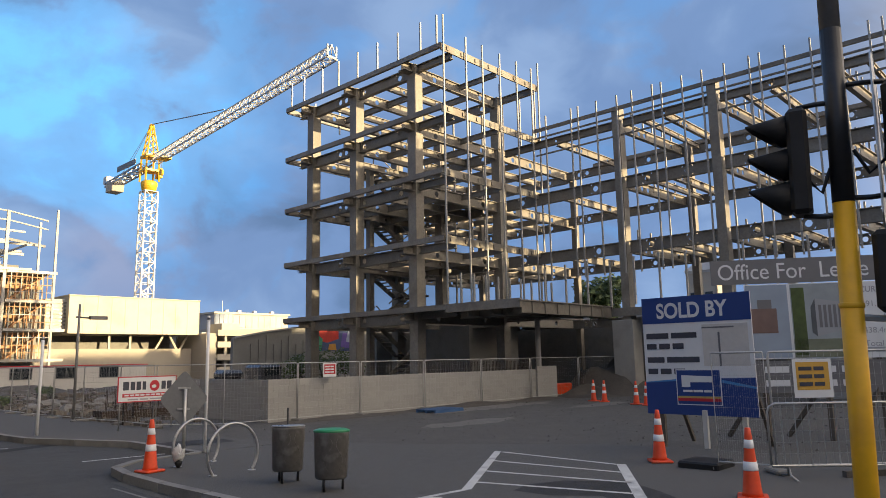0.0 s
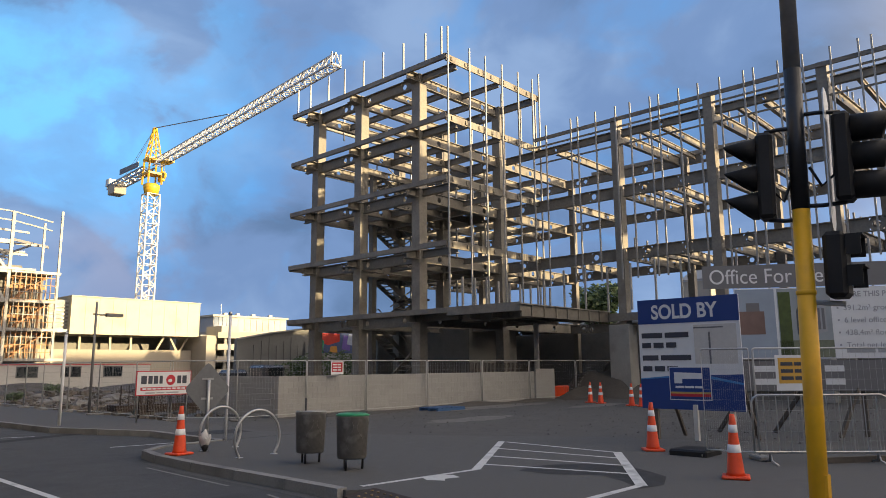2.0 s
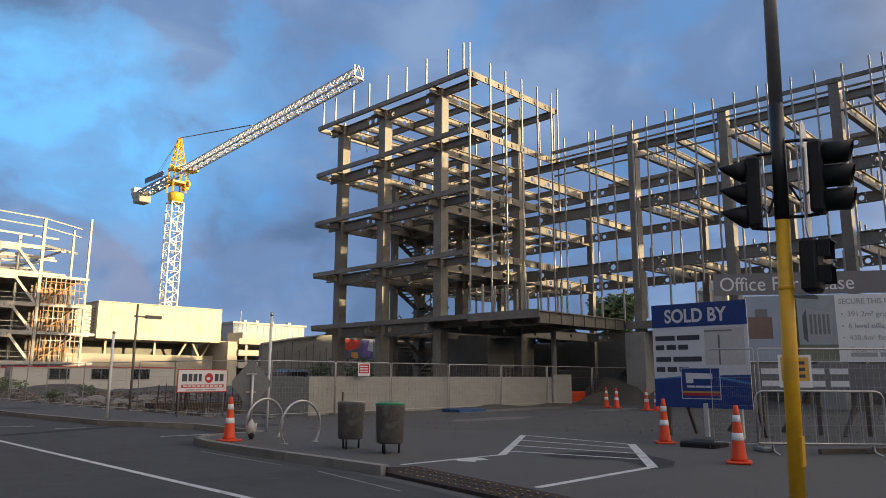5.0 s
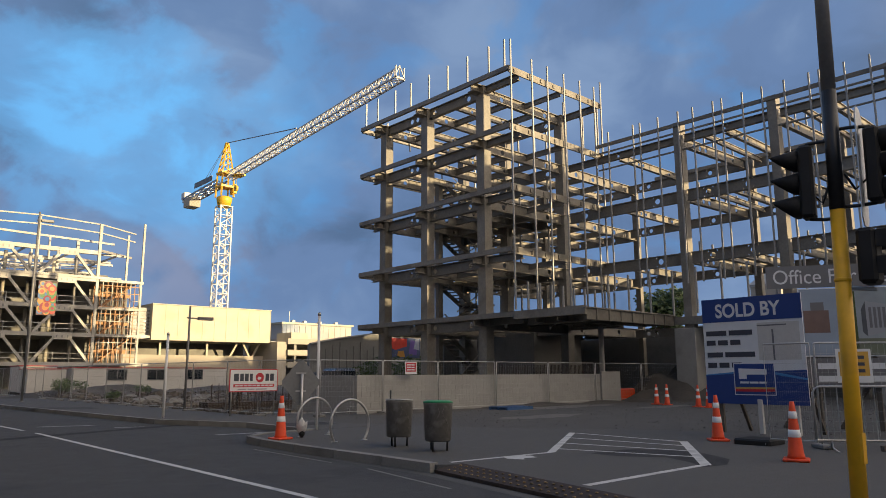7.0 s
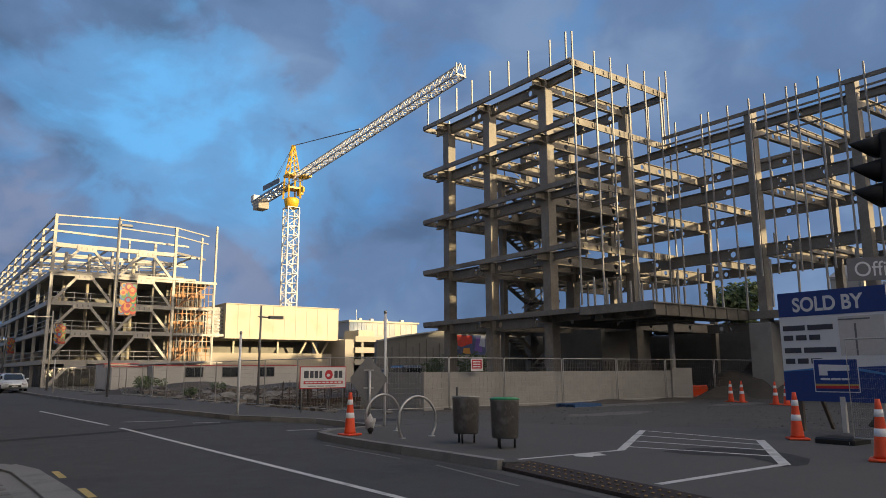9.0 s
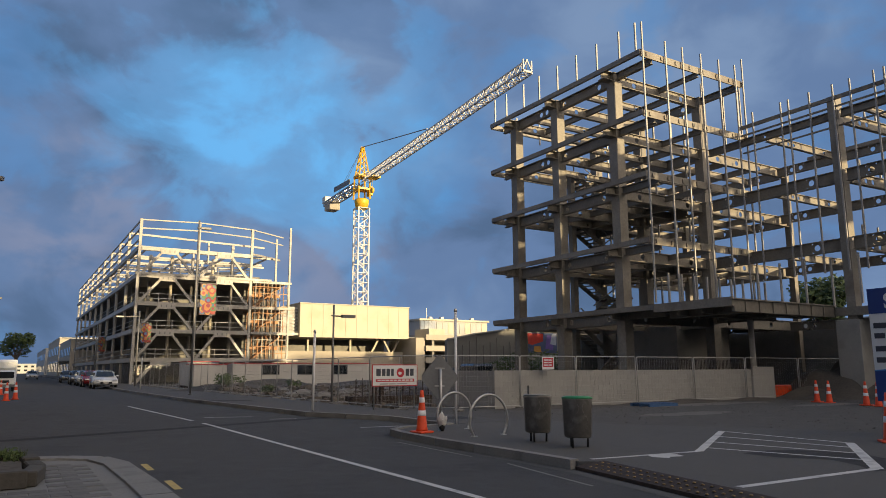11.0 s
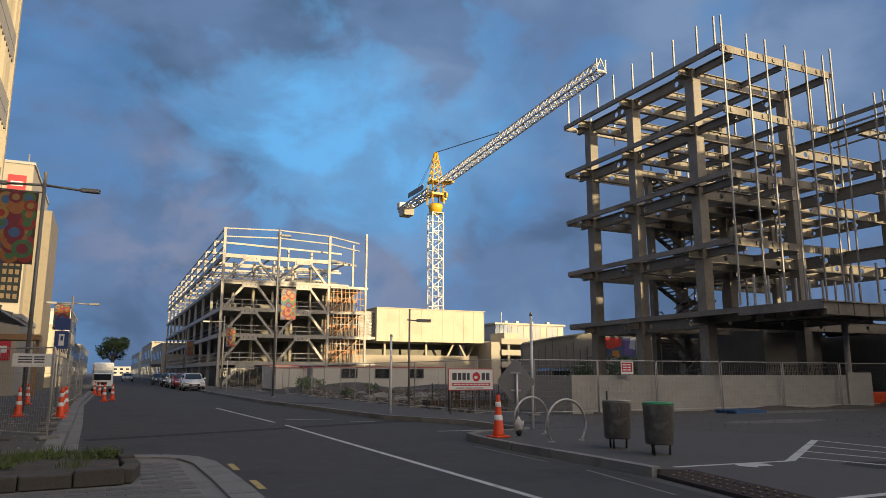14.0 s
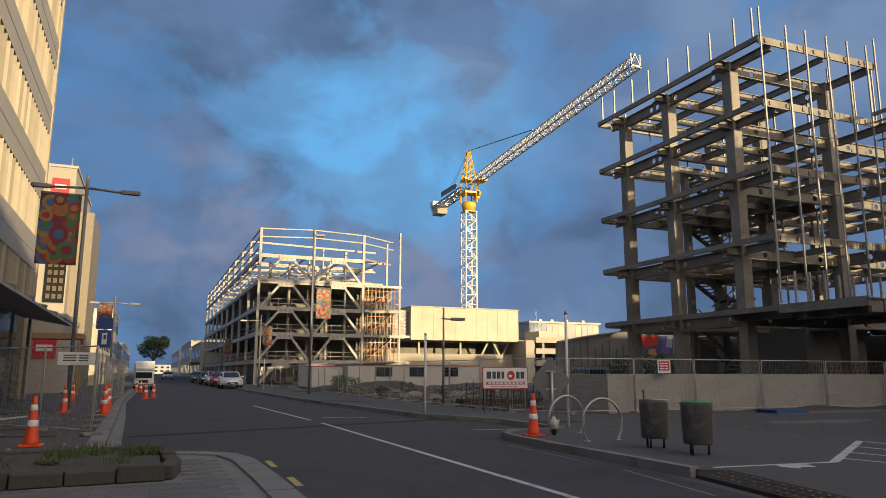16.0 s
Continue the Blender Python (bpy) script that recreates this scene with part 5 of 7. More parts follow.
def office_board():
    s = thing("lease_sign", (19.0, 6.0, -0.06), "wide grey hoarding advertising office space for lease", "sign board")
    b = Board(s, (18.0, 7.62, 0), (0.53, -0.848))
    L = 7.6
    b.rect("header_panel", 0, 3.42, L, 3.98, -0.03, GREY_SIGN, "dark grey header", 0.03)
    b.text("Office For  Lease", 0.14, 3.53, 0.51, WHITE_SIGN, squeeze=0.9)
    b.rect("main_panel", 0.7, 1.72, L, 3.4, -0.03, WHITE_SIGN, "pale printed panel", 0.03)
    b.rect("picture", 0.72, 1.75, 1.6, 3.38, 0.002, mat("picture_sky", (0.3, 0.36, 0.44), 0.5, 0, 0.15, 2, 0))
    b.rect("picture_block", 0.78, 2.3, 1.35, 2.85, 0.008, mat("picture_tower", (0.2, 0.13, 0.11), 0.5, 0, 0.2, 6, 0))
    b.rect("picture_block", 0.95, 2.85, 1.25, 3.05, 0.008, GREY_SIGN)
    b.rect("picture", 1.66, 1.75, 2.84, 3.38, 0.002, mat("picture_street", (0.34, 0.38, 0.4), 0.5, 0, 0.25, 3, 0))
    b.rect("picture_tree", 1.68, 1.8, 1.95, 3.3, 0.008, LEAF)
    b.shape("picture_block", [(2.06, 2.3), (2.16, 2.2), (2.16, 3.05), (2.06, 2.85)], 0.008, mat("picture_facade", (0.1, 0.11, 0.12), 0.5, 0, 0.3, 5, 0))
    b.shape("picture_block", [(2.16, 2.2), (2.72, 2.35), (2.72, 2.95), (2.16, 3.05)], 0.008, TEXT_GREY)
    for k in range(5):
        b.rect("picture_window", 2.22 + k * 0.1, 2.4, 2.28 + k * 0.1, 2.9, 0.013, GREY_SIGN)
    b.rect("picture_lawn", 1.66, 1.75, 2.84, 2.15, 0.008, mat("picture_lawn", (0.2, 0.22, 0.15), 0.6, 0, 0.3, 6, 0))
    b.text("SECURE THIS PRIME", 2.92, 3.16, 0.18, TEXT_GREY, squeeze=0.95, bold=0.003)
    for k, line in enumerate(("391.2m\u00b2 ground floor", "6 level office building", "438.4m\u00b2 floorplates", "Total net lettable area")):
        b.text(line, 3.1, 2.84 - k * 0.29, 0.18, TEXT_GREY)
        b.rect("bullet", 2.96, 2.88 - k * 0.29, 3.0, 2.92 - k * 0.29, 0.004, TEXT_GREY)
    b.bars((0.6, 0.3, 0.5), 3.1, 1.85, 0.1, TEXT_GREY, gap=0.06)
    b.rect("contact_panel", 0.7, 0.98, 4.85, 1.68, -0.03, GREY_SIGN, "dark grey contact band", 0.03)
    for h in (1.42, 1.12):
        b.bars((0.5, 0.3, 0.42, 0.42), 1.0, h, 0.14, WHITE_SIGN, gap=0.12)
    b.rect("logo_plate", 3.95, 1.14, 4.65, 1.56, 0.003, TEAL, "teal plate")
    b.bars((0.1, 0.1, 0.1, 0.1), 4.05, 1.27, 0.16, WHITE_SIGN, 0.008, 0.05)
    for a in (1.0, 2.3, 3.4, 4.4, 5.4, 6.6):
        part("post", add_bar(B(), b.at(a, -0.06, -0.1), b.at(a, 3.4, -0.1), 0.1, 0.1), OLD_WOOD if a != 5.4 else OFFWHITE, s)
        part("brace", add_bar(B(), b.at(a - 0.7, -0.05, -0.9 if a < 3 else 0.3), b.at(a, 1.3, -0.12), 0.08, 0.08), OLD_WOOD, s)
    return s


office_board()


# ---- temporary fences ----
FENCE_TUBE = mat("dull_galvanised_tube", (0.5, 0.5, 0.49), 0.5, 0.2, 0.2, 25, 0.05)


def fence_meshes(w, h, tag):
    fr = B()
    r = 0.017
    add_path(fr, [(0, 0, 0.08), (0, 0, h - 0.05), (0.01, 0, h - 0.01), (0.04, 0, h), (w - 0.04, 0, h), (w - 0.01, 0, h - 0.01), (w, 0, h - 0.05), (w, 0, 0.08)], r, 7)
    add_tube(fr, (0, 0, 0.12), (w, 0, 0.12), r * 0.8, seg=6)
    me_f = mesh_of("frame_" + tag, fr, FENCE_TUBE)
    mesh = B()
    n = int(w / 0.1)
    for i in range(1, n):
        add_bar(mesh, (w * i / n, 0, 0.12), (w * i / n, 0, h - 0.02), 0.0026, 0.0026)
    for k in range(1, 10):
        z = 0.12 + (h - 0.14) * k / 10
        add_bar(mesh, (0, 0, z), (w, 0, z), 0.0032, 0.0032)
    return me_f, mesh_of("wire_" + tag, mesh, GALV)


FENCE_F, FENCE_W = fence_meshes(2.36, 1.88, "panel")
FOOT_MESH = mesh_of("foot", box(-0.1, -0.22, 0, 0.1, 0.22, 0.08, bevel=0.02), KERB)


def fence_panel(x0, y0, x1, y1, z=-0.06, group="site fence panels", label="galvanised mesh temporary fence panel on a concrete foot"):
    f = thing("fence_panel", (x0, y0, z), label, "fence", group)
    f.rotation_euler = (0, 0, math.atan2(y1 - y0, x1 - x0))
    k = math.hypot(x1 - x0, y1 - y0) / 2.4
    f.scale = (k, 1, 1)
    part("frame", FENCE_F, None, f)
    part("wire_mesh", FENCE_W, None, f)
    part("foot", FOOT_MESH, None, f)
    return f


def fence_run(pts, z=-0.06, wobble=0.0, seed=1, **kw):
    rnd = random.Random(seed)
    for (x0, y0), (x1, y1) in zip(pts, pts[1:]):
        d = math.hypot(x1 - x0, y1 - y0)
        n = max(1, round(d / 2.45))
        last = (x0, y0)
        for i in range(n):
            t = (i + 1) / n
            q = (x0 + (x1 - x0) * t + rnd.uniform(-wobble, wobble), y0 + (y1 - y0) * t + rnd.uniform(-wobble, wobble))
            fence_panel(*last, *q, z=z, **kw)
            last = q


# along the block wall and the yard
for a, c in ((13.2, 15.88), (15.88, 18.55), (18.58, 21.78), (21.83, 25.22), (25.27, 28.75), (28.8, 32.8), (32.85, 37.0)):
    fence_panel(a, 20.72, c, 20.72)
# along the site footpath
fence_run([(13.2, 20.72), (11.9, 22.4), (11.5, 30), (11.2, 42), (10.6, 62), (10.4, 76)], wobble=0.12)
# footpath opposite
fence_run([(-1.0, 17.0), (-1.35, 24), (-1.4, 34), (-1.3, 50)], z=0.0, wobble=0.08, seed=4, group="street fence panels", label="leaning mesh fence panel beside the kerb")
fence_run([(-1.0, 17.0), (-3.4, 19.8), (-8, 20.5)], z=0.0, wobble=0.05, seed=6, group="street fence panels", label="mesh fence panel across the broken footpath")


def small_sign(name, x, y, z0, w, h, material, label, u=(1, 0), out=0.05, bars=True, face=None):
    s = thing(name, (x, y, z0), label, "sign")
    b = Board(s, (x, y, z0), u)
    b.rect("plate", 0, 0, w, h, out, WHITE_SIGN, "", 0.006)
    if face:
        b.rect("face", w * 0.08, h * 0.2, w * 0.92, h * 0.92, out + 0.007, face)
    if bars:
        for k in range(3):
            b.bars((w * 0.34, w * 0.26), w * 0.14, h * (0.3 + 0.2 * k), h * 0.1, material, out + 0.013, w * 0.05)
    return s


small_sign("site_notice", 16.84, 20.7, 1.33, 0.56, 0.46, WHITE_SIGN, "small red and white notice hung on the fence", face=RED_SIGN)
small_sign("street_notice", -2.75, 26.6, 1.55, 1.15, 0.42, TEXT_DARK, "white notice board strapped to the lamp post", u=(1, 0.1))


def contractor_sign():
    s = thing("contractor_sign", (11.4, 22.0, -0.06), "white contractor board with dark marks and a red stripe", "sign board")
    b = Board(s, (10.56, 22.02, 0), (1, 0))
    b.rect("panel", 0, 0.78, 1.76, 1.52, 0.0, RED_SIGN, "red rim", 0.02)
    b.rect("face", 0.03, 0.81, 1.73, 1.49, 0.021, WHITE_SIGN)
    # plain dark blocks and a red swirl
    for a, w in ((0.15, 0.17), (0.37, 0.13), (0.54, 0.13), (0.72, 0.1), (1.29, 0.13), (1.46, 0.14)):
        b.rect("mark_block", a, 1.13, a + w, 1.37, 0.027, TEXT_DARK)
    b.shape("swirl", [(1.08 + 0.15 * math.cos(t), 1.24 + 0.16 * math.sin(t)) for t in (i * math.pi / 8 for i in range(16))], 0.027, RED_SIGN, "red swirl mark")
    b.shape("swirl_gap", [(1.06 + 0.07 * math.cos(t), 1.22 + 0.05 * math.sin(t)) for t in (i * math.pi / 8 for i in range(16))], 0.033, WHITE_SIGN)
    b.rect("stripe", 0.14, 0.93, 1.62, 1.03, 0.027, RED_SIGN, "red stripe")
    b.bars((0.12,) * 9, 0.2, 0.96, 0.045, WHITE_SIGN, 0.033, 0.035)
    b.bars((0.3, 0.25, 0.4), 0.3, 0.84, 0.04, TEXT_GREY, 0.027, 0.05)
    for a in (0.1, 1.66):
        part("post", add_tube(B(), b.at(a, 0, -0.03), b.at(a, 1.5, -0.03), 0.025, seg=8), GALV, s)
    return s


contractor_sign()

# gate and barriers by the boards
SAFETY_YELLOW = mat("faded_safety_yellow", (0.62, 0.36, 0.06), 0.6, 0.0, 0.12, 8, 0.0)
fence_panel(13.72, 5.98, 13.8, 5.15, z=0.0, group="yard gate panels", label="open mesh gate panel beside the sold board")
fence_panel(13.82, 5.1, 15.7, 3.2, z=0.0, group="yard gate panels", label="mesh gate panel in front of the lease board")
fence_panel(15.75, 3.15, 17.9, 2.0, z=0.0, group="yard gate panels", label="mesh gate panel in front of the lease board")


def crowd_barrier(x0, y0, x1, y1):
    c = thing("crowd_barrier", (x0, y0, 0), "low galvanised steel crowd barrier with upright bars", "barrier", "crowd barriers")
    c.rotation_euler = (0, 0, math.atan2(y1 - y0, x1 - x0))
    L = math.hypot(x1 - x0, y1 - y0)
    part("frame", add_path(B(), [(0, 0, 0.2), (0, 0, 0.98), (0.04, 0, 1.06), (0.12, 0, 1.1), (L - 0.12, 0, 1.1), (L - 0.04, 0, 1.06), (L, 0, 0.98), (L, 0, 0.2), (L - 0.02, 0, 0.18), (0.02, 0, 0.18), (0, 0, 0.2)], 0.019, 8), GALV, c)
    n = int(L / 0.2)
    for k in range(1, n):
        part("bar", add_tube(B(), (L * k / n, 0, 0.18), (L * k / n, 0, 1.09), 0.009, seg=6), GALV, c)
    for x in (0.25, L - 0.25):
        part("foot", add_path(B(), [(x, -0.3, 0.0), (x, -0.05, 0.05), (x, 0, 0.18), (x, 0.05, 0.05), (x, 0.3, 0.0)], 0.017, 6), GALV, c)
    return c


crowd_barrier(13.3, 5.0, 14.75, 3.3)
crowd_barrier(14.9, 3.15, 16.7, 2.1)
small_sign("warning_notice", 13.93, 4.8, 1.16, 0.62, 0.6, TEXT_DARK, "yellow warning notice fixed to the gate", u=(0.70, -0.71), face=SAFETY_YELLOW)
rb = fixed("rubber_foot", (13.9, 6.2, 0), "black rubber block weighing down the gate", "fence foot")
wpart("block", box(13.5, 5.9, -0.05, 14.2, 6.6, 0.11, bevel=0.03), BLACK, rb)
rb = fixed("timber_rail", (15.0, 3.6, 0), "grey timber plank lying beside the barrier", "plank")
wpart("plank", add_bar(B(), (14.0, 4.2, 0.05), (17.0, 2.0, 0.05), 0.09, 0.09), OLD_WOOD, rb)


# ---- gravel heap and yard things ----
def heap(name, x, y, rx, ry, h, seed, material, label):
    bm = B()
    n = 26
    grid = []
    for i in range(n + 1):
        row = []
        for j in range(n + 1):
            u, v = i / n * 2 - 1, j / n * 2 - 1
            r = math.hypot(u, v)
            z = max(0, 1 - r) ** 0.9 * h * (0.75 + 0.6 * noise.noise((u * 2 + seed, v * 2, 0))) + 0.12 * h * noise.noise((u * 7, v * 7, seed)) * max(0, 1 - r)
            row.append(bm.verts.new((x + u * rx, y + v * ry, -0.07 + max(0, z))))
        grid.append(row)
    for i in range(n):
        for j in range(n):
            bm.faces.new((grid[i][j], grid[i + 1][j], grid[i + 1][j + 1], grid[i][j + 1])).smooth = True
    return solid(name, bm, material, label, "heap")


heap("gravel_mound", 35.4, 20.2, 3.6, 3.0, 2.3, 3.0, SOIL, "heap of grey gravel beside the wing column")
heap("gravel_mound", 32.6, 19.9, 2.2, 1.6, 0.7, 7.0, SOIL, "low spread of grey gravel at the wall's end")
br = fixed("orange_barrier", (32.2, 21.3, -0.06), "orange plastic barrier behind the block wall", "barrier")
wpart("body", box(31.3, 21.25, -0.06, 33.0, 21.55, 0.55, bevel=0.06), ORANGE, br)
pl = fixed("blue_pallet", (21.2, 19.4, -0.06), "blue wooden pallet lying by the block wall", "pallet")
PALLET_BLUE = mat("pallet_blue", (0.05, 0.12, 0.26), 0.8, 0, 0.3, 20, 0.2)
for k in range(3):
    wpart("bearer", box(20.5, 18.9 + k * 0.45, -0.06, 22.0, 19.0 + k * 0.45, 0.03), PALLET_BLUE, pl)
for k in range(6):
    wpart("slat", box(20.5 + k * 0.26, 18.9, 0.03, 20.68 + k * 0.26, 19.9, 0.06), PALLET_BLUE, pl)
pr = fixed("black_post", (17.2, 22.2, -0.06), "short black steel post in front of the block wall", "post")
wpart("shaft", add_tube(B(), (10.1, 12.9, 0), (10.1, 12.9, 0.98), 0.02, seg=8), BLACK_PAINT, pr)
pr.location = (10.1, 12.9, 0)
for ch in pr.children:
    settle(ch)
for k, (x, rx, h) in enumerate(((19.0, 3.4, 0.14), (25.5, 4.0, 0.2), (31.0, 2.6, 0.16))):
    heap("earth_mound", x * 0.93, 20.5, rx, 0.7, h, 30.0 + k, SOIL, "low ridge of soil along the foot of the block wall")
SAND = mat("sandy_gravel", (0.2, 0.19, 0.17), 0.95, 0, 0.5, 30, 0.8, stain=(0.13, 0.125, 0.115), stain_scale=0.8)
rnd = random.Random(77)
for cx, cy, rx, ry in ((24.0, 19.2, 4.2, 0.9), (18.5, 15.5, 2.2, 0.7), (27.5, 16.2, 2.4, 0.6)):
    marking([(cx + rx * math.cos(a) * rnd.uniform(0.6, 1.1), cy + ry * math.sin(a) * rnd.uniform(0.6, 1.1)) for a in (i * math.pi / 14 for i in range(28))], "pale sandy patch on the yard gravel", SAND, -0.0565)
# loose stones of the yard
rnd = random.Random(12)
bm = B()
for k in range(900):
    x, y = rnd.uniform(13.5, 34), rnd.uniform(5, 20.7)
    if x < 15.6 and y < 12.8:
        continue
    s = rnd.uniform(0.015, 0.05) * (1.8 if y > 20.0 else 1)
    vs = [bm.verts.new((x + dx * s * rnd.uniform(.6, 1.2), y + dy * s * rnd.uniform(.6, 1.2), -0.065 + dz * s)) for dx, dy, dz in ((1, 0, 0), (0, 1, 0), (-1, 0, 0), (0, -1, 0), (0.2, 0.1, 0.9))]
    for a in range(4):
        bm.faces.new((vs[a], vs[(a + 1) % 4], vs[4]))
solid("loose_stones", bm, GRAVEL, "loose grey stones scattered over the yard gravel", "stones", kind="stuff")


# ---- building site behind the footpath ----
def site_hut(x0, y0, x1, y1, h, wins, label):
    s = fixed("site_hut", ((x0 + x1) / 2, (y0 + y1) / 2, -0.06), label, "site hut", "site huts")
    wpart("body", box(x0, y0, 0.1, x1, y1, h, bevel=0.03), OFFWHITE, s)
    wpart("roof_trim", box(x0 - 0.05, y0 - 0.05, h, x1 + 0.05, y1 + 0.05, h + 0.06), RED_SIGN, s, "dark red roof trim")
    wpart("base_skid", box(x0, y0 + 0.1, -0.06, x1, y1 - 0.1, 0.1), DARK_RUST, s)
    for x in wins:
        w = wpart("window", box(x - 0.06, y0 - 0.04, 0.95, x + 1.36, y0 - 0.01, 1.75), GREYPAINT, s)
        part("pane", box(x, y0 - 0.06, 1.0, x + 0.62, y0 - 0.045, 1.7), GLASS_DARK, w)
        part("pane", box(x + 0.68, y0 - 0.06, 1.0, x + 1.3, y0 - 0.045, 1.7), GLASS_DARK, w)
    n = int((x1 - x0) / 1.2)
    for k in range(1, n):
        wpart("rib", box(x0 + (x1 - x0) * k / n - 0.02, y0 - 0.012, 0.1, x0 + (x1 - x0) * k / n + 0.02, y0, h), OFFWHITE, s)
    return s


site_hut(14.9, 56, 26.7, 59, 1.84, (17.3, 20.2, 23.2), "long white site hut with red trim and dark windows")
site_hut(12.3, 60, 14.8, 63, 2.0, (), "short white site hut behind the fence")
site_hut(12.1, 56.5, 14.6, 59.0, 1.75, (), "grey-white storage hut beside the long hut")
heap("earth_mound", 15.5, 50, 7, 4, 0.9, 11.0, SOIL, "low mound of soil and rubble before the huts")
heap("earth_mound", 22.5, 48, 6, 4, 0.8, 14.0, SOIL, "low mound of soil and rubble before the huts")
heap("earth_mound", 19.5, 33, 4.5, 3.0, 0.55, 17.0, DARK_RUST, "dark earth bank in the excavation")
rnd = random.Random(31)
for k, (x, y) in enumerate(((12.4, 40), (13.0, 46), (15.0, 44), (13.4, 33.5), (15.1, 35.2), (18.3, 40.5), (21.2, 42), (14.2, 38.6), (12.8, 36.4), (16.6, 38.2), (11.8, 50.5), (12.2, 54))):
    c = fixed("rubble_block", (x, y, -0.06), "broken concrete block lying on the site", "rubble", "rubble blocks")
    s = rnd.uniform(0.22, 0.42)
    bm = B()
    bmesh.ops.create_icosphere(bm, subdivisions=2, radius=s)
    for v in bm.verts:
        d = 1 + 0.5 * noise.noise(v.co * 3.5 + Vector((k * 3.1, 0, 0)))
        v.co = Vector((x, y, 0.02)) + Vector((v.co.x * d * 1.4, v.co.y * d, max(-0.08, v.co.z * d * 0.75)))
    wpart("block", bm, KERB, c)
# small rubble, bricks and timber scraps on the dug ground
bm = B()
for k in range(1500):
    x, y = rnd.uniform(11.9, 24), rnd.uniform(23.2, 54)
    if x > 14.5 and y < 26.5:
        continue
    q, a = rnd.uniform(0.03, 0.13) * (0.7 + y / 60), rnd.uniform(0, 3.14)
    d, e = Vector((math.cos(a), math.sin(a), 0)) * q * rnd.uniform(0.8, 2.2), Vector((-math.sin(a), math.cos(a), 0)) * q
    o = Vector((x, y, -0.07 + rnd.uniform(0, 0.25) * (1 if y > 44 else 0)))
    lo = [bm.verts.new(o + u) for u in (d + e, e - d, -d - e, d - e)]
    hi = [bm.verts.new(v.co * 1.0 + Vector((rnd.uniform(-.02, .02), rnd.uniform(-.02, .02), q * rnd.uniform(0.6, 1.4)))) for v in lo]
    bm.faces.new(hi)
    for n in range(4):
        bm.faces.new((lo[n], lo[(n + 1) % 4], hi[(n + 1) % 4], hi[n]))
solid("site_rubble", bm, mat("mixed_rubble", (0.2, 0.175, 0.15), 0.9, 0, 0.6, 1.1, 0.4, stain=(0.05, 0.04, 0.035), stain_scale=1.7), "scattered rubble, broken brick and timber scraps on the dug ground", "rubble", kind="stuff")
# starter bars in the trench
tr = fixed("starter_bars", (17, 30, -0.06), "row of rusty reinforcing bars standing in the foundation trench", "reinforcing bars")
wpart("trench_beam", box(12.2, 27.2, -0.06, 22.0, 28.0, 0.25), DARK_RUST, tr, "rust-stained formwork")
for k in range(60):
    x = 12.4 + k * 0.16
    wpart("bar", add_bar(B(), (x, 27.4 + 0.3 * (k % 2), 0.2), (x + rnd.uniform(-.05, .05), 27.4 + 0.3 * (k % 2), rnd.uniform(0.75, 1.1)), 0.022, 0.022), DARK_RUST, tr)
for x, y, h in ((11.9, 24.6, 1.15), (12.4, 25.0, 0.95), (12.7, 25.6, 1.1)):
    p = fixed("timber_stake", (x, y, -0.06), "dark timber stake in the ground", "stake", "timber stakes")
    wpart("stake", box(x - 0.06, y - 0.06, -0.06, x + 0.06, y + 0.06, h), DARK_RUST, p)


def street_lamp(x, y, h, arm, side, label, banner=None, r=0.075, two=False):
    s = fixed("street_lamp", (x, y, 0), label, "street lamp", "street lamps")
    wpart("pole", add_tube(B(), (x, y, -0.05), (x, y, h), r, r * 0.75, 12), GREYPAINT, s)
    wpart("base_plate", add_lathe(B(), [(r * 1.9, 0.0), (r * 1.9, 0.04), (r * 1.1, 0.07)], 12, (x, y)), GREYPAINT, s)
    z = h - 0.45
    for sg in ((side, -side) if two else (side,)):
        wpart("arm", add_tube(B(), (x - sg * 0.1, y, z), (x + sg * arm, y, z - 0.06 * arm), r * 0.6, seg=10), GREYPAINT, s)
        bm = B()
        a = x + sg * arm
        add_poly(bm, [(a, y - 0.09), (a + sg * 0.55, y - 0.14), (a + sg * 0.62, y), (a + sg * 0.55, y + 0.14), (a, y + 0.09)], z - 0.06 * arm - 0.05, z - 0.06 * arm + 0.07)
        ln = wpart("lantern", bm, GREYPAINT, s, "flat grey lantern")
    if banner:
        x0, x1, z0, z1 = banner
        b = wpart("banner", box(x0, y - 0.012, z0, x1, y + 0.012, z1), BANNER, s, "banner printed with red, orange and blue baubles")
        wpart("banner_arm", add_tube(B(), (x, y, z1 + 0.03), (x0 if abs(x0 - x) > abs(x1 - x) else x1, y, z1 + 0.03), 0.025, seg=8), GREYPAINT, s)
        rnd2 = random.Random(int(x * 10) + 3)
        w, hh = x1 - x0, z1 - z0
        for k in range(24):
            rr = rnd2.uniform(0.2, 0.36) * w
            cx = x0 + w * (0.22 + 0.56 * ((k * 7) % 3) / 2 + rnd2.uniform(-0.06, 0.06))
            cz = z0 + hh * (0.1 + 0.8 * (k // 3) / 7 + rnd2.uniform(-0.03, 0.03))
            rr = min(rr, cx - x0, x1 - cx, cz - z0, z1 - cz)
            yy = y - 0.013 - 0.0016 * ((k * 11) % 28)
            wpart("bauble_print", add_tube(B(), (cx, yy, cz), (cx, yy - 0.0006, cz), rr, seg=14), BAUBLES[(k * 5 + 2) % 6], s)
            wpart("bauble_print", add_tube(B(), (cx, yy - 0.0007, cz), (cx, yy - 0.0013, cz), rr * 0.55, seg=12), BAUBLES[(k * 3 + k // 4) % 6], s)
    return s


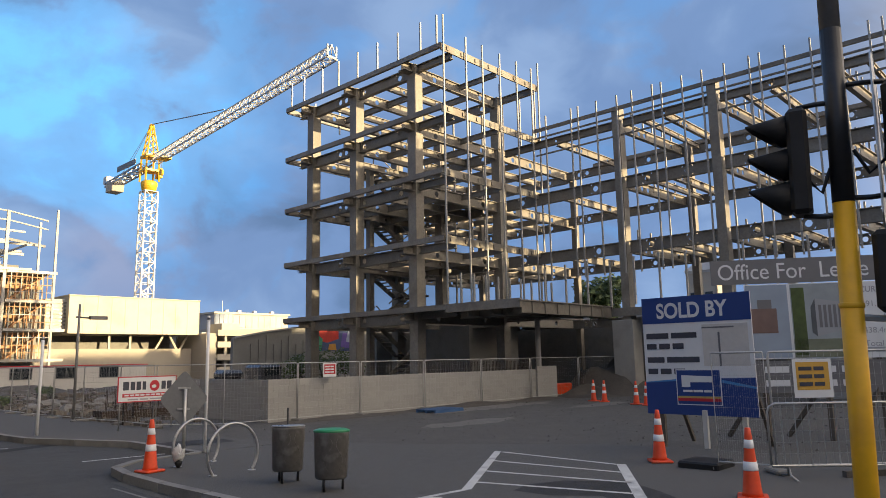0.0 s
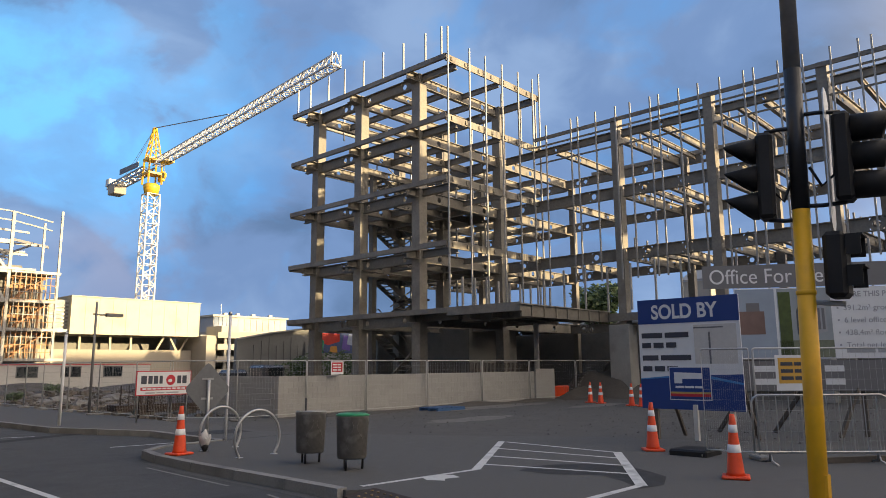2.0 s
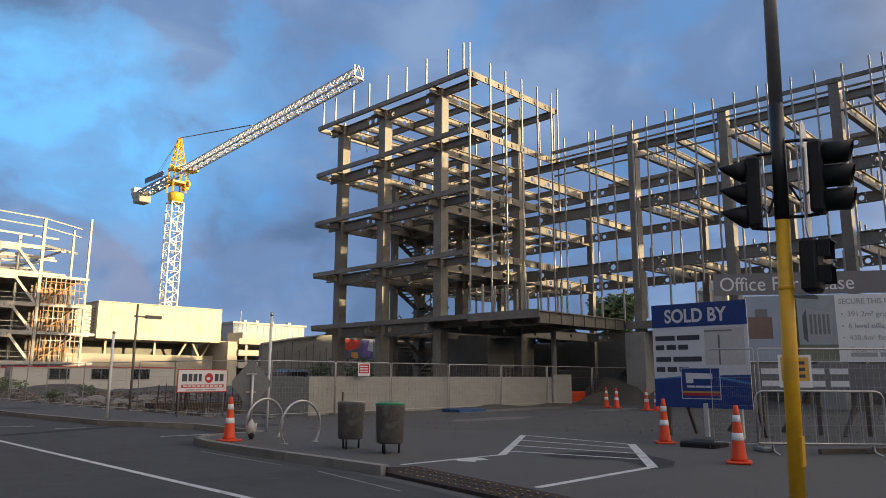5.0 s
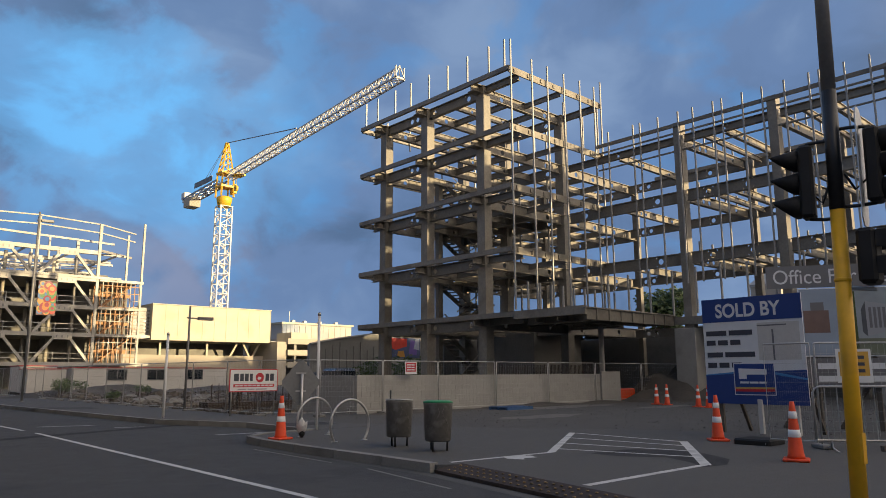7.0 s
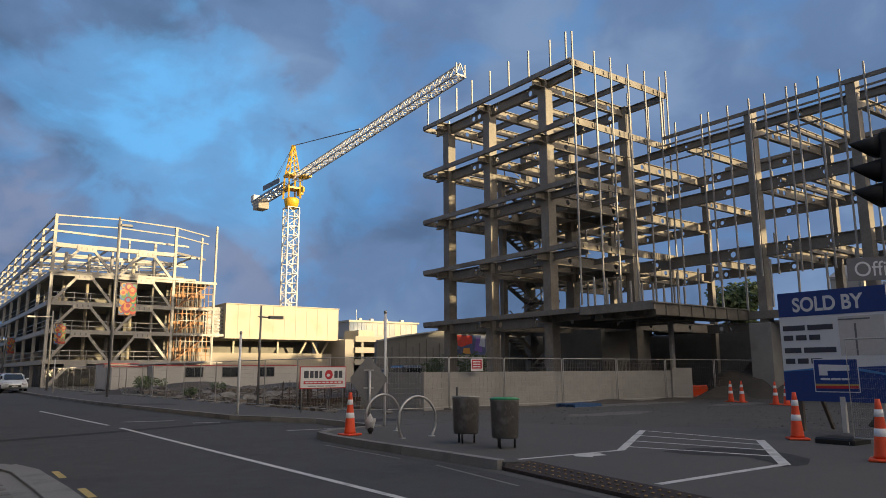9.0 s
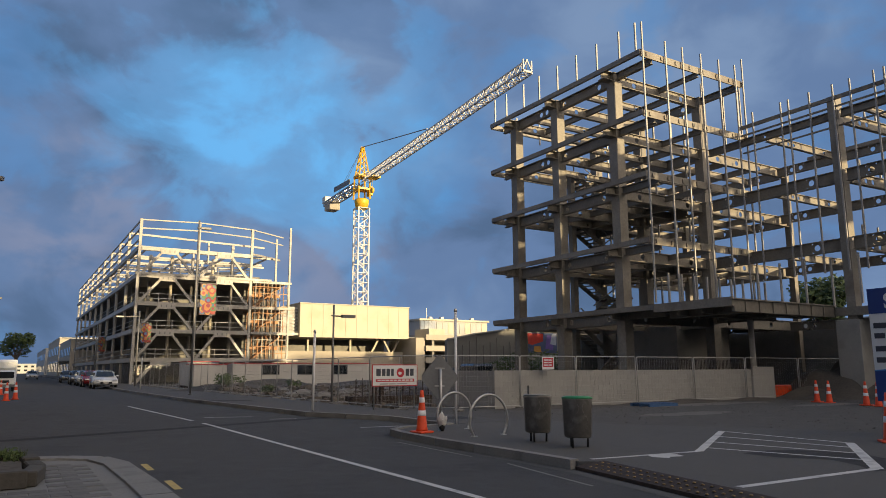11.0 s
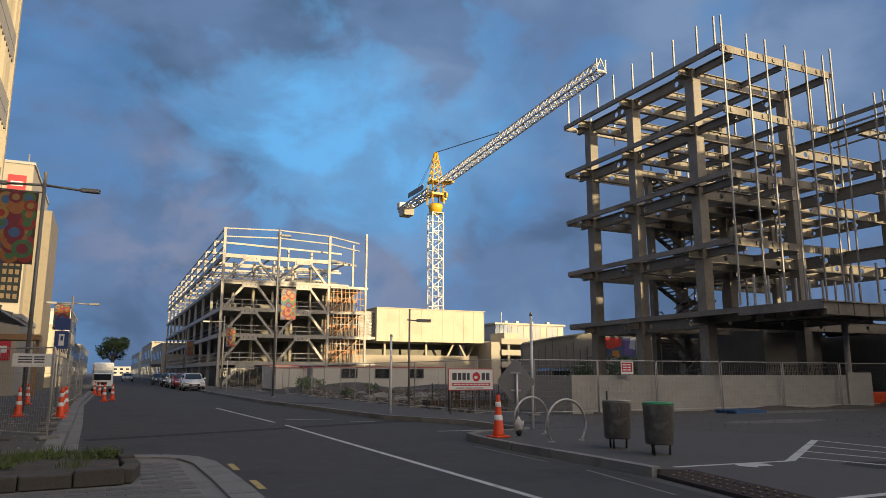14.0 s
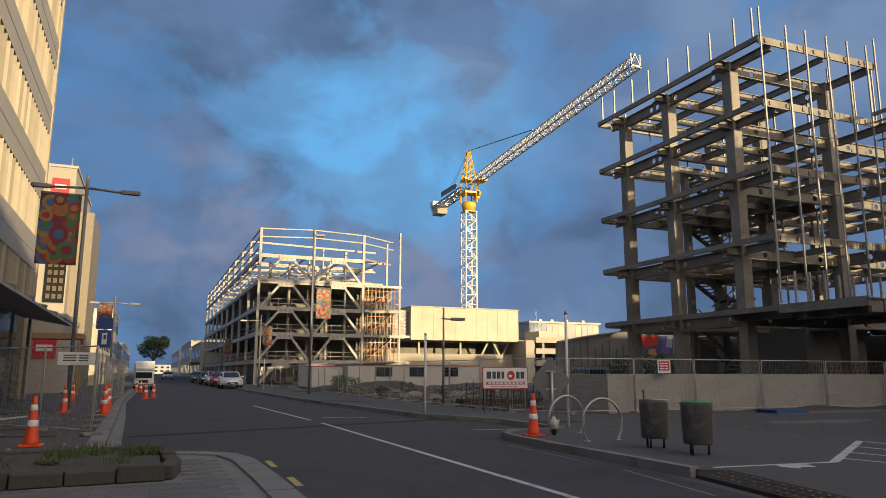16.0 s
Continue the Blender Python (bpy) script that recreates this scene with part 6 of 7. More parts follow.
BANNER = mat("banner_cloth", (0.07, 0.03, 0.04), 0.7, 0, 0.3, 4, 0.05)
BAUBLES = [mat("bauble_" + n, c, 0.6, 0, 0.25, 8, 0) for n, c in (("red", (0.3, 0.025, 0.02)), ("orange", (0.33, 0.12, 0.03)), ("blue", (0.04, 0.12, 0.28)), ("green", (0.05, 0.15, 0.06)), ("crimson", (0.18, 0.012, 0.04)), ("gold", (0.3, 0.18, 0.05)))]
street_lamp(-2.36, 26.8, 8.1, 1.1, 1, "grey steel street lamp with a bauble banner beside the road", (-3.75, -2.5, 4.9, 7.35), two=True)
street_lamp(-2.2, 50, 6.15, 0.9, 1, "grey steel street lamp with a bauble banner farther down the street", (-3.2, -2.3, 4.0, 5.55), two=True)
street_lamp(11.15, 26.9, 3.97, 0.35, 1, "short dark street lamp behind the footpath", None, 0.05)
street_lamp(8.75, 41.5, 9.9, 0.1, 1, "tall grey lamp column with a bauble banner", (9.0, 9.9, 4.45, 6.25), 0.065)
street_lamp(8.9, 63, 6.2, 1.2, -1, "street lamp beside the parked cars", (9.1, 9.9, 3.6, 5.2), 0.08)
street_lamp(8.9, 96, 7.0, 1.2, -1, "street lamp far down the street", (9.1, 9.9, 3.6, 5.4), 0.09)
street_lamp(8.9, 128, 7.0, 1.4, -1, "street lamp far down the street", None, 0.09)
plain_post(8.15, 55, 2.3, 0.04, OFFWHITE, "white post carrying a small parking plate")


def parking_sign():
    s = fixed("parking_sign", (-1.7, 32, 0), "blue parking sign plates on a slim pole", "road sign")
    wpart("pole", add_tube(B(), (-1.7, 32.03, -0.03), (-1.7, 32.03, 3.5), 0.03, seg=8), GALV, s)
    wpart("plate", box(-1.95, 31.98, 2.3, -1.45, 32.0, 3.0), BLUE_SIGN, s)
    wpart("plate", box(-1.98, 31.98, 3.04, -1.42, 32.0, 3.5), BLUE_SIGN, s)
    wpart("symbol", box(-1.79, 31.965, 2.42, -1.6, 31.98, 2.88), WHITE_SIGN, s)
    wpart("symbol", box(-1.73, 31.955, 2.62, -1.64, 31.965, 2.8), BLUE_SIGN, s)
    return s


parking_sign()


# ---- vehicles ----
def car(x, y, paint, label, length=4.3, h=1.46, rz=0, box_back=False):
    """Nose towards -y in its own frame."""
    c = thing("car", (x, y, -0.12), label, "car", "parked cars")
    c.rotation_euler = (0, 0, radians(rz))
    w = 0.86
    prof = [(-2.1, 0.32), (-2.14, 0.62), (-1.95, 0.78), (-1.0, 0.93), (-0.35, 1.36), (0.1, 1.46), (1.1, 1.43), (1.75, 1.02), (2.1, 0.95), (2.14, 0.4), (2.05, 0.3)]
    if box_back:
        prof = [(-2.1, 0.4), (-2.14, 0.75), (-1.95, 0.95), (-1.2, 1.05), (-0.7, 1.6), (-0.2, 1.7), (2.0, 1.7), (2.14, 1.0), (2.14, 0.4)]
    bm = B()
    k = length / 4.28
    sides = []
    for sx in (-1, 1):
        sides.append([bm.verts.new((sx * (w if z < 1.0 else w - (z - 1.0) * 0.42), yy * k, z * h / 1.46)) for yy, z in prof])
    n = len(prof)
    bm.faces.new(sides[0])
    bm.faces.new(sides[1][::-1])
    for i in range(n):
        bm.faces.new((sides[0][i], sides[1][i], sides[1][(i + 1) % n], sides[0][(i + 1) % n]))
    bmesh.ops.recalc_face_normals(bm, faces=bm.faces)
    bmesh.ops.bevel(bm, geom=list(bm.edges), offset=0.045, segments=2, affect="EDGES")
    for f in bm.faces:
        f.smooth = True
    part("body", bm, paint, c)
    z1 = h / 1.46
    bm = B()
    q = [bm.verts.new(p) for p in ((-0.66, -1.0 * k, 0.97 * z1), (0.66, -1.0 * k, 0.97 * z1), (0.58, -0.38 * k, 1.37 * z1), (-0.58, -0.38 * k, 1.37 * z1))]
    bm.faces.new(q)
    bmesh.ops.translate(bm, verts=bm.verts, vec=(0, -0.012, 0.012))
    ex = bmesh.ops.extrude_face_region(bm, geom=bm.faces[:])
    bmesh.ops.translate(bm, verts=[v for v in ex["geom"] if isinstance(v, bmesh.types.BMVert)], vec=(0, -0.01, 0.012))
    part("windscreen", bm, GLASS_DARK, c)
    for sx in (-1, 1):
        for a0, a1 in ((-0.75, 0.15), (0.25, 1.35)):
            bm = B()
            add_box(bm, sx * 0.79 - 0.05, a0 * k, 0.98 * z1, sx * 0.79 + 0.05, a1 * k, 1.3 * z1)
            part("side_window", bm, GLASS_DARK, c)
        for yy in (-1.32, 1.3):
            wh = part("wheel", add_tube(B(), (sx * 0.7, yy * k, 0.31), (sx * 0.89, yy * k, 0.31), 0.31, seg=18), TYRE, c)
            part("rim", add_tube(B(), (sx * 0.88, yy * k, 0.31), (sx * 0.9, yy * k, 0.31), 0.2, seg=12), GALV, wh)
        part("headlight", box(sx * 0.64 - 0.17, -2.17 * k, 0.62, sx * 0.64 + 0.17, -2.02 * k, 0.76, bevel=0.02), REFLECT, c)
        part("mirror", box(sx * 0.95 - 0.09, -0.75 * k, 0.98, sx * 0.95 + 0.09, -0.65 * k, 1.1, bevel=0.02), paint, c)
    part("grille", box(-0.42, -2.17 * k, 0.42, 0.42, -2.08 * k, 0.58), BLACK, c)
    part("plate", box(-0.2, -2.19 * k, 0.44, 0.2, -2.17 * k, 0.54), OFFWHITE, c)
    return c


PAINT = {n: mat("paint_" + n, c, 0.3, 0.1, 0.05, 3, 0, coat=0.5) for n, c in (("white", (0.72, 0.74, 0.74)), ("red", (0.3, 0.02, 0.025)), ("silver", (0.4, 0.41, 0.42)), ("dark", (0.05, 0.055, 0.065)))}
car(6.75, 64.9, PAINT["white"], "white hatchback with a green roof sign parked at the kerb")
car(6.65, 72.4, PAINT["red"], "red hatchback parked at the kerb")
car(6.65, 79.5, PAINT["silver"], "silver car parked in the row")
car(6.5, 86, PAINT["dark"], "dark car parked in the row")
car(3.5, 139, PAINT["silver"], "silver car far down the street")
car(6.4, 100, PAINT["dark"], "dark car farther along the row")


def camper(x, y):
    c = thing("camper_van", (x, y, -0.12), "white box van parked nose towards the crossing", "van")
    part("cab", box(-0.95, -2.6, 0.4, 0.95, -0.9, 1.75, bevel=0.14), PAINT["white"], c)
    part("box_body", box(-1.05, -0.9, 0.45, 1.05, 3.2, 2.65, bevel=0.1), PAINT["white"], c)
    part("overcab", box(-1.03, -1.9, 1.8, 1.03, -0.88, 2.6, bevel=0.16), PAINT["white"], c)
    part("windscreen", box(-0.82, -2.63, 1.1, 0.82, -2.58, 1.62), GLASS_DARK, c)
    part("bumper", box(-0.97, -2.7, 0.35, 0.97, -2.58, 0.58, bevel=0.03), GREYPAINT, c)
    part("grille", box(-0.45, -2.64, 0.68, 0.45, -2.6, 0.92), BLACK, c)
    for sx in (-1, 1):
        part("headlight", box(sx * 0.7 - 0.16, -2.65, 0.68, sx * 0.7 + 0.16, -2.6, 0.9), REFLECT, c)
        for yy in (-1.8, 2.0):
            wh = part("wheel", add_tube(B(), (sx * 0.7, yy, 0.36), (sx * 0.98, yy, 0.36), 0.36, seg=18), TYRE, c)
            part("rim", add_tube(B(), (sx * 0.97, yy, 0.36), (sx * 0.99, yy, 0.36), 0.2, seg=12), GALV, wh)
    return c


camper(-0.2, 63).scale = (0.72, 1, 0.86)


def site_truck():
    c = fixed("site_truck", (25.3, 38.5, -0.06), "dark flatbed truck with an orange digger part behind the wall", "truck")
    wpart("cab", box(25.4, 38.0, 0.3, 27.0, 39.8, 1.7, bevel=0.15), PAINT["dark"], c)
    wpart("bed", box(23.0, 38.1, 0.5, 25.4, 39.8, 0.85, bevel=0.03), BLACK, c)
    wpart("load", box(23.2, 38.3, 0.85, 24.6, 39.6, 1.45, bevel=0.2), PAINT["dark"], c)
    wpart("window", box(25.7, 37.96, 1.05, 26.7, 38.0, 1.55), GLASS_DARK, c)
    for x in (23.6, 26.3):
        wpart("wheel", add_tube(B(), (x, 37.95, 0.36), (x, 38.25, 0.36), 0.42, seg=16), TYRE, c)
    wpart("bucket", box(26.3, 37.2, 0.1, 27.2, 37.8, 0.55, bevel=0.15), CRANE_YELLOW, c, "orange digger bucket")
    return c


site_truck()


# ---- plants ----
def leaves(bm, centre, rx, rz, n, size, rnd):
    for _ in range(n):
        d = Vector((rnd.gauss(0, 1), rnd.gauss(0, 1), rnd.gauss(0, 1))).normalized()
        r = rnd.uniform(0.45, 1.0) ** 0.5
        bump = 0.8 + 0.45 * noise.noise(d * 2.2 + Vector(centre) * 0.3)
        p = Vector(centre) + Vector((d.x * rx, d.y * rx, d.z * rz)) * r * bump
        a = Vector((rnd.uniform(-1, 1), rnd.uniform(-1, 1), rnd.uniform(-0.6, 0.6))).normalized() * size * rnd.uniform(0.6, 1.3)
        b = a.orthogonal().normalized() * a.length * 0.55
        vs = [bm.verts.new(p + q) for q in (-a, b, a, -b)]
        bm.faces.new(vs)


def tree(x, y, h, r, label, n=1700, size=0.16, seed=1):
    t = fixed("tree", (x, y, -0.06), label, "tree", "trees")
    rnd2 = random.Random(seed)
    bm = B()
    add_tube(bm, (x, y, -0.06), (x + 0.05, y, h * 0.5), r * 0.09, r * 0.055, 9)
    wpart("trunk", bm, BARK, t)
    cr = B()
    for k in range(9):
        a = k * 2.4
        e = Vector((x + math.cos(a) * r * 0.62, y + math.sin(a) * r * 0.62, h * rnd2.uniform(0.55, 0.9)))
        wpart("limb", add_tube(B(), (x, y, h * rnd2.uniform(0.3, 0.48)), e, r * 0.04, r * 0.012, 6), BARK, t)
        leaves(cr, e, r * 0.5, h * 0.17, n // 10, size, rnd2)
    leaves(cr, (x, y, h * 0.82), r * 0.6, h * 0.2, n // 8, size, rnd2)
    wpart("crown", cr, LEAF, t)
    return t


tree(0.9, 150, 8.0, 2.9, "round green street tree at the end of the road", 2600, 0.22, 2)
tree(62, 36.5, 9.6, 2.5, "leafy green tree seen through the steel frame", 3600, 0.24, 3)


def bush(x, y, r, h, label, n=500, size=0.09, seed=2, z=-0.06):
    b = fixed("bush", (x, y, z), label, "bush", "bushes")
    rnd2 = random.Random(seed)
    cr = B()
    for k in range(6):
        a = k * 1.1
        e = Vector((x + math.cos(a) * r * 0.5, y + math.sin(a) * r * 0.5, z + h * rnd2.uniform(0.45, 0.75)))
        wpart("stem", add_tube(B(), (x, y, z), e, 0.03, 0.01, 5), BARK, b)
        leaves(cr, e, r * 0.55, h * 0.33, n // 6, size, rnd2)
    wpart("foliage", cr, LEAF, b)


for k, (x, y, r, h) in enumerate(((30.6, 41.5, 1.3, 2.8), (33.0, 41.5, 1.4, 3.1), (35.2, 41.8, 1.3, 2.9), (28.6, 42.0, 1.1, 1.9))):
    bush(x, y, r, h, "dark green shrub in front of the painted wall", 700, 0.11, 20 + k)


for k, (x, y, r, h) in enumerate(((12.1, 47.5, 0.7, 1.2), (12.6, 49.5, 0.6, 1.5), (13.8, 51.0, 0.8, 1.1), (16.5, 46.5, 0.6, 0.8), (12.0, 38.0, 0.4, 0.7))):
    bush(x, y, r, h, "scrubby weeds growing behind the site fence", 260, 0.08, 40 + k)


# ---- planter and paving on the near corner ----
def planter():
    p = fixed("stone_planter", (-0.6, 10.9, 0), "low stone-edged planter with weeds and dry soil", "planter")
    pts = [(-4.2, 9.75), (-1.4, 9.78), (0.3, 9.9), (0.42, 10.6), (0.32, 11.7), (0.05, 12.2), (-1.6, 12.3), (-4.2, 12.3)]
    rnd2 = random.Random(3)
    for (x0, y0), (x1, y1) in zip(pts, pts[1:]):
        d = math.hypot(x1 - x0, y1 - y0)
        n = max(1, round(d / 0.62))
        for i in range(n):
            a, b = i / n + 0.008 / d, (i + 1) / n - 0.008 / d
            hgt = 0.19 + rnd2.uniform(-0.025, 0.02)
            bm = add_bar(B(), (x0 + (x1 - x0) * a, y0 + (y1 - y0) * a, hgt / 2), (x0 + (x1 - x0) * b, y0 + (y1 - y0) * b, hgt / 2), 0.2, hgt)
            bmesh.ops.bevel(bm, geom=list(bm.edges), offset=0.015, segments=1, affect="EDGES")
            wpart("edge_stone", bm, STONE, p)
    bm = B()
    n = 22
    g = [[bm.verts.new((-4.1 + 4.35 * i / n, 9.9 + 2.3 * j / n, 0.15 + 0.07 * noise.noise((i * 0.5, j * 0.5, 3)))) for j in range(n + 1)] for i in range(n + 1)]
    for i in range(n):
        for j in range(n):
            bm.faces.new((g[i][j], g[i + 1][j], g[i + 1][j + 1], g[i][j + 1])).smooth = True
    wpart("soil", bm, SOIL, p)
    bm = B()
    for cx, cy, rr, cnt in ((-0.9, 11.6, 0.4, 160), (0.0, 11.5, 0.3, 150), (-0.3, 10.5, 0.2, 30), (-1.9, 10.6, 0.4, 90), (-0.55, 11.9, 0.3, 110)):
        for _ in range(cnt):
            a, r = rnd2.uniform(0, 6.28), rr * rnd2.random() ** 0.5
            x, y = cx + r * math.cos(a), cy + r * math.sin(a)
            hgt = rnd2.uniform(0.05, 0.2)
            lx, ly = rnd2.uniform(-.06, .06), rnd2.uniform(-.06, .06)
            v = [bm.verts.new(q) for q in ((x - 0.008, y, 0.14), (x + 0.008, y, 0.14), (x + lx, y + ly, 0.16 + hgt))]
            bm.faces.new(v)
    ob = wpart("grass", bm, LEAF, p, "short green grass")
    ob["kind"] = "stuff"
    return p


planter()
for k, (x, y, r, h) in enumerate(((0.05, 11.5, 0.26, 0.18), (-0.7, 11.7, 0.26, 0.13), (-1.1, 10.6, 0.18, 0.12))):
    bush(x, y, r, h, "clump of green weeds growing in the planter soil", 260, 0.028, 60 + k, 0.13)
for k, (x, y, a, ln) in enumerate(((-2.9, 19.2, 20, 1.6), (-3.6, 23.5, 70, 2.2), (-2.2, 17.2, -15, 1.1), (-3.9, 26.5, 40, 1.8), (-2.6, 29.5, 85, 1.5))):
    d = thing("timber_scrap", (x, y, 0), "dirty timber offcut lying on the broken footpath", "plank", "timber scraps")
    d.rotation_euler = (0, 0, radians(a))
    part("plank", add_box(B(), -ln / 2, -0.05, 0.0, ln / 2, 0.05, 0.045, bevel=0.006), OLD_WOOD if k != 1 else OFFWHITE, d)
rnd = random.Random(91)
bm = B()
for k in range(420):
    x, y = rnd.uniform(-4.8, -1.0), rnd.uniform(13.5, 34)
    q = rnd.uniform(0.012, 0.05)
    vs = [bm.verts.new((x + dx * q * rnd.uniform(.6, 1.6), y + dy * q * rnd.uniform(.6, 1.6), dz * q)) for dx, dy, dz in ((1, 0, 0), (0, 1, 0), (-1, 0, 0), (0, -1, 0), (0.2, 0.1, 0.8))]
    for a in range(4):
        bm.faces.new((vs[a], vs[(a + 1) % 4], vs[4]))
solid("footpath_rubble", bm, KERB, "crumbled asphalt and stones on the broken footpath", "rubble", kind="stuff")


# ---- left side of the street ----
def louvred_building():
    b = fixed("louvred_office_building", (-12, 27, 0), "tall office block with cream vertical louvres lit by low sun", "building")
    x, y0, y1 = -5.5, 8.0, 40.2
    wpart("wall", box(-20, y0, -0.05, x - 0.3, y1, 27), BEIGE, b)
    for k in range(6):
        z = 6.3 + k * 3.55
        wpart("spandrel", box(x - 0.3, y0, z, x, y1, z + 1.55), SPANDREL, b)
        wpart("spandrel_joint", box(x, y0, z + 0.74, x + 0.01, y1, z + 0.78), GREYPAINT, b)
        wpart("glazing", box(x - 0.3, y0, z + 1.55, x - 0.28, y1, z + 3.55), GLASS_DARK, b)
    wpart("window_strip", box(x - 0.32, y0, 3.4, x - 0.28, y1, 6.3), GLASS_DARK, b)
    wpart("shopfront", box(x - 0.3, y0, 0, x - 0.26, y1, 3.4), GLASS_DARK, b, "dark shopfront glazing under the canopy")
    lou = mesh_of("louvre", box(-0.15, -0.04, 0, 0.02, 0.04, 2.0), LOUVRE)
    for k in range(-1, 6):
        z = 6.3 + k * 3.55 + 1.55
        for j in range(34):
            wpiece("louvre", lou, b, (x - 0.02, y1 - 0.25 - j * 0.66, z), 24 + 5 * math.sin(j * 1.7 + k))
    wpart("corner_fin", box(x - 0.3, y1, -0.05, x + 0.06, y1 + 0.35, 27), LOUVRE, b)
    # canopy of grey slats
    wpart("canopy_frame", box(-5.5, 14, 3.95, -5.3, 38, 4.15), GREYPAINT, b)
    for k in range(7):
        wpart("canopy_slat", box(-5.4 + k * 0.3, 14, 3.75 - k * 0.06, -5.14 + k * 0.3, 37.2 - k * 0.1, 3.83 - k * 0.06), GREYBLDG, b)
    for j in range(8):
        wpart("canopy_arm", add_bar(B(), (-5.5, 15 + j * 3.1, 3.95), (-3.3, 15 + j * 3.1, 3.5), 0.1, 0.14), GREYPAINT, b)
    for j in range(6):
        wpart("shop_post", box(-5.16, 15 + j * 4.4, 0, -5.04, 15.12 + j * 4.4, 3.7), GREYPAINT, b)
    return b


louvred_building()


def hotel():
    b = fixed("beige_hotel", (-9.5, 65, 0), "beige hotel block with red sign panels and a low front wing", "building")
    wpart("wall", box(-16, 60, 0, -6.1, 74, 16.9), BEIGE, b)
    wpart("roof_cap", box(-16.1, 59.9, 16.9, -6.0, 74.1, 17.1), GREYBLDG, b)
    wpart("stair_tower", box(-6.1, 62, 0, -4.75, 70, 13.9), LOUVRE, b)
    wpart("sign_panel", box(-7.7, 59.9, 14.7, -6.5, 59.98, 16.0), RED_SIGN, b, "red sign panel")
    wpart("sign_mark", box(-7.5, 59.85, 15.15, -6.7, 59.9, 15.5), WHITE_SIGN, b)
    wpart("window_panel", box(-7.6, 59.9, 6.4, -6.2, 59.98, 10.4), GLASS_DARK, b)
    for k in range(6):
        for j in range(3):
            wpart("window", box(-7.4 + j * 0.4, 59.85, 6.7 + k * 0.6, -7.15 + j * 0.4, 59.9, 7.05 + k * 0.6), mat("warm_window", (0.13, 0.085, 0.045), 0.4, 0, 0.3, 3, 0) if k == 0 and j == 0 else bpy.data.materials["warm_window"], b)
    wpart("antenna", add_tube(B(), (-6.6, 61, 17.1), (-6.6, 61, 18.0), 0.06, seg=6), GALV, b)
    wpart("front_wing", box(-12, 50, 0, -5.0, 60, 4.6), BEIGE, b, "pale single-storey front wing")
    wpart("front_trim", box(-12.05, 49.9, 4.6, -4.9, 60, 4.9), GREYBLDG, b)
    wpart("sign_panel", box(-6.6, 49.9, 2.1, -5.3, 49.98, 3.4), RED_SIGN, b, "red sign panel")
    wpart("sign_mark", box(-6.4, 49.86, 2.55, -5.5, 49.9, 2.95), WHITE_SIGN, b)
    wpart("timber_canopy", box(-7.0, 44.0, 3.1, -3.4, 46.0, 3.4), WOOD, b, "brown timber canopy beam")
    for x in (-6.9, -3.6):
        wpart("canopy_post", box(x, 44.9, 0, x + 0.15, 45.05, 3.1), WOOD, b)
    return b


hotel()


def row_building(x0, y0, x1, y1, h, material, label, floors, face, bays):
    """A plain far building with its storeys of windows on one face: 'x' faces +x, 'X' faces -x, 'y' faces -y."""
    b = fixed("far_building", ((x0 + x1) / 2, (y0 + y1) / 2, 0), label, "building", "far buildings")
    wpart("wall", box(x0, y0, -0.06, x1, y1, h), material, b)
    wpart("parapet", box(x0 - 0.1, y0 - 0.1, h, x1 + 0.1, y1 + 0.1, h + 0.3), GREYBLDG, b)
    for f in range(floors):
        z = 1.0 + f * (h - 0.6) / floors
        zh = (h - 0.6) / floors * 0.5
        for k in range(bays):
            if face == "y":
                a = x0 + (x1 - x0) * (k + 0.25) / bays
                wpart("window", box(a, y0 - 0.05, z, a + (x1 - x0) / bays * 0.5, y0 - 0.02, z + zh), GLASS_DARK, b)
            else:
                a = y0 + (y1 - y0) * (k + 0.25) / bays
                xx = x1 + 0.02 if face == "x" else x0 - 0.05
                wpart("window", box(xx, a, z, xx + 0.03, a + (y1 - y0) / bays * 0.5, z + zh), GLASS_DARK, b)
    return b


row_building(-14, 76, -4.4, 96, 5.6, CREAM, "low cream shop building beyond the hotel", 2, "x", 6)
row_building(-14, 98, -4.4, 116, 8.8, OFFWHITE, "white corner building with a square tower front", 3, "x", 5)
row_building(-15, 118, -5, 160, 6.0, BEIGE, "beige shop row far down the street", 2, "x", 9)
row_building(-15, 165, -5, 230, 7.0, GREYBLDG, "grey shop row far down the street", 2, "x", 9)
row_building(10, 156, 24, 190, 7.2, BEIGE, "beige shop row beyond the steel frame", 2, "X", 7)
row_building(10, 194, 24, 250, 9.0, BEIGE, "beige corner building far down the street", 2, "X", 7)
row_building(9.5, 255, 24, 330, 8.0, GREYBLDG, "grey building closing the distance", 2, "X", 7)
row_building(-6, 420, 12, 440, 4.5, GREYBLDG, "far building at the end of the street", 2, "y", 6)
for k in range(6):
    aw = fixed("shop_awning", (9.3, 158 + k * 6, 3), "dark shop awning over the far footpath", "awning", "shop awnings")
    wpart("roof", box(8.0, 156 + k * 6, 3.0, 10, 161.6 + k * 6, 3.2), PAINT["dark"], aw)


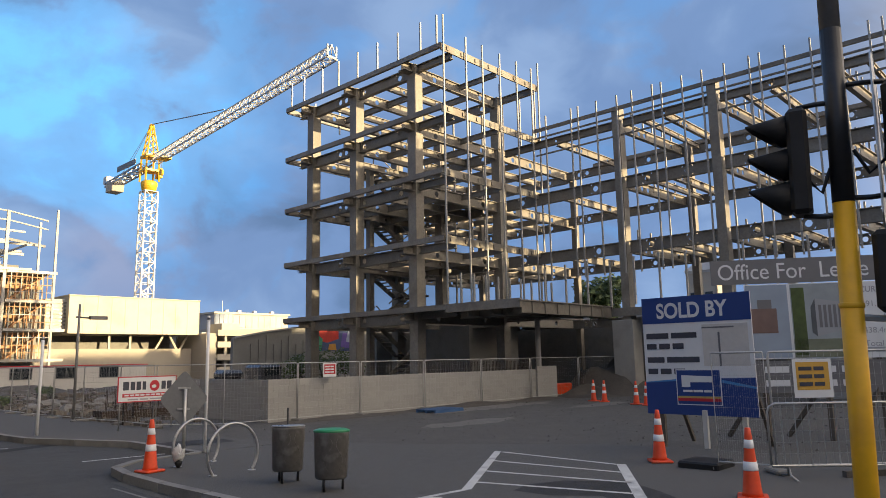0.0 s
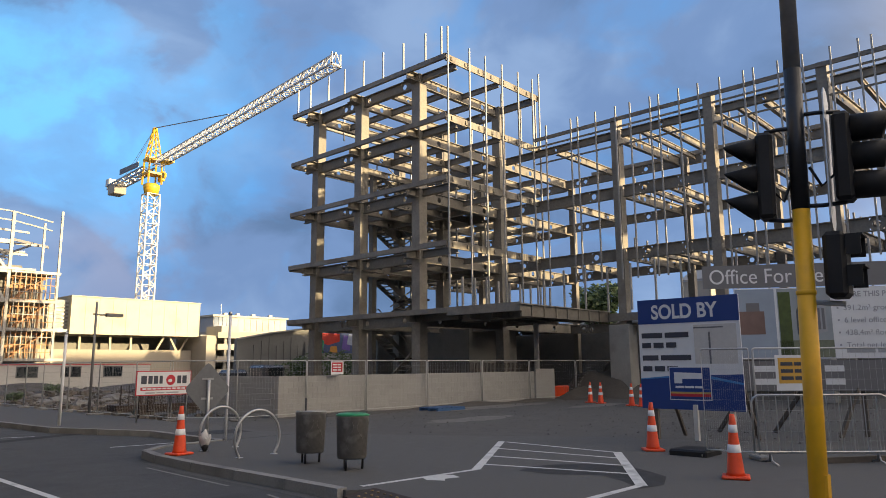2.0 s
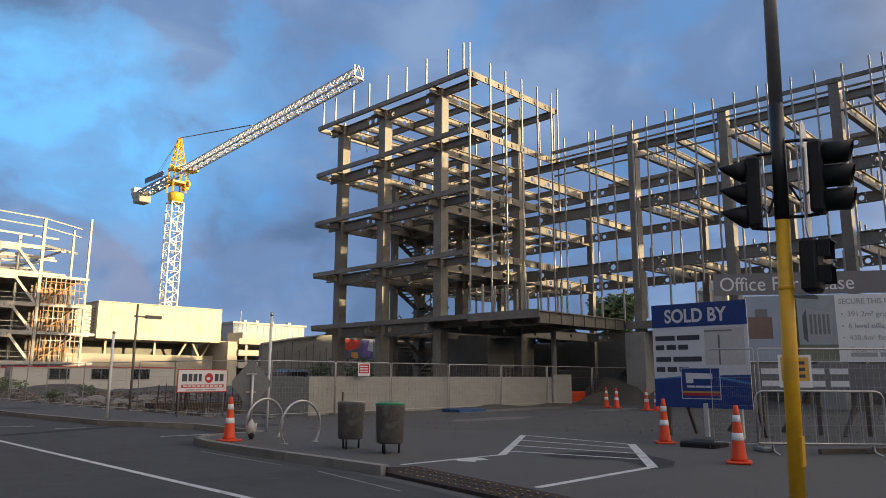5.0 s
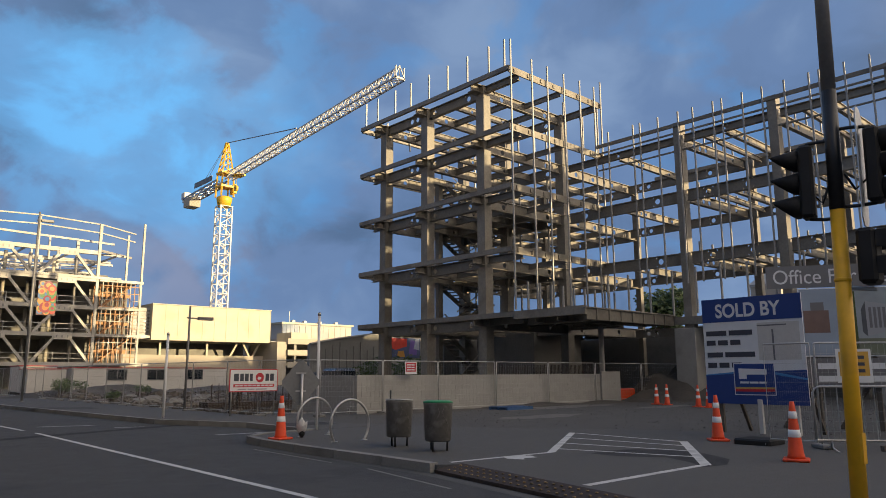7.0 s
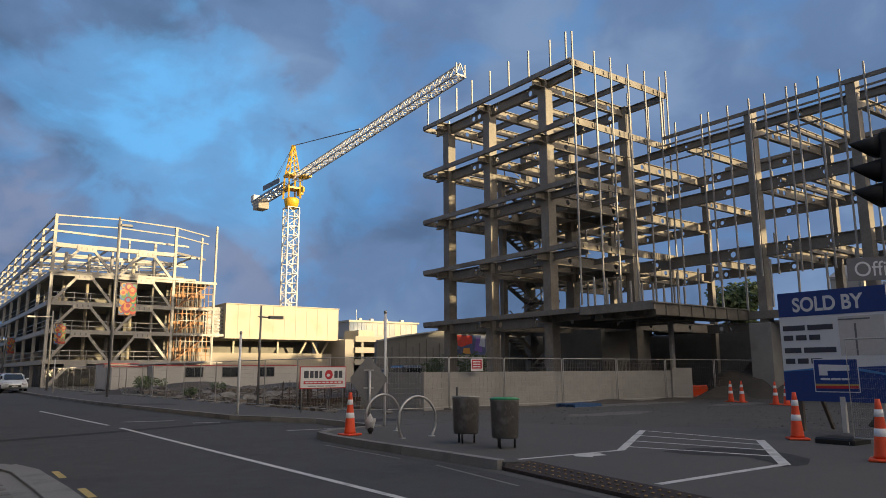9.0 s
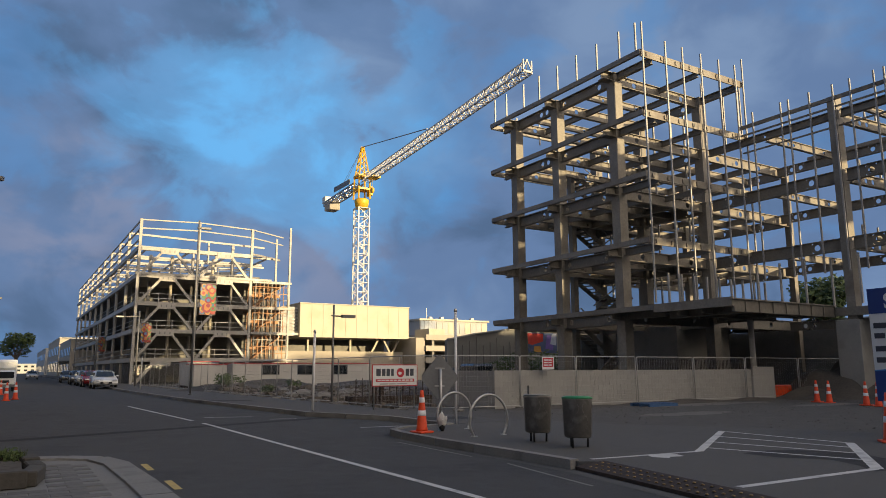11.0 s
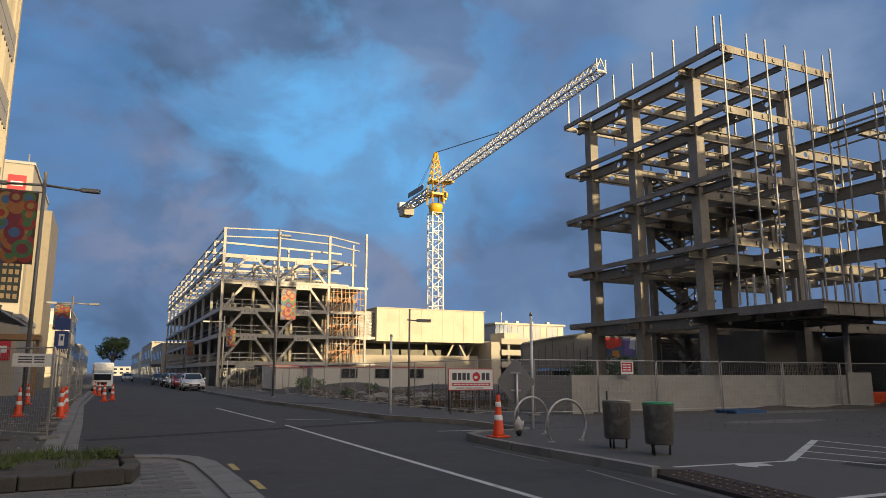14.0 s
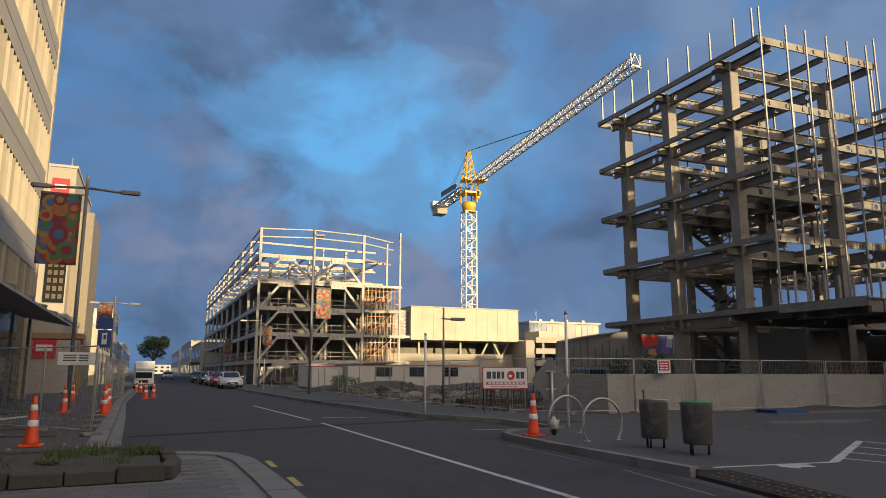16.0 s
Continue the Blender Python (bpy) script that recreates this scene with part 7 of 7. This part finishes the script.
def glazed_block():
    b = fixed("glazed_block", (77, 130, -0.06), "cream building with a blue-grey glazed top storey", "building")
    pane_blue = mat("blue_grey_glazing", (0.16, 0.2, 0.26), 0.15, 0.0, 0.15, 2, 0.0)
    wpart("wall", box(69.2, 122.4, -0.06, 85.4, 140, 8.2), BEIGE, b)
    wpart("top_storey", box(69.2, 122.6, 8.2, 85.4, 140, 11.0), GREYBLDG, b)
    wpart("roof", box(68.9, 122.2, 11.0, 85.7, 140.2, 11.35), CREAM, b)
    for k in range(4):
        wpart("dark_pane", box(69.3 + k * 0.88, 122.5, 8.3, 70.1 + k * 0.88, 122.6, 10.95), pane_blue, b, "dark blue glass pane")
    for k in range(9):
        wpart("screen_panel", box(73.0 + k * 1.37, 122.5, 8.5, 74.3 + k * 1.37, 122.6, 10.7), CREAM if k % 3 == 2 else GREYBLDG, b)
    for k in range(8):
        wpart("window", box(70.0 + k * 1.95, 122.3, 5.4, 71.2 + k * 1.95, 122.4, 7.2), GLASS_DARK, b)
    for x in (72.8, 75.5, 79.0, 83.0):
        wpart("roof_vent", box(x, 125, 11.35, x + 0.7, 125.8, 12.0, bevel=0.05), OFFWHITE, b)
    wpart("mast", add_tube(B(), (71.5, 124, 11.35), (71.5, 124, 13.6), 0.06, seg=6), GALV, b)
    return b


glazed_block()


def car_park():
    b = fixed("car_park", (52.5, 90, -0.06), "open-decked concrete car park with pale slab edges", "building")
    wpart("back_wall", box(46.9, 92, -0.06, 60, 92.3, 5.4), DARK_CONC, b)
    wpart("end_wall", box(46.9, 84.2, -0.06, 48.3, 91.9, 5.6), BEIGE, b)
    for z in (0.9, 2.5, 4.1, 5.6):
        wpart("deck", box(48.3, 84, z - 0.25, 60, 91.9, z), CONCRETE, b)
        wpart("deck_edge", box(48.3, 83.85, z - 0.3, 60, 84, z + 0.45), BEIGE, b)
    for k in range(5):
        wpart("column", box(49.5 + k * 2.4, 84.3, -0.06, 49.85 + k * 2.4, 84.65, 5.4), CONCRETE, b)
    wpart("stair_box", box(50.0, 86, 5.6, 52.6, 90, 7.0), CREAM, b)
    return b


car_park()
row_building(60, 110, 88, 121, 6.6, BEIGE, "lower cream wing with dark openings", 2, "y", 9)
row_building(94, 38, 98, 42, 12.6, BEIGE, "far stone tower with a pyramid roof", 2, "X", 2)
row_building(100, 50, 130, 70, 8.0, BEIGE, "far beige building seen through the frame", 3, "X", 6)
row_building(95, 16, 120, 34, 9.0, GREYBLDG, "grey building seen behind the lease board", 3, "X", 6)
bm = B()
lo = [bm.verts.new(p) for p in ((93.8, 37.8, 12.9), (98.2, 37.8, 12.9), (98.2, 42.2, 12.9), (93.8, 42.2, 12.9))]
tp = bm.verts.new((96, 40, 15.2))
bm.faces.new(lo[::-1])
for k in range(4):
    bm.faces.new((lo[k], lo[(k + 1) % 4], tp))
solid("pyramid_roof", bm, GREYBLDG, "grey pyramid roof on the far stone tower", "roof")

# grey wall with the mural
mw = fixed("painted_wall", (42, 44, -0.06), "long grey wall with a bright red, green and blue mural", "wall")
bm = B()
SHED = [(27.1, 3.45), (29.5, 3.9), (32.5, 4.3), (38.0, 4.5), (47.0, 4.3)]
front, back = [[bm.verts.new((x, y, z)) for x, z in [(27.1, -0.06)] + SHED + [(47.0, -0.06)]] for y in (44.0, 44.3)]
bm.faces.new(front)
bm.faces.new(back[::-1])
for k in range(len(front)):
    bm.faces.new((front[k], front[(k + 1) % len(front)], back[(k + 1) % len(front)], back[k]))
wpart("wall", bm, mat("shed_cladding", (0.25, 0.25, 0.245), 0.75, 0, 0.15, 6, 0.1, stain=(0.19, 0.19, 0.19), stain_scale=0.4), mw)
bm = B()
for (x0, z0), (x1, z1) in zip(SHED, SHED[1:]):
    add_bar(bm, (x0, 43.95, z0 + 0.05), (x1, 43.95, z1 + 0.05), 0.3, 0.1)
wpart("roof_edge", bm, GREYBLDG, mw)
for k in range(9):
    wpart("drain_pipe", add_tube(B(), (28.4 + k * 0.62, 43.93, -0.06), (28.4 + k * 0.62, 43.93, 3.1 + 0.3 * (k % 3)), 0.035, seg=6), GREYPAINT, mw)
for pts, m in (([(34.2, 2.3), (37.6, 2.3), (37.6, 3.85), (34.2, 3.85)], (0.05, 0.08, 0.2)), ([(34.3, 3.1), (35.1, 2.9), (36.2, 3.2), (36.2, 3.8), (34.4, 3.8)], (0.5, 0.03, 0.02)), ([(34.2, 2.4), (34.6, 2.3), (34.7, 3.2), (34.25, 3.5)], (0.05, 0.35, 0.2)),
               ([(36.4, 2.6), (37.2, 2.5), (37.3, 3.6), (36.6, 3.7)], (0.12, 0.08, 0.35)), ([(35.2, 2.35), (36.0, 2.35), (35.9, 2.85), (35.3, 2.8)], (0.5, 0.25, 0.04)), ([(36.9, 3.0), (37.5, 2.9), (37.5, 3.8), (37.1, 3.8)], (0.3, 0.35, 0.5))):
    bm = B()
    o = 0.004 * (1 + len(mw.children))
    lo = [bm.verts.new((a - 0.2, 44.0 - o, z + 0.3)) for a, z in pts]
    hi = [bm.verts.new((a - 0.2, 43.996 - o, z + 0.3)) for a, z in pts]
    bm.faces.new(lo)
    bm.faces.new(hi[::-1])
    for k in range(len(pts)):
        bm.faces.new((lo[k], hi[k], hi[(k + 1) % len(pts)], lo[(k + 1) % len(pts)]))
    wpart("mural_patch", bm, mat("mural", m, 0.7, 0, 0.3, 4, 0), mw)

# paving blocks of the near corner
pv = fixed("block_paving", (0, 9, 0), "grey block paving of the street corner", "paving", kind="structure")
pm = mesh_of("paver", box(0.006, 0.006, -0.05, 0.394, 0.194, 0.004, bevel=0.006), PAVER)
for j in range(26):
    y = 7.2 + j * 0.2
    for i in range(12):
        x = -3.3 + i * 0.4 + (0.2 if j % 2 else 0)
        if x + 0.4 > 1.1 or (y > 9.5 and x < 0.5) or (y > 11.9 and x > 0.2):
            continue
        wpiece("paver", pm, pv, (x, y, 0))


# ---- unseen blocks added behind the camera; their heights set the street's shade line ----
def far_block(name, x0, y0, x1, y1, h, material, label):
    b = fixed(name, ((x0 + x1) / 2, (y0 + y1) / 2, -0.06), label, "building")
    wpart("wall", box(x0, y0, -0.06, x1, y1, h), material, b)
    wpart("roof", box(x0 - 0.2, y0 - 0.2, h, x1 + 0.2, y1 + 0.2, h + 0.4), GREYBLDG, b)
    return b


far_block("street_building", -70, -46, 33, -24, 13.2, GREYBLDG, "unseen plain grey block added to shade the street")
far_block("street_building", 33.2, -46, 56, -24, 11.0, BEIGE, "unseen plain beige block added to shade the street")
far_block("street_building", 56.2, -46, 75, -24, 11.4, GREYBLDG, "unseen plain grey block added to shade the street")
far_block("street_building", 75.2, -46, 130, -24, 15.2, BEIGE, "unseen tall beige block added to shade the street")
